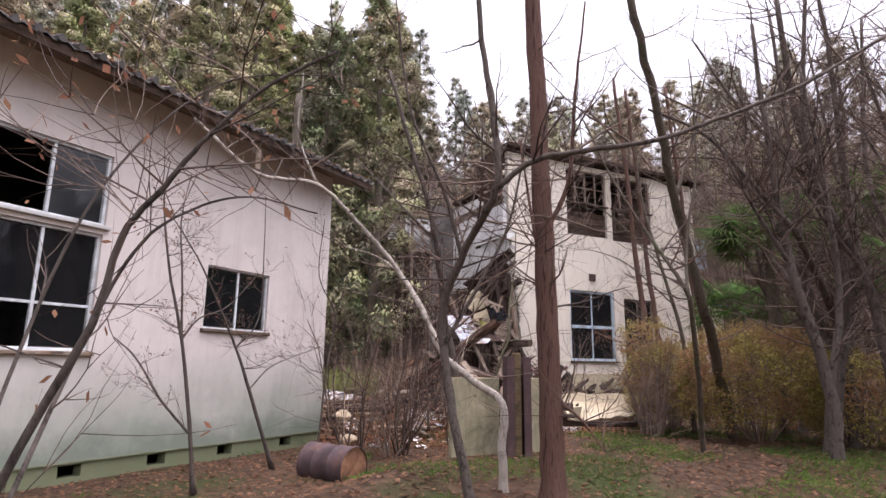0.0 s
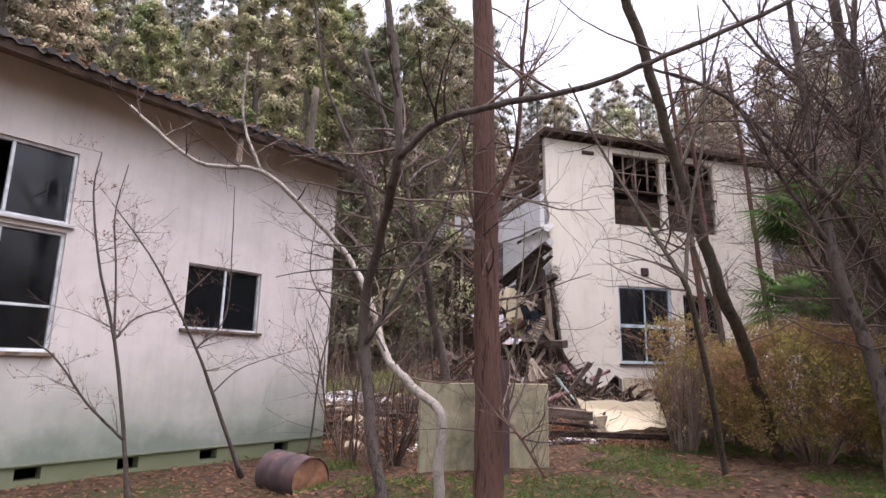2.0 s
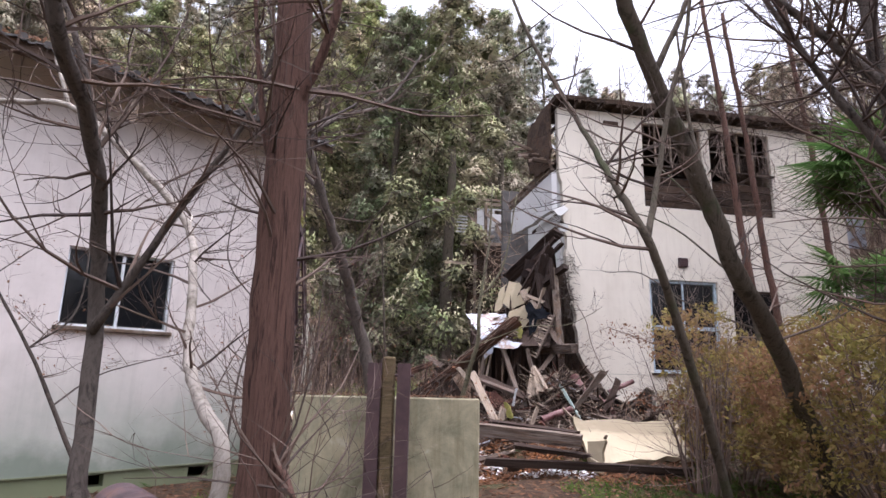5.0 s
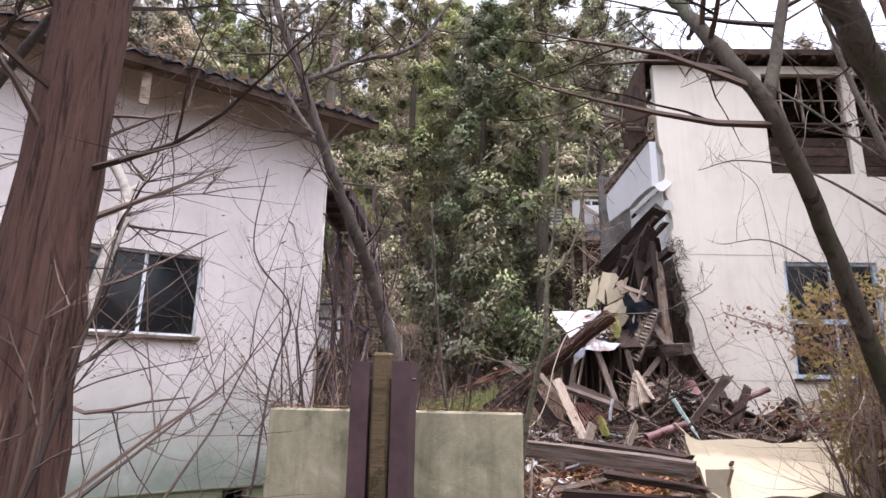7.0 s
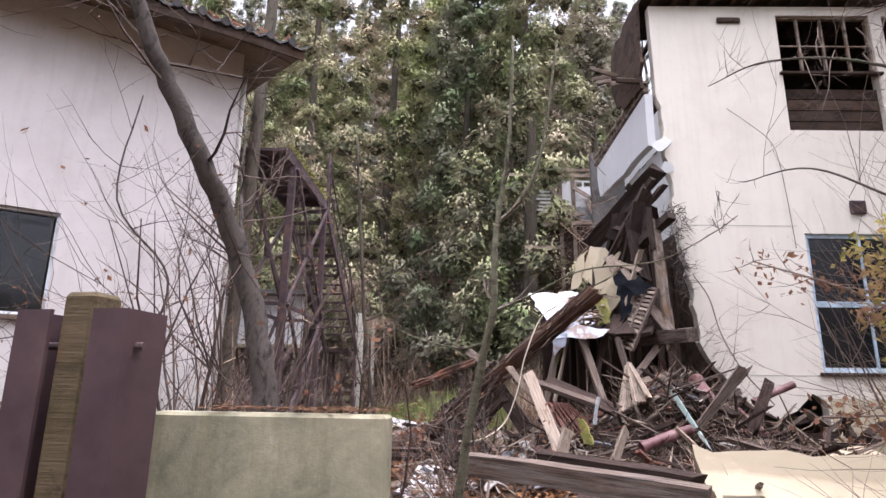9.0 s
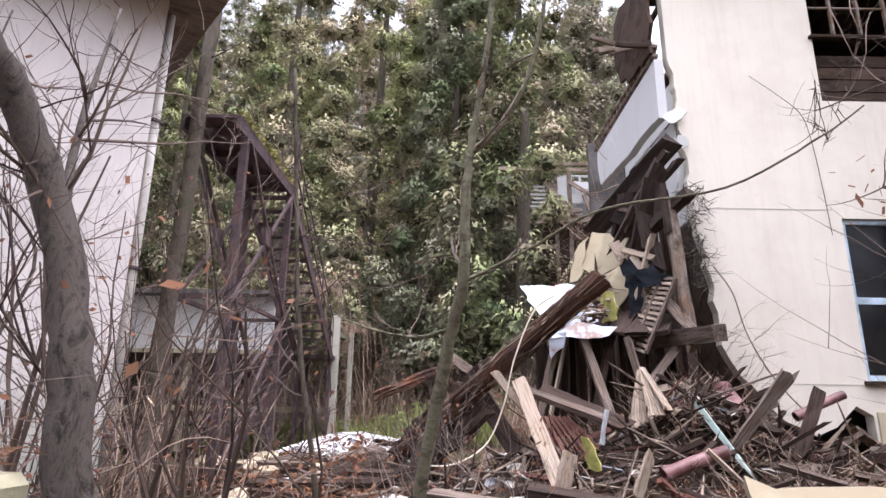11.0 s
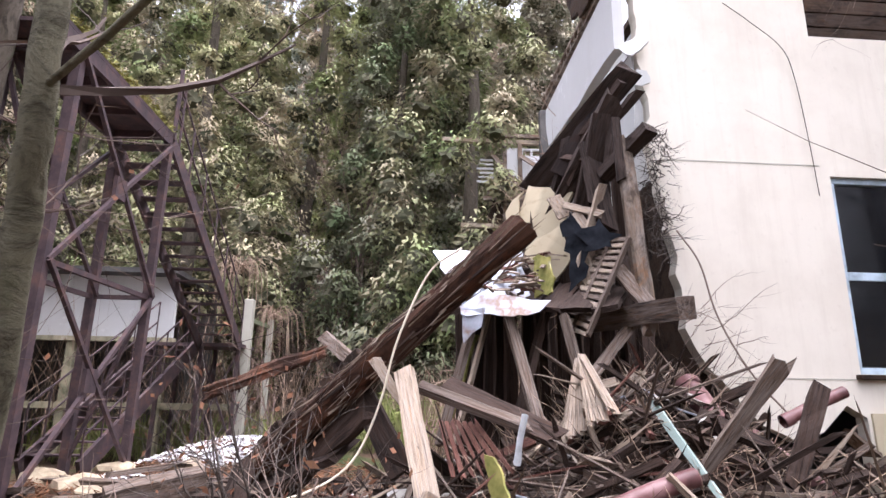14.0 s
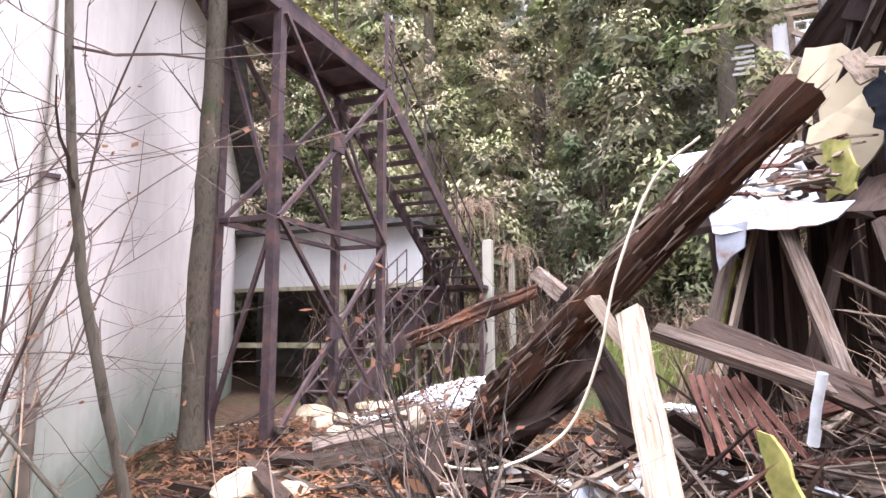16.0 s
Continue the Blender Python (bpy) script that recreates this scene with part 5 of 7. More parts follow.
# ---- fallen timber ----
def plank_mesh(seed, n=6, broken=0.06, taper=0.0):
    """A unit plank along x, 1 x 1 x 1, with splintered ends."""
    rnd = random.Random(seed)
    bm = bmesh.new()
    rings = []
    for i in range(n + 1):
        x = i / n
        wob = 0.045
        ring = []
        for (y, z) in ((-0.5, -0.5), (0, -0.52), (0.5, -0.5), (0.5, 0.5), (0.05, 0.52), (-0.5, 0.5)):
            e = rnd.uniform(-broken, broken) if i in (0, n) else 0
            ring.append(bm.verts.new((x + e, y * (1 - taper * x) + rnd.uniform(-wob, wob), z + rnd.uniform(-wob, wob))))
        rings.append(ring)
    for a, b in zip(rings, rings[1:]):
        for k in range(6):
            bm.faces.new((a[k], a[(k + 1) % 6], b[(k + 1) % 6], b[k]))
    bm.faces.new(rings[0][::-1])
    bm.faces.new(rings[-1])
    bmesh.ops.recalc_face_normals(bm, faces=bm.faces)
    return fin(bm, "plank")


SHAPES = [plank_mesh(400 + i, broken=(0.015, 0.05, 0.09, 0.15)[i % 4], taper=(0, 0, 0.25, 0.55)[i % 4]) for i in range(8)]
PLANKS = {}
U_W = wood("weathered_plank", (0.035, 0.025, 0.019), (0.15, 0.108, 0.08), (0.27, 0.245, 0.225), 0.6, unit=True)
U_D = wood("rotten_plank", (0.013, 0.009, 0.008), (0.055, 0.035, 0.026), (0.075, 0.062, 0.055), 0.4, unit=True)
U_P = wood("pale_plank_unit", (0.15, 0.115, 0.08), (0.34, 0.27, 0.2), (0.36, 0.33, 0.3), 0.55, unit=True)
U_R = wood("red_brown_plank", (0.045, 0.02, 0.016), (0.17, 0.075, 0.055), (0.12, 0.085, 0.075), 0.4, unit=True)
U_C = wood("charred_plank", (0.01, 0.007, 0.006), (0.045, 0.03, 0.024), (0.09, 0.075, 0.066), 0.4, unit=True)
for key, mt in (("c", U_C), ("w", U_W), ("d", U_D), ("p", U_P), ("r", U_R), ("g", M_GREENP)):
    PLANKS[key] = []
    for me in SHAPES:
        c = me.copy()
        c.materials.append(mt)
        PLANKS[key].append(c)
TEXT = {"c": "blackened rotten rafter tangled above the hollow", "w": "weathered grey-brown plank lying in the collapsed heap", "d": "rotten dark timber lying in the collapsed heap", "p": "pale sawn plank leaning in the rubble",
        "r": "reddish-brown splintered timber in the rubble", "g": "broken board with peeling green paint"}


def plank(p, q, wd, th, key="w", roll=0.0, shape=0, name="fallen_plank", label="", group="fallen timber"):
    m = axis_pose(p, q, roll) @ Matrix.Diagonal(((Vector(q) - Vector(p)).length, wd, th, 1))
    ob = new(name, PLANKS[key][shape])
    ob.matrix_world = m
    return tagged(ob, label or TEXT[key], "timber", group)


def log(p, q, r, mat, label, seed, name="fallen_beam", sides=18, knots=0.2):
    """A round, weathered log with splintered ends."""
    rnd = random.Random(seed)
    p, q = Vector(p), Vector(q)
    ln = (q - p).length
    t = thing(name, label, "timber", at=axis_pose(p, q))
    bm = bmesh.new()
    rings = []
    n = 16
    for i in range(n + 1):
        ring = []
        for k in range(sides):
            a = 2 * math.pi * k / sides
            rr = r * (1 + knots * (noise.noise((math.cos(a) * 1.3 + seed, math.sin(a) * 1.3, i * 0.25)) + 0.9 * noise.noise((math.cos(a) * 4 + seed, math.sin(a) * 4, i * 0.12))))
            x = ln * i / n + (rnd.uniform(-0.09, 0.09) if i in (0, n) else 0)
            ring.append(bm.verts.new((x, rr * math.cos(a), rr * math.sin(a))))
        rings.append(ring)
    for a, b in zip(rings, rings[1:]):
        for k in range(sides):
            bm.faces.new((a[k], b[k], b[(k + 1) % sides], a[(k + 1) % sides]))
    bm.faces.new(rings[0])
    bm.faces.new(rings[-1][::-1])
    bmesh.ops.recalc_face_normals(bm, faces=bm.faces)
    part("stem", bm, mat, t)
    return t


beam = log((-1.15, 14.02, 0.92), (1.47, 13.79, 2.80), 0.118, M_WOOD_R, "long reddish-brown rotten roof beam leaning out of the heap", 5)
# dark boards still nailed along the lower half of the beam
for k in range(9):
    x = 0.25 + k * 0.17
    part("nailed_board", boxmesh(x, x + 0.13, -0.05, 0.06 + 0.01 * (k % 3), 0.11, 0.17 + 0.02 * (k % 2), 0.008), M_WOOD_D, beam)
plank((-1.0, 14.12, 0.72), (0.05, 13.98, 1.55), 0.34, 0.07, "d", 70, 1)
plank((-1.1, 13.9, 0.75), (-0.1, 14.0, 1.2), 0.5, 0.06, "d", 20, 2)
plank((0.62, 13.6, 1.80), (1.42, 12.6, 0.82), 0.135, 0.045, "p", 38, 0, label="pale sawn plank leaning on the heap")
plank((0.57, 13.9, 1.69), (1.55, 14.2, 1.33), 0.11, 0.06, "w", 30, 1)
plank((0.54, 14.45, 1.72), (1.6, 14.1, 1.34), 0.16, 0.05, "d", 40, 1)
plank((0.31, 13.7, 1.87), (0.75, 13.6, 1.40), 0.09, 0.04, "p", 60, 3)
plank((-0.27, 14.1, 1.92), (0.46, 13.9, 1.05), 0.2, 0.07, "d", 60, 0)
plank((-0.12, 14.0, 1.9), (-0.56, 14.2, 2.12), 0.13, 0.1, "w", 20, 2)
log((-0.95, 13.3, 1.62), (-0.36, 13.9, 1.96), 0.055, M_WOOD_R, "splintered brown log end resting on the beam", 9, "broken_log", 14, 0.7)
plank((-1.0, 12.55, 0.92), (-0.72, 13.1, 1.02), 0.17, 0.14, "w", 10, 0, "cut_timber", "squared cut timber lying on the rubble")
plank((0.05, 12.55, 0.75), (-0.1, 12.85, 1.16), 0.15, 0.13, "d", 30, 2)
log((-1.55, 13.75, 0.95), (-1.33, 13.45, 0.95), 0.11, M_WOOD_P, "short sawn log with a pale end", 12, "sawn_log", 14, 0.05)
# right part of the heap
log((1.96, 15.62, 4.15), (2.14, 15.28, 2.2), 0.085, M_WOOD, "tall grey weathered post leaning on the broken wall", 14, "leaning_post")
plank((1.5, 15.85, 2.36), (2.47, 14.98, 2.35), 0.22, 0.19, "w", 8, 0, "squared_beam", "heavy squared grey beam sticking out of the heap")
plank((2.08, 15.95, 5.2), (0.65, 16.7, 4.2), 0.3, 0.12, "c", 50, 1, "fallen_rafter")
plank((1.9, 15.8, 4.75), (1.05, 16.15, 3.6), 0.26, 0.1, "c", 35, 2, "fallen_rafter")
plank((1.75, 15.75, 4.6), (1.4, 16.05, 3.5), 0.2, 0.12, "c", 20, 0, "fallen_rafter")
plank((1.55, 15.9, 4.35), (1.75, 15.7, 3.3), 0.18, 0.1, "c", 0, 1, "fallen_rafter")
plank((2.26, 15.48, 4.22), (1.72, 15.8, 3.9), 0.15, 0.13, "c", 10, 0, "fallen_rafter")
plank((1.2, 16.3, 4.5), (1.0, 16.3, 3.3), 0.25, 0.1, "c", 80, 3, "fallen_rafter")
plank((1.92, 15.55, 4.4), (1.95, 15.5, 3.7), 0.14, 0.09, "c", 80, 1, "fallen_rafter")
plank((1.69, 15.7, 3.35), (1.46, 15.6, 2.7), 0.16, 0.03, "p", 70, 0)
plank((0.51, 15.2, 2.42), (0.38, 14.7, 1.2), 0.09, 0.06, "w", 20, 0, "prop_post")
plank((0.62, 15.3, 2.45), (0.5, 14.75, 1.2), 0.07, 0.03, "p", 80, 1)
plank((0.86, 15.2, 2.36), (1.35, 14.6, 1.3), 0.1, 0.08, "w", 10, 0, "prop_post")
plank((1.18, 15.4, 2.45), (1.0, 14.9, 1.3), 0.12, 0.06, "d", 30, 0, "prop_post")
plank((1.45, 15.0, 2.35), (1.66, 14.8, 1.6), 0.08, 0.05, "w", 60, 1, "prop_post")
plank((1.99, 15.5, 2.32), (1.62, 14.9, 1.7), 0.1, 0.09, "w", 25, 2)
plank((1.88, 15.35, 2.8), (2.2, 15.2, 2.35), 0.14, 0.06, "w", 45, 0)
plank((3.1, 14.6, 1.90), (2.45, 14.25, 1.05), 0.17, 0.03, "w", 70, 7, label="jagged grey board pointing up out of the heap")
plank((2.18, 14.8, 1.58), (2.68, 13.8, 1.0), 0.07, 0.03, "g", 60, 3)
plank((2.09, 15.0, 1.75), (2.05, 14.75, 1.2), 0.07, 0.04, "p", 80, 2)
plank((3.32, 15.0, 1.68), (3.05, 14.75, 1.0), 0.2, 0.12, "d", 40, 2)
plank((2.5, 14.9, 1.5), (2.95, 14.65, 1.3), 0.12, 0.06, "d", 30, 2)
for k, (p0, q0, wd) in enumerate((((1.98, 15.85, 5.0), (1.5, 16.0, 4.5), 0.1), ((2.12, 15.9, 4.85), (1.6, 16.0, 4.35), 0.1), ((1.85, 15.8, 4.5), (1.78, 15.75, 3.9), 0.13), ((1.65, 15.85, 4.6), (1.3, 16.0, 3.95), 0.08), ((1.3, 16.05, 4.5), (1.1, 16.1, 3.9), 0.1), ((1.55, 15.8, 4.1), (1.62, 15.7, 3.55), 0.12), ((1.2, 16.05, 4.3), (1.55, 15.9, 4.15), 0.06))):
    plank(p0, q0, wd, 0.07, "c" if k % 3 else "d", 25 * k, (1, 3, 2)[k % 3], "fallen_rafter")
# fan of thin laths
fan = thing("lath_bundle", "fan of pale splintered wall laths", "timber")
rl = random.Random(31)
for k in range(11):
    f = k / 10
    q = Vector((1.56 + 0.42 * f, 14.42 - 0.05 * f, 1.33 + 0.2 * f + rl.uniform(-0.04, 0.04)))
    ob = part("lath", PLANKS["p"][k % 2], None, fan)
    p0 = Vector((1.60 + 0.02 * f, 14.9, 1.98))
    ob.matrix_world = axis_pose(p0, q, rl.uniform(-12, 12)) @ Matrix.Diagonal(((q - p0).length, 0.062, 0.012, 1))
# torn panel with exposed laths
lp = thing("torn_lathing", "torn wall panel with rows of exposed wooden laths", "wall fragment")
A, B, C = Vector((1.64, 15.8, 3.2)), Vector((2.02, 15.3, 3.06)), Vector((1.33, 15.4, 2.3))
D4 = Vector((1.66, 15.0, 2.15))
for k in range(15):
    f = k / 14
    p0, q = A.lerp(C, f), B.lerp(D4, f)
    p0 = p0.lerp(q, rl.uniform(0.0, 0.3))
    ob = part("lath", PLANKS["p" if k % 3 else "w"][k % 3], None, lp)
    ob.matrix_world = axis_pose(p0, q, 60) @ Matrix.Diagonal(((q - p0).length, 0.045, 0.014, 1))
for p0, q in ((B + Vector((0, -0.03, 0)), D4), (A.lerp(B, 0.45), C.lerp(D4, 0.45))):
    ob = part("batten", PLANKS["w"][0], None, lp)
    ob.matrix_world = axis_pose(p0, q, 60) @ Matrix.Diagonal(((q - p0).length, 0.05, 0.03, 1))


def slab(name, label, cat, corners, th, mat, seed, step=0.12, amount=0.03, parent=None):
    """A broken sheet: four corners in order, with a ragged outline and some buckling."""
    c = [Vector(p) for p in corners]
    x = (c[1] - c[0]).normalized()
    nrm = x.cross(c[-1] - c[0]).normalized()
    z = nrm.cross(x)
    o = c[0]
    loop = [((p - o).dot(x), (p - o).dot(z)) for p in c]
    out = jag(loop + [loop[0]], step, amount, seed)[:-1]
    bm = plate(out, [], th)
    rnd = random.Random(seed)
    for v in bm.verts:
        v.co.y += 0.03 * noise.noise((v.co.x * 2.2, v.co.z * 2.2, seed))
    m = Matrix((x, -nrm, z)).transposed().to_4x4()
    m.translation = o
    ob = part(name, bm, mat, parent)
    ob.matrix_world = m
    if parent is None:
        tagged(ob, label, cat)
    return ob


slab("plaster_panel", "cracked cream plaster panel tipped over in the heap", "wall fragment", [(0.62, 16.1, 3.5), (0.8, 16.12, 4.03), (1.34, 16.1, 3.82), (1.22, 16.1, 3.47), (0.86, 16.08, 3.3)], 0.05, M_PANEL, 1)
slab("plaster_panel", "torn cream plaster fragment below the cracked panel", "wall fragment", [(0.8, 15.8, 3.08), (0.92, 15.8, 3.25), (1.26, 15.8, 3.38), (1.35, 15.8, 3.0), (1.17, 15.8, 2.8)], 0.04, M_PANEL, 2)
slab("plaster_panel", "narrow strip of yellowed plaster beside the cracked panel", "wall fragment", [(0.45, 16.05, 3.3), (0.62, 16.05, 3.85), (0.76, 16.08, 3.98), (0.6, 16.06, 3.3)], 0.04, M_PANEL, 21)
slab("roofing_felt", "torn sheet of black roofing felt", "sheet", [(1.34, 15.5, 3.36), (1.48, 15.5, 3.44), (1.6, 15.5, 3.1), (1.54, 15.5, 2.75), (1.42, 15.5, 2.62), (1.37, 15.5, 2.94)], 0.01, M_FELT, 3, 0.07, 0.04)
slab("roofing_felt", "crumpled black roofing felt hanging over broken laths", "sheet", [(1.5, 15.46, 3.2), (1.71, 15.46, 3.31), (1.9, 15.44, 3.16), (1.76, 15.46, 3.0), (1.58, 15.47, 3.02)], 0.01, M_FELT, 4, 0.07, 0.04)
slab("charred_boarding", "blackened roof boarding sagging over the heap", "wall fragment", [(1.1, 16.05, 4.1), (1.3, 16.05, 4.45), (1.7, 16.05, 4.9), (1.85, 16.05, 4.6), (1.8, 16.05, 4.2), (1.68, 16.05, 3.8), (1.5, 16.05, 3.7), (1.4, 16.05, 3.95)], 0.05, M_CHAR, 22, 0.2, 0.03)
for k, (p0, q0, wd) in enumerate((((1.42, 15.7, 3.5), (1.66, 15.6, 3.1), 0.13), ((1.3, 15.75, 3.62), (1.72, 15.6, 3.42), 0.08), ((1.5, 15.62, 3.0), (1.62, 15.55, 2.6), 0.16), ((1.72, 15.7, 3.75), (1.5, 15.5, 2.95), 0.12), ((1.18, 15.8, 3.75), (1.3, 15.8, 3.5), 0.16), ((1.62, 15.6, 2.75), (1.78, 15.4, 2.45), 0.14))):
    plank(p0, q0, wd, 0.03, "p", 65, k % 4, "broken_board", "pale broken board among black roofing felt", "broken boards")
slab("sheet_metal", "crumpled pale sheet metal roofing on the heap", "sheet", [(-0.05, 15.3, 3.14), (0.75, 16.0, 3.2), (1.1, 15.3, 2.55), (0.45, 15.0, 2.55)], 0.012, M_ZINC, 5, 0.15, 0.03)
slab("sheet_metal", "bent pale blue sheet metal hanging over the hollow", "sheet", [(0.42, 15.0, 2.62), (1.36, 14.9, 2.45), (1.3, 14.82, 2.33), (0.5, 14.85, 2.36)], 0.012, M_ZINC, 6, 0.1, 0.02)
slab("sheet_metal", "folded flap of pale sheet metal", "sheet", [(0.5, 14.9, 2.42), (0.75, 14.85, 2.4), (0.72, 14.82, 2.22), (0.55, 14.85, 2.1)], 0.012, M_ZINC, 7, 0.1, 0.02)
slab("mossy_board", "rounded moss-yellow board in the heap", "board", [(1.05, 15.5, 3.02), (1.25, 15.35, 2.95), (1.3, 15.25, 2.6), (1.05, 15.4, 2.55)], 0.02, M_MOSSP, 8, 0.06, 0.025)
slab("mossy_board", "small moss-yellow board among splinters", "board", [(1.3, 13.5, 1.25), (1.42, 13.45, 1.2), (1.5, 13.4, 0.95), (1.36, 13.45, 0.98)], 0.02, M_MOSSP, 9, 0.06, 0.02)
for k in range(7):
    st_ = plank((0.62 + 0.055 * k, 14.22 - 0.01 * k, 1.42), (1.0 + 0.07 * k, 13.66, 1.08 + 0.01 * k), 0.035, 0.015, "r", 10 * k, k % 4, "red_strip", "thin red painted roofing strip in the rubble", "red roofing strips")
slab("yellow_board", "yellow board standing inside the hollow", "board", [(0.45, 15.25, 2.2), (0.52, 15.25, 2.2), (0.4, 14.95, 1.4), (0.32, 14.95, 1.4)], 0.03, M_MOSSP, 11, 0.1, 0.01)
# sawdust and chips resting on the metal
rs = random.Random(77)
for k in range(70):
    c = Vector((rs.uniform(0.4, 1.2), rs.uniform(15.05, 15.75), 0))
    c.z = 2.72 + (c.y - 15.3) * 0.75 + rs.uniform(0.02, 0.08)
    d = rand_dir(rs, -0.3, 0.1)
    plank(c, c + d * rs.uniform(0.1, 0.28), rs.uniform(0.02, 0.05), 0.015, rs.choice("wppr"), rs.uniform(0, 90), rs.randrange(8), "wood_chip", "loose splinter lying on the fallen roofing", "splinters on the roofing")
# torn render fragments on the wall's edge
for k, (u, z, s) in enumerate(((0.05, 5.9, 0.17), (0.12, 5.45, 0.13))):
    m = RP @ pose(u, -0.05 - 0.03 * k, z, rs.uniform(-30, 30), rs.uniform(-40, 40), rs.uniform(-50, 10))
    ob = part("render_scrap", plate(jag([(-s, -s * .6), (s * .5, -s), (s, s * .4), (-s * .2, s), (-s, -s * .6)], 0.09, 0.03, 20 + k)[:-1], [], 0.025), M_WHITE)
    ob.matrix_world = m
    tagged(ob, "curled scrap of render hanging from the torn wall edge", "wall fragment", "render scraps")

# the loose heap: many short pieces around the foot of the torn wall
def heap_top(x, y):
    a = 1.05 * math.exp(-((x - 2.2) / 1.1) ** 2 - ((y - 15.4) / 0.9) ** 2)
    b = 0.42 * math.exp(-((x - 1.2) / 1.8) ** 2 - ((y - 14.4) / 1.1) ** 2)
    return gz(x, y) + a + b


rh = random.Random(55)
count = 0
while count < 262:
    x, y = rh.gauss(1.9, 1.15), rh.gauss(14.6, 0.95)
    q = RP.inverted() @ Vector((x, y, 0))
    if not (-1.5 < x < 4.6 and 12.2 < y < 16.6) or q.y > -0.12 and q.x > 0.3 or (0.3 < x < 1.5 and 14.5 < y < 15.6 and rh.random() < 0.85):
        continue
    z = heap_top(x, y)
    up = Vector((2.0 - x, 15.8 - y, 1.2 if rh.random() < 0.5 else 0.3)).normalized()
    d = (up * rh.uniform(0.1, 1.0) + rand_dir(rh, -0.15, 0.3)).normalized()
    ln = rh.uniform(0.25, 1.15) * (0.7 if rh.random() < 0.5 else 1.0)
    c = Vector((x, y, z + rh.uniform(-0.08, 0.14)))
    far_end = RP.inverted() @ (c + d * ln * 0.6)
    if far_end.y > -0.05 and far_end.x > 0.2:
        continue
    plank(c - d * ln * 0.4, c + d * ln * 0.6, rh.uniform(0.02, 0.1), rh.uniform(0.012, 0.05), rh.choice("wwwdddddpr"), rh.uniform(0, 90), rh.randrange(8))
    count += 1
bm = bmesh.new()
for k in range(500):
    x, y = rh.gauss(1.8, 1.2), rh.gauss(14.9, 0.9)
    q = RP.inverted() @ Vector((x, y, 0))
    if q.y > -0.1:
        continue
    twig(bm, (x, y, heap_top(x, y) - 0.05), rand_dir(rh, -0.1, 0.9), rh.uniform(0.2, 0.7), 0.006, 0 if k % 3 else 1, rh, wild=0.5, kids=2, sides=3)
tagged(part("splinter_tangle", bm, M_STRAW), "tangle of fine splinters, roots and straw over the heap", "rubble", kind="stuff")
bm = bmesh.new()
for k in range(34):
    p = RP @ Vector((rh.uniform(0.3, 1.0), -0.06, rh.uniform(1.2, 2.6)))
    twig(bm, p, Vector((0.5, -0.4, rh.uniform(-0.6, 0.6))), rh.uniform(0.25, 0.75), 0.006, 1, rh, wild=0.5, kids=2, sides=3)
tagged(part("root_tangle", bm, M_TWIG), "dry roots and creepers climbing the torn wall edge", "vine", kind="stuff")
bm = bmesh.new()
for k in range(60):
    p = EP @ Vector((rh.uniform(2.5, 6.5), -0.2, rh.uniform(3.0, 6.2)))
    twig(bm, p, Vector((-0.6, -0.5, rh.uniform(-0.8, 0.5))), rh.uniform(0.6, 1.6), 0.012, 1, rh, wild=0.5, kids=3, sides=3)
tagged(part("wall_creeper", bm, M_STRAW), "dry creeper hanging off the broken end of the wing", "vine", kind="stuff")
# added dark boards closing the hollow behind the props, in place of its black shade
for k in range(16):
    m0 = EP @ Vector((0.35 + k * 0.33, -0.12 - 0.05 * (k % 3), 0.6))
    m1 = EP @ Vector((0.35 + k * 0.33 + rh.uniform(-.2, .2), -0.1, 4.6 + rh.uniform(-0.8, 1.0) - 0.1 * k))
    plank(m0, m1, 0.31, 0.05, "d", 90 - 30, k % 3, "wall_board", "added dark upright board giving the black shade of the hollow", "rotten wall boards")


def pipe(p, q, r, label, mat=M_PIPE):
    t = thing("plastic_pipe", label, "pipe", at=axis_pose(p, q))
    ln = (Vector(q) - Vector(p)).length
    bm = bmesh.new()
    tube(bm, [(0, 0, 0), (ln / 2, 0, 0.01), (ln, 0, 0)], [r] * 3, 14, cap=False)
    tube(bm, [(ln, 0, 0), (ln / 2, 0, 0.01), (0, 0, 0)], [r * 0.86] * 3, 14, cap=False)
    part("pipe", bm, mat, t, smooth=True)
    bm = bmesh.new()
    tube(bm, [(0.0, 0, 0), (0.08, 0, 0)], [r * 1.15] * 2, 14, cap=False)
    part("socket", bm, mat, t, smooth=True)


pipe((2.88, 15.75, 1.32), (3.5, 14.5, 0.82), 0.055, "dusty pink plastic drain pipe lying on the heap")
pipe((2.40, 15.45, 1.74), (2.62, 15.05, 1.42), 0.10, "short wide dark-red pipe stub in the heap")
pipe((3.1, 15.6, 1.45), (3.6, 15.9, 1.7), 0.05, "pink plastic pipe stub beside the wall")
pipe((1.42, 13.75, 1.18), (1.5, 13.7, 1.5), 0.022, "thin white plastic pipe sticking up", M_ALU)
pipe((2.0, 13.6, 0.95), (2.5, 14.0, 1.15), 0.06, "dark red pipe under the splinters")
# pale cable looping from the beam
cb = thing("cable", "pale loose cable draped over the beam", "cable")
bm = bmesh.new()
tube(bm, smooth_path([(1.05, 13.66, 2.68), (0.80, 13.62, 2.5), (0.62, 13.5, 2.0), (0.52, 13.45, 1.55), (0.38, 13.35, 1.17), (0.2, 13.1, 0.99), (0.0, 12.9, 0.96), (-0.25, 12.85, 1.0)], 6), [0.0085] * 43, 6)
part("cord", bm, M_CABLE, cb, smooth=True)

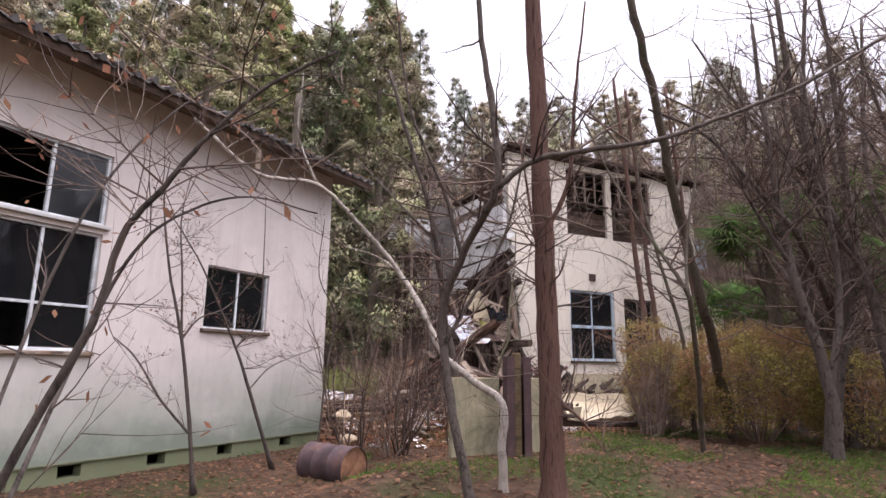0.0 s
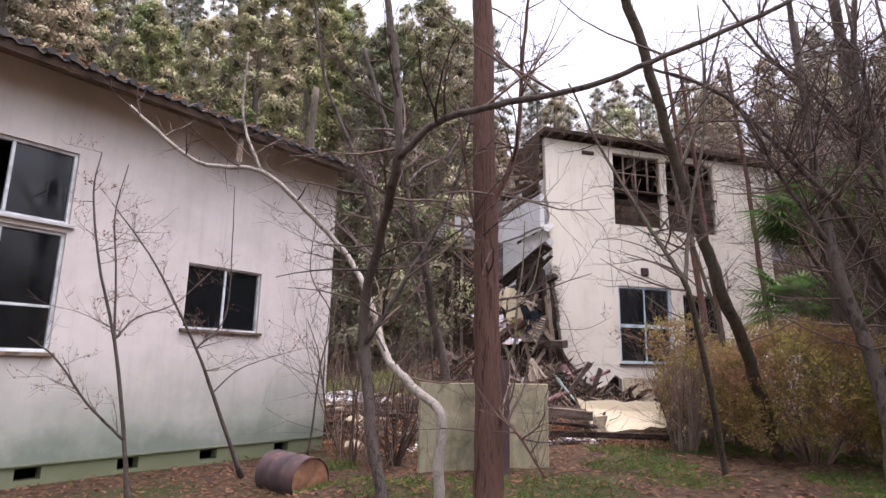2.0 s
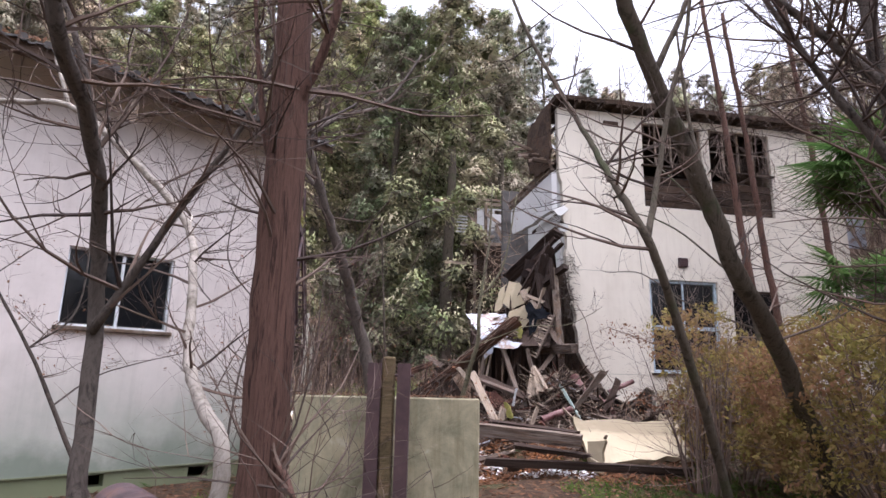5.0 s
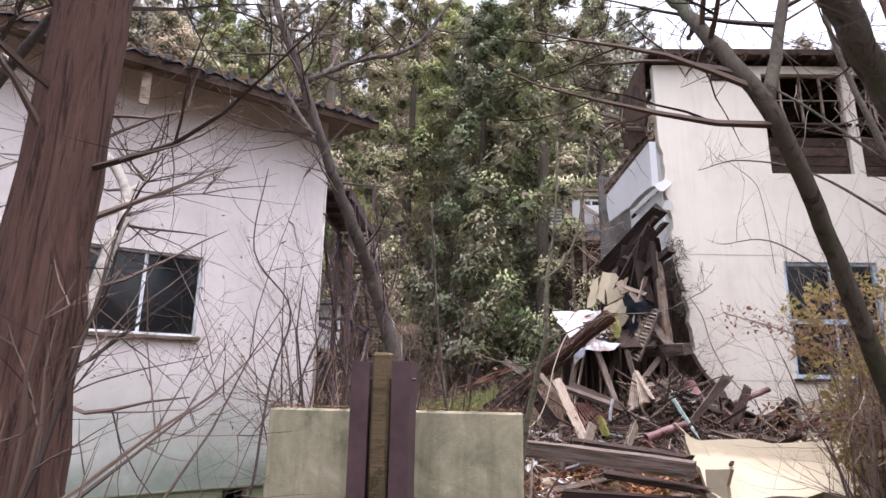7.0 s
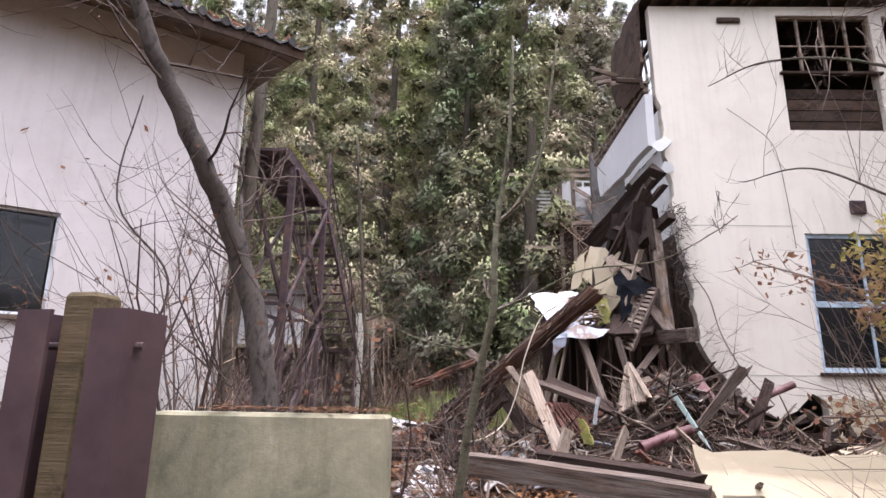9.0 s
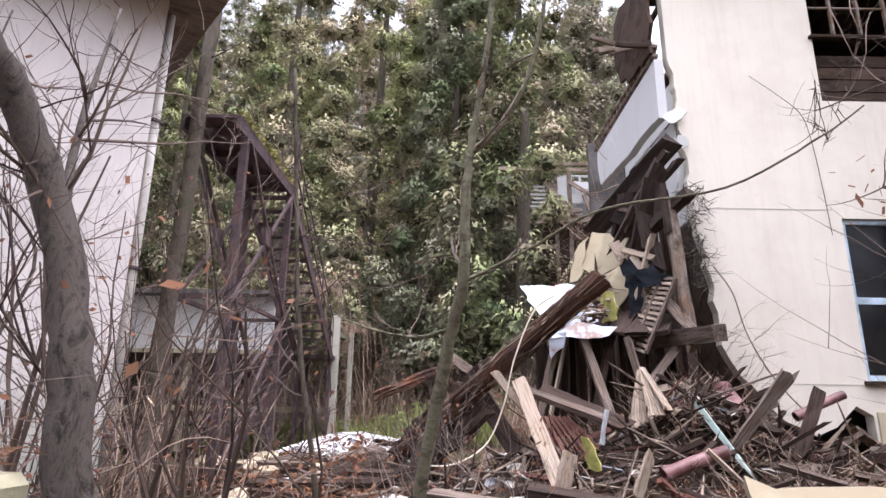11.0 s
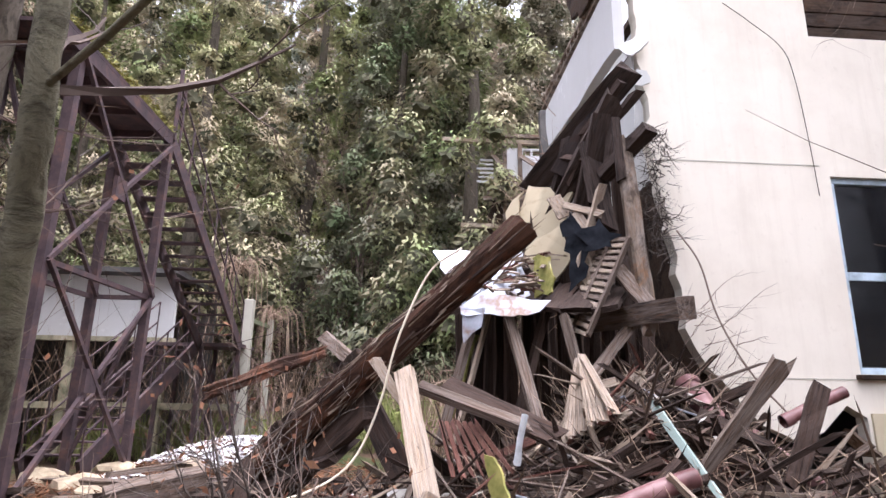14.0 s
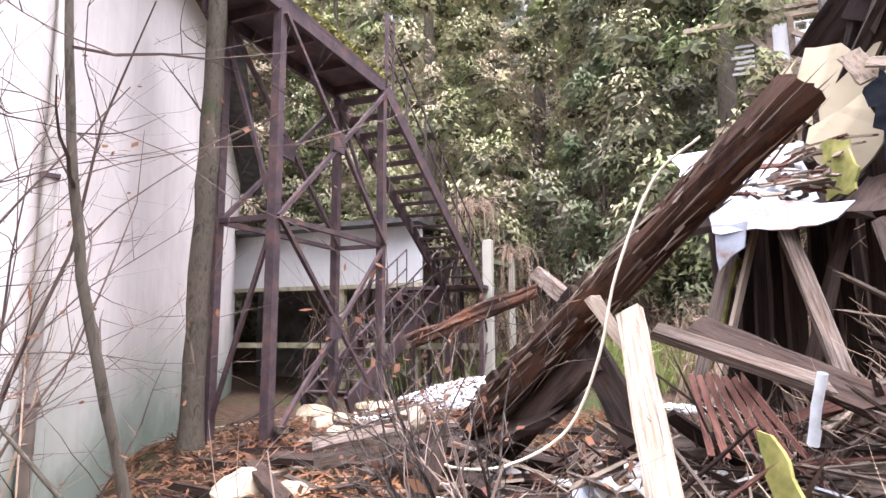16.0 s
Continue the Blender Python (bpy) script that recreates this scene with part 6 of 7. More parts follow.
# stones and lumps of concrete
def stone(x, y, s, seed, label="pale buff lump of broken masonry", mat=M_STONE, name="stone"):
    bm = bmesh.new()
    bmesh.ops.create_icosphere(bm, subdivisions=2, radius=s)
    for v in bm.verts:
        v.co *= 1 + 0.45 * noise.noise(v.co * (1.6 / s) * 0.6 + Vector((seed * 3.1, 0, 0)))
        v.co.z *= 0.6
        v.co.x *= 1.3
    ob = part(name, bm, mat)
    ob.matrix_world = pose(x, y, gz(x, y) + s * 0.32, 0, 0, seed * 57)
    tagged(ob, label, "stone", "masonry lumps")


for i, (x, y, s) in enumerate(((-5.3, 14.75, 0.24), (-3.75, 14.25, 0.22), (-4.4, 14.4, 0.18), (-3.3, 14.0, 0.15), (-2.4, 13.9, 0.14), (-2.0, 13.5, 0.17), (-2.9, 14.6, 0.2), (-4.8, 15.4, 0.2), (-0.3, 12.5, 0.1), (0.9, 12.4, 0.12), (-1.7, 12.8, 0.14), (-1.83, 11.36, 0.2), (-2.3, 12.6, 0.22), (3.9, 14.6, 0.2), (4.2, 15.2, 0.25))):
    stone(x, y, s, i)

# long timbers in front of the slab
plank((1.05, 11.1, 0.95), (3.0, 10.95, 0.86), 0.16, 0.17, "w", 4, 0, "long_timber", "long squared timber lying in front of the heap")
plank((1.5, 11.55, 0.98), (2.85, 11.65, 0.86), 0.15, 0.14, "d", 8, 1, "long_timber", "long dark timber lying in front of the heap")
plank((1.7, 10.6, 0.55), (4.4, 11.5, 0.48), 0.14, 0.1, "d", 3, 0, "long_timber", "long dark timber on the ground under the slab")
plank((2.0, 11.2, 0.72), (3.1, 11.0, 0.66), 0.2, 0.05, "d", 6, 2, "long_timber", "split dark board under the slab")
plank((2.1, 12.0, 0.95), (2.16, 12.25, 1.22), 0.09, 0.02, "p", 80, 1)
plank((1.55, 12.05, 0.9), (1.6, 12.2, 1.2), 0.13, 0.03, "p", 80, 0)
ra = random.Random(88)
for k in range(46):
    x, y = ra.uniform(-5.5, 3.2), ra.uniform(11.2, 17.5)
    if x < -3 and y < 12.5:
        continue
    a = ra.uniform(0, 6.28)
    d = Vector((math.cos(a), math.sin(a), ra.uniform(-0.02, 0.2)))
    z = gz(x, y) + 0.04
    plank((x, y, z), Vector((x, y, z)) + d * ra.uniform(0.4, 1.6), ra.uniform(0.06, 0.16), ra.uniform(0.02, 0.07), ra.choice("wddp"), ra.uniform(-15, 15), ra.randrange(8))
for k in range(18):
    x, y = ra.uniform(-4.5, -1.6), ra.uniform(12.2, 15)
    a = ra.gauss(0.6, 0.5)
    z = gz(x, y) + 0.05 + 0.03 * (k % 4)
    plank((x, y, z), (x + 1.6 * math.cos(a), y + 1.6 * math.sin(a), z + ra.uniform(-0.02, 0.1)), 0.12, 0.06, ra.choice("wdd"), ra.uniform(-20, 20), ra.randrange(8))
# fallen yellow wall slab
slab("wall_slab", "fallen slab of yellow rendered wall with a ragged lower edge", "wall fragment", [(2.67, 12.3, 1.02), (4.75, 12.8, 0.97), (4.65, 12.3, 0.42), (3.15, 11.5, 0.42)], 0.09, M_YELLOW, 15, 0.2, 0.05)
slab("wall_slab", "upright stub of yellow wall at the slab's end", "wall fragment", [(3.05, 11.7, 0.78), (3.3, 11.62, 0.8), (3.3, 11.55, 0.36), (3.08, 11.6, 0.36)], 0.08, M_YELLOW, 16, 0.12, 0.03)
pl_ = part("concrete_block", boxmesh(-0.5, 0.6, -0.2, 0.2, 0.0, 0.75, 0.05), M_CONC)
pl_.matrix_world = RP @ pose(3.9, -0.5, 0.55, 0, 0, 4)
tagged(pl_, "broken brown concrete block below the window", "block")

# ---- concrete slabs with the post between them ----
GA = math.degrees(math.atan2(0.69, 1.69))
GP = pose(0.65, 7.35, 0, 0, 0, GA)
for x0, x1 in ((0.0, 0.80), (0.93, 1.83)):
    ob = part("concrete_slab", boxmesh(x0, x1, 0.0, 0.12, 0.1, 1.48, 0.012), M_CONC)
    ob.matrix_world = GP
    tagged(ob, "upright mossy grey concrete wall slab", "wall slab", "slabs beside the post")
PP = pose(1.655, 7.37, 0, 0, 0, 20)
M_POSTW = wood("mossy_post_wood", (0.06, 0.042, 0.02), (0.22, 0.165, 0.1), (0.14, 0.12, 0.055), 0.6)
sp = thing("sign_post", "mossy wooden post clamped between brown steel channels", "post", at=PP)
part("timber_post", boxmesh(-0.07, 0.05, -0.06, 0.07, 0.0, 1.86, 0.015), M_POSTW, sp, "mossy pale wooden core")
for s in (-1, 1):
    c = [(0.075, -0.1), (0.195, -0.1), (0.195, 0.09), (0.075, 0.09), (0.075, 0.076), (0.181, 0.076), (0.181, -0.086), (0.075, -0.086)]
    ch = part("steel_channel", plate([(s * x, y) for x, y in c], [], 1.8), M_IRON, sp)
    ch.matrix_local = pose(0, 0, 0, 90)
bm = bmesh.new()
tube(bm, [(-0.21, -0.03, 1.69), (0.22, -0.03, 1.69)], [0.012, 0.012], 8)
part("bolt", bm, M_RUST, sp)
rg = random.Random(14)
items = []
for k in range(420):
    x = rg.choice((rg.uniform(0.0, 0.8), rg.uniform(1.1, 1.83)))
    items.append((GP @ Vector((x, rg.uniform(0.0, 0.12), 1.49 + rg.uniform(0, 0.015))), rand_dir(rg, -0.2, 0.3), rand_dir(rg, -0.3, 0.3), rg.uniform(0.02, 0.07), rg.uniform(0.01, 0.03)))
tagged(part("slab_litter", blades("slab_litter", None, items, rg), M_LITTER), "needles and moss on top of the slabs", "leaves", kind="stuff")

# ---- rusty drum ----
M_LID = material("orange_rust", (0.22, 0.11, 0.06), 0.85)
set_colour(M_LID, ramp(M_LID, noise_at(M_LID, mapped(M_LID), 6, 8, 0.7), [(0.3, (0.09, 0.045, 0.03)), (0.55, (0.24, 0.12, 0.065)), (0.75, (0.36, 0.22, 0.13))]))
DP = axis_pose((-0.74, 7.04, 0.17), (-1.52, 7.46, 0.18))
drum = thing("oil_drum", "rusty steel drum lying on its side with a stained lid", "drum", at=DP)
bm = bmesh.new()
prof = [(0.0, 0.285), (0.02, 0.295), (0.035, 0.285), (0.28, 0.283), (0.295, 0.297), (0.31, 0.283), (0.58, 0.283), (0.595, 0.297), (0.61, 0.283), (0.85, 0.285), (0.865, 0.295), (0.88, 0.285)]
tube(bm, [(x, 0, 0) for x, r in prof], [r * 1.05 for x, r in prof], 32, cap=False)
part("shell", bm, M_RUST, drum, smooth=True)
for x, nm in ((0.02, "lid"), (0.86, "base")):
    bm = bmesh.new()
    tube(bm, [(x, 0, 0), (x + 0.005, 0, 0)], [0.297, 0.297], 32)
    part(nm, bm, M_LID, drum, "orange-brown rusted drum end")
bm = bmesh.new()
tube(bm, [(0.0, 0.08, -0.15), (0.02, 0.08, -0.15)], [0.035, 0.035], 12)
part("bung", bm, M_IRON, drum)

# ---- steel escape stair ----
SA = math.degrees(math.atan2(0.875, -0.485))
ST = pose(-4.89, 15.65, 0, 0, 0, SA)          # x runs away down the upper flight, y to its left
stair = thing("escape_stair", "rusty steel outdoor staircase with a platform and two open flights", "staircase", at=ST)
WD = 0.88
part("platform", boxmesh(-2.95, 0.0, 0.0, WD, 5.55, 5.6), M_RUST, stair)
for y in (0.0, WD - 0.06):
    part("platform_beam", boxmesh(-2.95, -0.004, y, y + 0.06, 5.38, 5.546), M_RUST, stair)
for k in range(4):
    part("joist", boxmesh(-2.6 + k * 0.8, -2.54 + k * 0.8, 0.065, WD - 0.065, 5.42, 5.546), M_IRON, stair)


def strut(p, q, wd, th, name, mat=M_RUST, roll=0):
    p, q = Vector(p), Vector(q)
    ob = part(name, boxmesh(0, (q - p).length, -wd / 2, wd / 2, -th / 2, th / 2), mat, stair)
    ob.matrix_local = axis_pose(p, q, roll)
    return ob


RUN, N1 = 4.77, 15
for y in (0.0, WD):
    strut((0.0, y, 5.45), (RUN, y, 2.62), 0.05, 0.24, "stringer")
for k in range(N1):
    x, z = (k + 0.5) * RUN / N1, 5.6 - (k + 1) * (5.6 - 2.7) / (N1 + 1)
    part("tread", boxmesh(x - 0.12, x + 0.12, 0.03, WD - 0.03, z - 0.02, z), M_RUST, stair)
part("landing", boxmesh(RUN, RUN + 1.2, 0.0, WD * 2 + 0.1, 2.62, 2.7), M_RUST, stair)
N2, RUN2 = 12, 4.1
Y2 = WD + 0.12
for y in (Y2, Y2 + WD):
    strut((RUN, y, 2.58), (RUN - RUN2, y, 0.45), 0.06, 0.32, "stringer")
for k in range(N2):
    x, z = RUN - (k + 0.5) * RUN2 / N2, 2.7 - (k + 1) * 2.2 / (N2 + 1)
    part("tread", boxmesh(x - 0.12, x + 0.12, Y2 + 0.03, Y2 + WD - 0.03, z - 0.02, z), M_RUST, stair)
POSTS = [(-2.6, 0.03), (-2.6, WD - 0.05), (-0.06, 0.03), (-0.06, WD - 0.05)]
for x, y in POSTS:
    part("post", boxmesh(x - 0.055, x + 0.055, y - 0.055, y + 0.055, 0.2, 5.4), M_RUST, stair)
for x in (RUN + 0.1, RUN + 1.1):
    for y in (0.06, WD, WD * 2):
        part("post", boxmesh(x - 0.04, x + 0.04, y - 0.04, y + 0.04, 0.2, 2.62), M_RUST, stair)
for y in (0.03, WD - 0.05):
    for z0, z1 in ((0.5, 2.95), (2.95, 5.35)):
        if y > 0.1 and z0 < 1:
            continue
        strut((-2.6, y - 0.06, z0), (-0.06, y - 0.06, z1), 0.05, 0.05, "brace")
        strut((-2.6, y - 0.08, z1), (-0.06, y - 0.08, z0), 0.05, 0.05, "brace")
        part("gusset_plate", boxmesh(-1.56, -1.3, y - 0.1, y - 0.05, (z0 + z1) / 2 - 0.14, (z0 + z1) / 2 + 0.14), M_RUST, stair)
    strut((-2.6, y, 2.95), (-0.06, y, 2.95), 0.06, 0.06, "tie_bar")
for x in (-2.6, -0.06):
    strut((x, 0.03, 2.95), (x, WD - 0.05, 2.95), 0.06, 0.06, "tie_bar")
    strut((x, 0.03, 3.0), (x, WD - 0.05, 5.3), 0.045, 0.045, "brace")
    strut((x, 0.03, 2.9), (x, WD - 0.05, 0.6), 0.045, 0.045, "brace")
for x0, x1 in ((RUN + 0.1, RUN + 1.1),):
    for y in (0.06, WD):
        strut((x0, y, 0.5), (x1, y, 2.5), 0.04, 0.04, "brace")
        strut((x0, y, 2.5), (x1, y, 0.5), 0.04, 0.04, "brace")
strut((RUN + 0.1, 0.06, 0.6), (RUN + 0.1, WD, 2.5), 0.04, 0.04, "brace")
strut((RUN + 0.1, 0.06, 2.5), (RUN + 0.1, WD, 0.6), 0.04, 0.04, "brace")
# railings
for y in (0.0,):
    for h in (0.45, 0.9):
        strut((0.0, y, 5.6 + h), (RUN, y, 2.72 + h), 0.025, 0.025, "rail")
    for k in range(7):
        x = RUN * k / 6
        z = 5.6 - 2.88 * k / 6
        strut((x, y, z - 0.1), (x, y, z + 0.92), 0.025, 0.025, "baluster")
    strut((0.02, y, 5.5), (0.02, y, 6.75), 0.05, 0.05, "rail_post")
    strut((0.25, y, 5.4), (0.25, y, 6.7), 0.03, 0.03, "rail_post")
    for k in range(4):
        strut((0.02, y, 5.9 + k * 0.22), (0.25, y, 5.85 + k * 0.22), 0.02, 0.02, "rail")
for h in (0.45, 0.9):
    strut((RUN, Y2 + WD, 2.7 + h), (RUN - RUN2, Y2 + WD, 0.5 + h), 0.025, 0.025, "rail")
    strut((RUN, Y2, 2.7 + h), (RUN - RUN2, Y2, 0.5 + h), 0.025, 0.025, "rail")
for k in range(9):
    x, z = RUN - RUN2 * k / 8, 2.7 - 2.2 * k / 8
    for y in (Y2, Y2 + WD):
        strut((x, y, z - 0.05), (x, y, z + 0.9), 0.022, 0.022, "baluster")
# moss along the platform's edge
items = []
for k in range(900):
    x = rg.uniform(-2.9, 0.02)
    items.append((Vector((x, rg.gauss(0.03, 0.05), 5.62 + rg.uniform(0, 0.06))), rand_dir(rg, -0.6, 0.9), rand_dir(rg), rg.uniform(0.03, 0.12), rg.uniform(0.015, 0.04)))
part("moss_edge", blades("moss_edge", None, items, rg), M_MOSSP, stair, "yellow-green moss and straw on the platform edge")

# ---- low white annex behind the stair ----
AN = pose(-7.54, 20.35, 0, 0, 0, math.degrees(math.atan2(0.498, 0.867)))
an = thing("annex", "low white rendered annex raised on concrete posts", "building", at=AN)
part("wall", plate(rect(-9.0, -1.75, 2.85, 4.3), [], 0.14), M_WHITE, an)
part("sill_band", boxmesh(-9.0, -1.7, -0.06, 0.2, 2.74, 2.846), M_CONC, an)
part("eave", boxmesh(-9.2, -1.6, -0.5, 3.4, 4.304, 4.42), M_TILE, an)
part("lower_beam", boxmesh(-9.0, -0.2, -0.05, 0.15, 1.22, 1.36), M_CONC, an)
# dark backing: shade beneath the annex given as colour
part("back_wall", boxmesh(-9.0, -1.75, 3.0, 3.14, 0.2, 4.3), M_ROOM_SHADE, an)
for x in (-8.6, -6.3, -4.0, -1.9):
    part("post", boxmesh(x - 0.09, x + 0.09, 0.0, 0.18, 0.2, 2.738), M_CONC, an)
for (x, y, z, wd) in ((-7.54, 20.35, 3.8, 0.11), (-8.01, 21.63, 3.5, 0.07)):
    ob = part("white_post", boxmesh(-wd, wd, -wd, wd, 0.2, z, 0.015), M_FOUND)
    ob.matrix_world = pose(x, y, 0, 0, 0, 30)
    tagged(ob, "weathered white concrete post beside the stair", "post", "white posts")
ob = part("cross_bar", boxmesh(-0.1, 1.5, -0.04, 0.04, -0.05, 0.05), M_FOUND)
ob.matrix_world = axis_pose((-7.54, 20.48, 3.3), (-8.01, 21.56, 3.3))
tagged(ob, "weathered white bar between two posts", "bar")

# dark debris on the ruin's roof and twigs across its windows
bm = bmesh.new()
for k in range(150):
    p = RP @ Vector((rh.uniform(-0.3, 8.8), rh.uniform(-0.7, 1.2), 9.0))
    twig(bm, p, rand_dir(rh, -0.1, 0.6), rh.uniform(0.5, 1.6), 0.012, 1, rh, wild=0.5, kids=4, sides=3)
tagged(part("roof_twigs", bm, M_TWIG), "dead twigs and vines piled on the ruined roof", "vine", kind="stuff")
bm = bmesh.new()
for k in range(26):
    p = RP @ Vector((rh.choice((rh.uniform(2.4, 6.3), rh.uniform(4.5, 8.3))), -0.1, rh.uniform(7.6, 8.8)))
    twig(bm, p, Vector((rh.uniform(-.4, .4), -0.15, -1)), rh.uniform(0.8, 2.2), 0.012, 2, rh, up=-0.15, wild=0.4, kids=3, sides=3)
tagged(part("hanging_vines", bm, M_TWIG), "dead vines hanging over the upper windows", "vine", kind="stuff")
gs = part("lean_to_roof", boxmesh(8.62, 10.4, 0.2, 3.0, 4.1, 4.2), M_ZINC)
gs.matrix_world = RP
tagged(gs, "grey lean-to roof beside the ruin", "roof", kind="structure")
gs = part("lean_to_wall", boxmesh(8.7, 10.3, 0.4, 0.55, 0.2, 4.09), M_PLASTER_R)
gs.matrix_world = RP
tagged(gs, "pale lean-to wall beside the ruin", "wall", kind="structure")

# added black backing for the shade in the hollow, and a sagging deck over it
rk = random.Random(99)
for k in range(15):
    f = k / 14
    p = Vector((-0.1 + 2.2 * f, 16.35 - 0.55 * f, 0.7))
    plank(p, p + Vector((rk.uniform(-.15, .15), rk.uniform(-.1, .15), 2.2 + rk.uniform(-.2, .5))), 0.2, 0.04, "d", rk.uniform(50, 80), k % 4, "wall_board", "added dark upright board giving the black shade of the hollow", "rotten wall boards")
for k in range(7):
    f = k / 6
    plank((0.3 + 1.5 * f, 15.05, 2.42 - 0.05 * f), (0.15 + 1.75 * f, 16.3, 2.95), 0.24, 0.05, "d", rk.uniform(-12, 12), k % 3, "deck_board", "added dark sagging board that keeps the hollow in shade", "sagging deck boards")
# short fragments over the rubble floor
for k in range(170):
    x, y = rk.uniform(-2.8, 3.3), rk.uniform(11.4, 14.3)
    d = rand_dir(rk, -0.1, 0.35)
    z = heap_top(x, y) + 0.03
    plank((x, y, z), Vector((x, y, z)) + d * rk.uniform(0.1, 0.5), rk.uniform(0.015, 0.09), rk.uniform(0.01, 0.04), rk.choice("wddpr"), rk.uniform(0, 90), rk.randrange(8), "wood_fragment", "short broken wood fragment on the rubble floor", "wood fragments")

# shallow render joints across the facade
for z, u0, u1 in ((4.40, 0.34, 2.3), (4.40, 4.5, 8.5), (1.86, 1.0, 2.35)):
    ob = part("render_joint", boxmesh(u0, u1, -0.004, 0.0, z - 0.007, z + 0.007), M_FOUND)
    ob.matrix_world = RP
    tagged(ob, "thin dark render joint on the facade", "trim", kind="structure")

# sharp shards bristling from the heap
verts, faces = [], []
for k in range(1500):
    x, y = rk.gauss(1.7, 1.25), rk.gauss(14.5, 1.0)
    q = RP.inverted() @ Vector((x, y, 0))
    if q.y > -0.15 or y < 11.6:
        continue
    d = (rand_dir(rk, -0.05, 0.8) + Vector((0.15, 0.2, 0.1))).normalized()
    ln = rk.uniform(0.12, 0.55)
    c = Vector((x, y, heap_top(x, y) + rk.uniform(-0.06, 0.12)))
    u = d.cross(rand_dir(rk)).normalized()
    v = d.cross(u)
    r = rk.uniform(0.006, 0.022)
    n = len(verts)
    verts += [tuple(c + u * r), tuple(c - u * r * 0.5 + v * r * 0.4), tuple(c - u * r * 0.5 - v * r * 0.4), tuple(c + d * ln)]
    faces += [(n, n + 1, n + 3), (n + 1, n + 2, n + 3), (n + 2, n, n + 3)]
me = bpy.data.meshes.new("shards")
me.from_pydata(verts, [], faces)
M_SHARD = material("split_wood", (0.1, 0.07, 0.05), 0.9)
set_colour(M_SHARD, ramp(M_SHARD, rnd_island(M_SHARD), [(0.0, (0.03, 0.02, 0.016)), (0.5, (0.11, 0.075, 0.055)), (0.85, (0.22, 0.165, 0.12)), (1.0, (0.42, 0.36, 0.29))]))
tagged(part("wood_shards", me, M_SHARD), "sharp splinters of dark and pale wood bristling from the heap", "rubble", kind="stuff")
# slivers peeling off the big beam
verts, faces = [], []
for k in range(260):
    a = rk.uniform(0, 6.28)
    x = rk.uniform(0.1, 3.1)
    c = Vector((x, 0.112 * math.cos(a), 0.112 * math.sin(a)))
    o = Vector((0, math.cos(a), math.sin(a)))
    d = (Vector((rk.choice((-1, 1)), 0, 0)) + o * rk.uniform(0.02, 0.16)).normalized()
    s_ = d.cross(o) * rk.uniform(0.006, 0.02)
    n = len(verts)
    verts += [tuple(c + s_), tuple(c - s_), tuple(c + d * rk.uniform(0.1, 0.45) + o * 0.01), tuple(c + o * 0.012)]
    faces += [(n, n + 1, n + 2), (n, n + 2, n + 3), (n + 1, n + 3, n + 2)]
me = bpy.data.meshes.new("slivers")
me.from_pydata(verts, [], faces)
ob = part("sliver_layer", me, M_SHARD, beam)
ob["kind"] = "stuff"
# loose wire on the facade
wr = thing("loose_wire", "thin dark wire hanging loose on the facade", "cable")
bm = bmesh.new()
tube(bm, smooth_path([RP @ Vector(p) for p in ((1.3, -0.03, 6.6), (1.65, -0.05, 6.3), (2.0, -0.06, 5.95), (2.12, -0.05, 5.5), (2.18, -0.05, 4.7), (2.22, -0.04, 4.0))], 6), [0.005] * 31, 5)
part("wire", bm, M_WOOD_D, wr)
wr = thing("loose_wire", "thin creeper stem hanging down the torn wall", "cable")
bm = bmesh.new()
tube(bm, smooth_path([RP @ Vector(p) for p in ((0.42, -0.05, 3.5), (0.6, -0.15, 3.1), (0.72, -0.2, 2.5), (1.0, -0.25, 1.9), (1.4, -0.3, 1.4))], 6), [0.01] * 25, 5)
part("wire", bm, M_TWIG, wr)

ob = part("blue_panel", boxmesh(8.64, 9.25, 0.1, 0.14, 5.5, 6.7, 0.01), M_ZINC)
ob.matrix_world = RP
tagged(ob, "pale blue metal panel at the end of the facade", "panel", kind="structure")

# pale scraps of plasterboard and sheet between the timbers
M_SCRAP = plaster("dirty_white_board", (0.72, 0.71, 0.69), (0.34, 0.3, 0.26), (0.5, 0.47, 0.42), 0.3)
rq = random.Random(123)
for k in range(64):
    x, y = (rq.uniform(-0.9, 1.7), rq.uniform(12.0, 14.2)) if k % 3 else (rq.gauss(1.8, 0.7), rq.gauss(14.9, 0.5))
    q = RP.inverted() @ Vector((x, y, 0))
    if q.y > -0.25:
        continue
    s_ = rq.uniform(0.05, 0.17)
    bm = plate(jag([(-s_, -s_ * 0.5), (s_ * 0.7, -s_ * 0.7), (s_, s_ * 0.5), (-s_ * 0.4, s_ * 0.7), (-s_, -s_ * 0.5)], 0.08, 0.015, 300 + k)[:-1], [], 0.012)
    ob = part("board_scrap", bm, M_SCRAP if k % 4 else M_ZINC)
    ob.matrix_world = pose(x, y, heap_top(x, y) + 0.05, rq.uniform(45, 110), rq.uniform(-30, 30), rq.uniform(0, 360))
    tagged(ob, "dirty white scrap of wall board among broken timber", "board scrap", "wall board scraps")
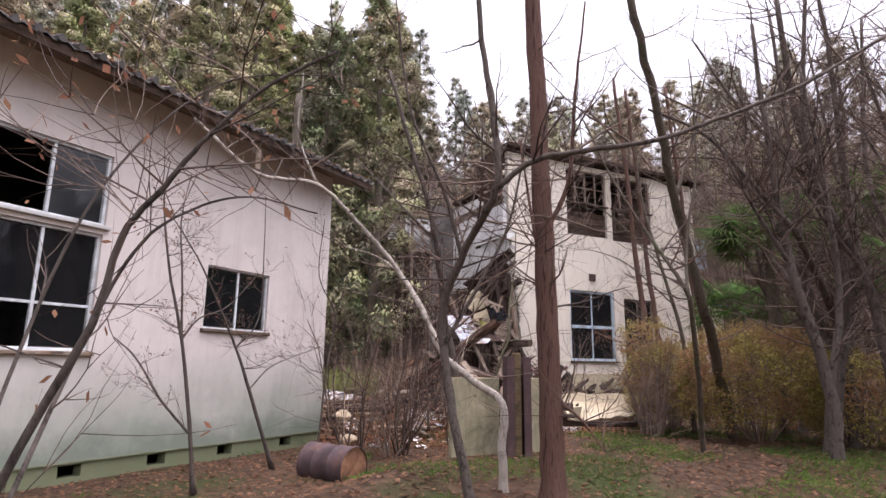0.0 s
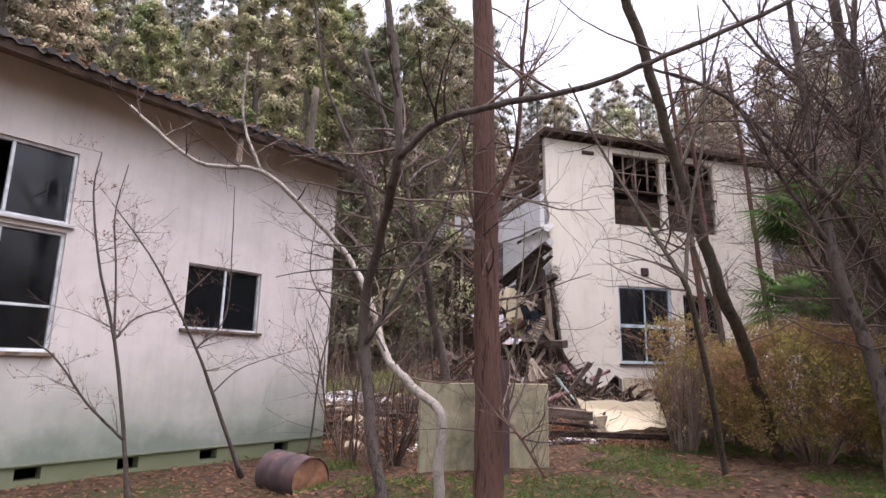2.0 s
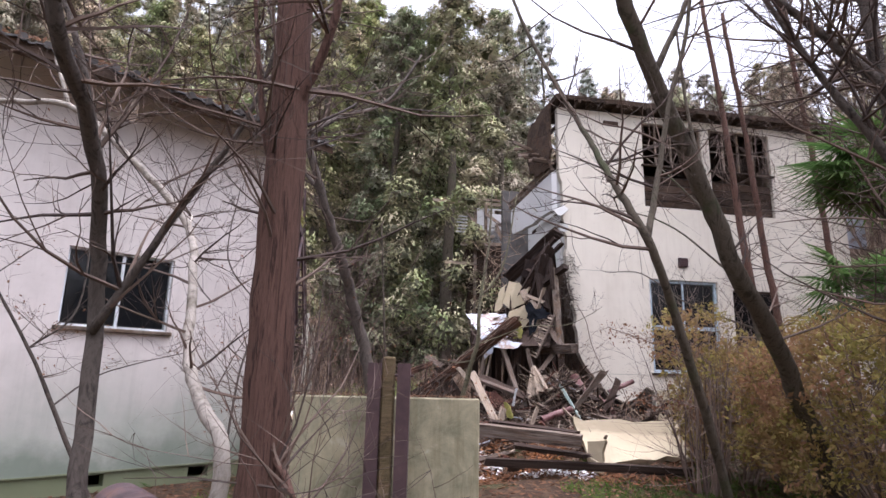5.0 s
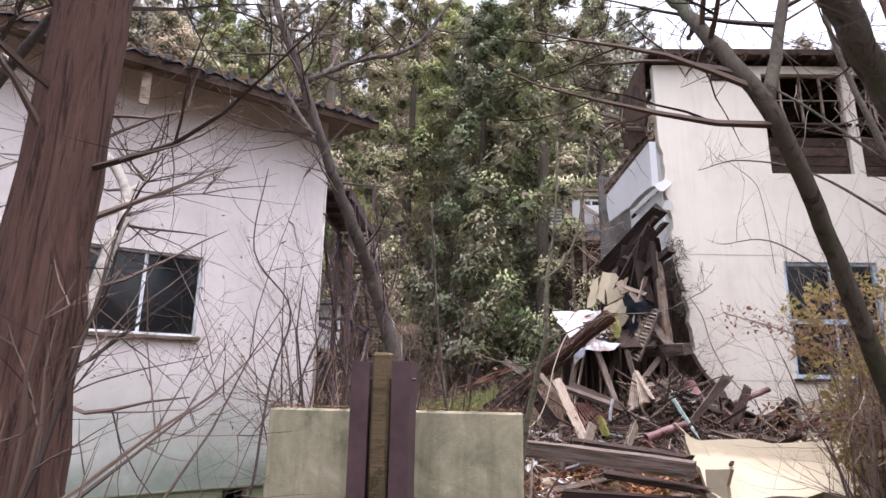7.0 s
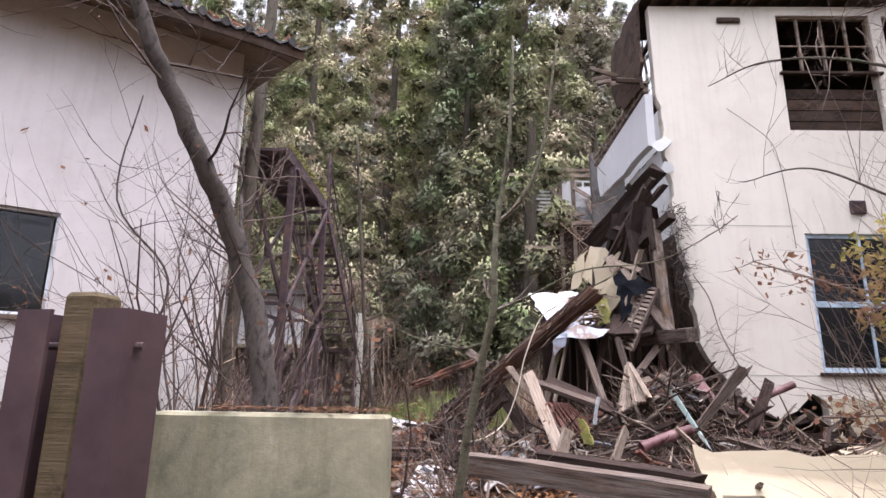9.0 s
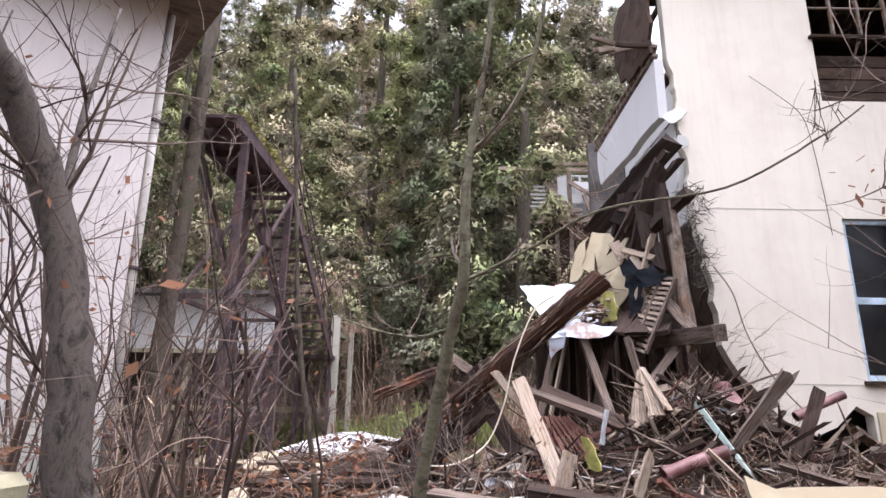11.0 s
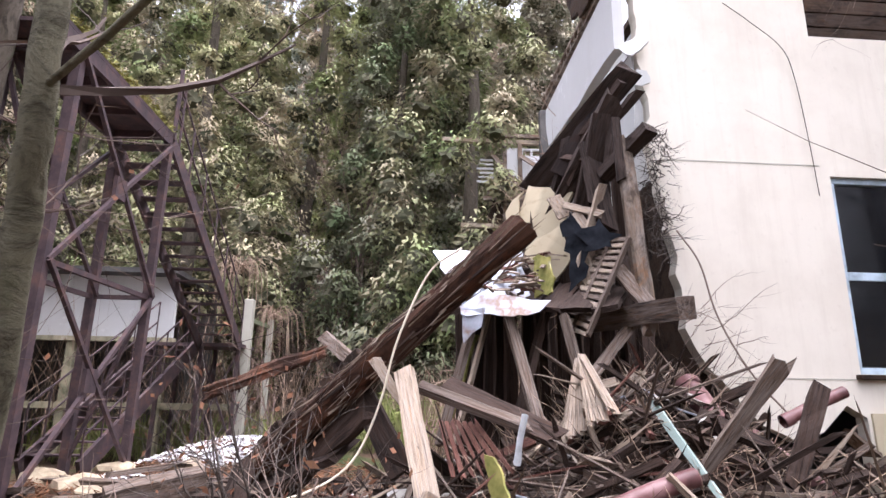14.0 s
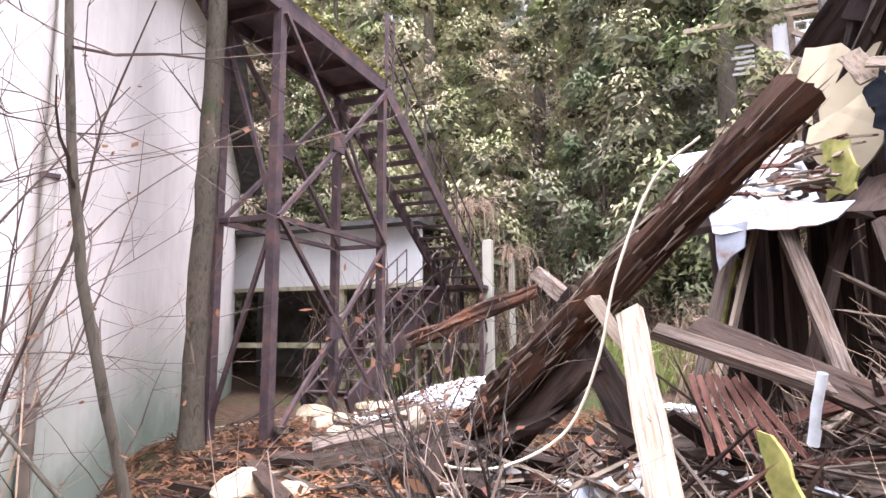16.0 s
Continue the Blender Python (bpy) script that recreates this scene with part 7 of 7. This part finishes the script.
# thin split battens thrown over the heap
for k in range(120):
    x, y = rq.gauss(1.7, 1.0), rq.gauss(14.5, 0.8)
    d = rand_dir(rq, -0.1, 0.75)
    c = Vector((x, y, heap_top(x, y) + rq.uniform(0.0, 0.16)))
    e0 = RP.inverted() @ (c + d * 0.8)
    if e0.y > -0.1 or y < 12.2 or (0.3 < x < 1.5 and 14.4 < y < 15.7):
        continue
    plank(c - d * 0.2, c + d * rq.uniform(0.3, 0.9), rq.uniform(0.012, 0.035), rq.uniform(0.008, 0.02), rq.choice("wwdpr"), rq.uniform(0, 90), 2 + rq.randrange(2) + 4 * rq.randrange(2), "split_batten", "thin split batten sticking out of the heap", "split battens")
# black vines matted on the torn edge of the wall
bm = bmesh.new()
for k in range(150):
    p = RP @ Vector((rq.uniform(0.05, 0.32), rq.uniform(-0.3, -0.05), rq.uniform(3.1, 4.7)))
    twig(bm, p, rand_dir(rq, -1.0, 0.5), rq.uniform(0.12, 0.38), 0.008, 1, rq, up=-0.1, wild=0.8, kids=2, sides=3)
tagged(part("matted_vines", bm, M_BARK_D), "black dead vines matted on the torn wall edge", "vine", kind="stuff")
# orange crumbs of rotten timber on the floor of the ruin
scatter("rotten_crumbs", "orange-brown crumbs of rotten timber on the rubble", M_CRUMB, 9000, (-2.6, 2.6, 11.3, 14.6), 306, 0.07, 0.035, 0.5, lambda x, y, r: noise.noise((x * 1.1, y * 1.1, 12)) > 0.0, "rubble", 0.09)

# broken plinth rubble below the windows
for k in range(26):
    p = RP @ Vector((rk.uniform(1.2, 3.4), rk.uniform(-0.75, -0.2), rk.uniform(0.75, 1.15)))
    d = rand_dir(rk, 0.0, 0.8)
    plank(p, p + d * rk.uniform(0.25, 0.6), rk.uniform(0.04, 0.16), rk.uniform(0.02, 0.08), rk.choice("wddd"), rk.uniform(0, 90), rk.randrange(8))
for k in range(7):
    p = RP @ Vector((rk.uniform(1.3, 3.6), rk.uniform(-0.6, -0.15), 0))
    stone(p.x, p.y, rk.uniform(0.15, 0.3), 30 + k, "dark lump of broken plinth masonry", M_CONC, "masonry_lump")


def hanging_branch(p, q, seed, label):
    rnd = random.Random(seed)
    t = thing("overhanging_branch", label, "branch")
    bm = bmesh.new()
    leaf = []
    pts = smooth_path([p, Vector(p).lerp(Vector(q), 0.5) + Vector((0, 0, 0.12)), q], 6)
    tube(bm, pts, [0.014 - 0.0008 * i for i in range(len(pts))], 5)
    for k in range(26):
        j = rnd.randrange(3, len(pts))
        twig(bm, pts[j], rand_dir(rnd, -0.7, 0.4), rnd.uniform(0.1, 0.4), 0.004, 0, rnd, sides=3)
        for m in range(7):
            leaf.append((pts[j] + rand_dir(rnd) * rnd.uniform(0.03, 0.2), rand_dir(rnd), rand_dir(rnd), rnd.uniform(0.03, 0.07), rnd.uniform(0.02, 0.04)))
    part("branch", bm, M_TWIG, t)
    ob = part("dry_foliage", blades("dry_foliage", None, leaf, rnd), M_DRYLEAF, t, "curled brown leaves")
    ob["kind"] = "stuff"


hanging_branch((4.7, 11.3, 1.7), (3.45, 10.5, 2.4), 1, "arching branch with curled brown leaves over the rubble")
hanging_branch((4.9, 10.9, 1.2), (3.7, 10.2, 1.45), 2, "low branch with curled brown leaves beside the slab")
hanging_branch((0.3, 9.9, 0.6), (0.9, 10.6, 1.3), 3, "low dead branch with curled brown leaves")
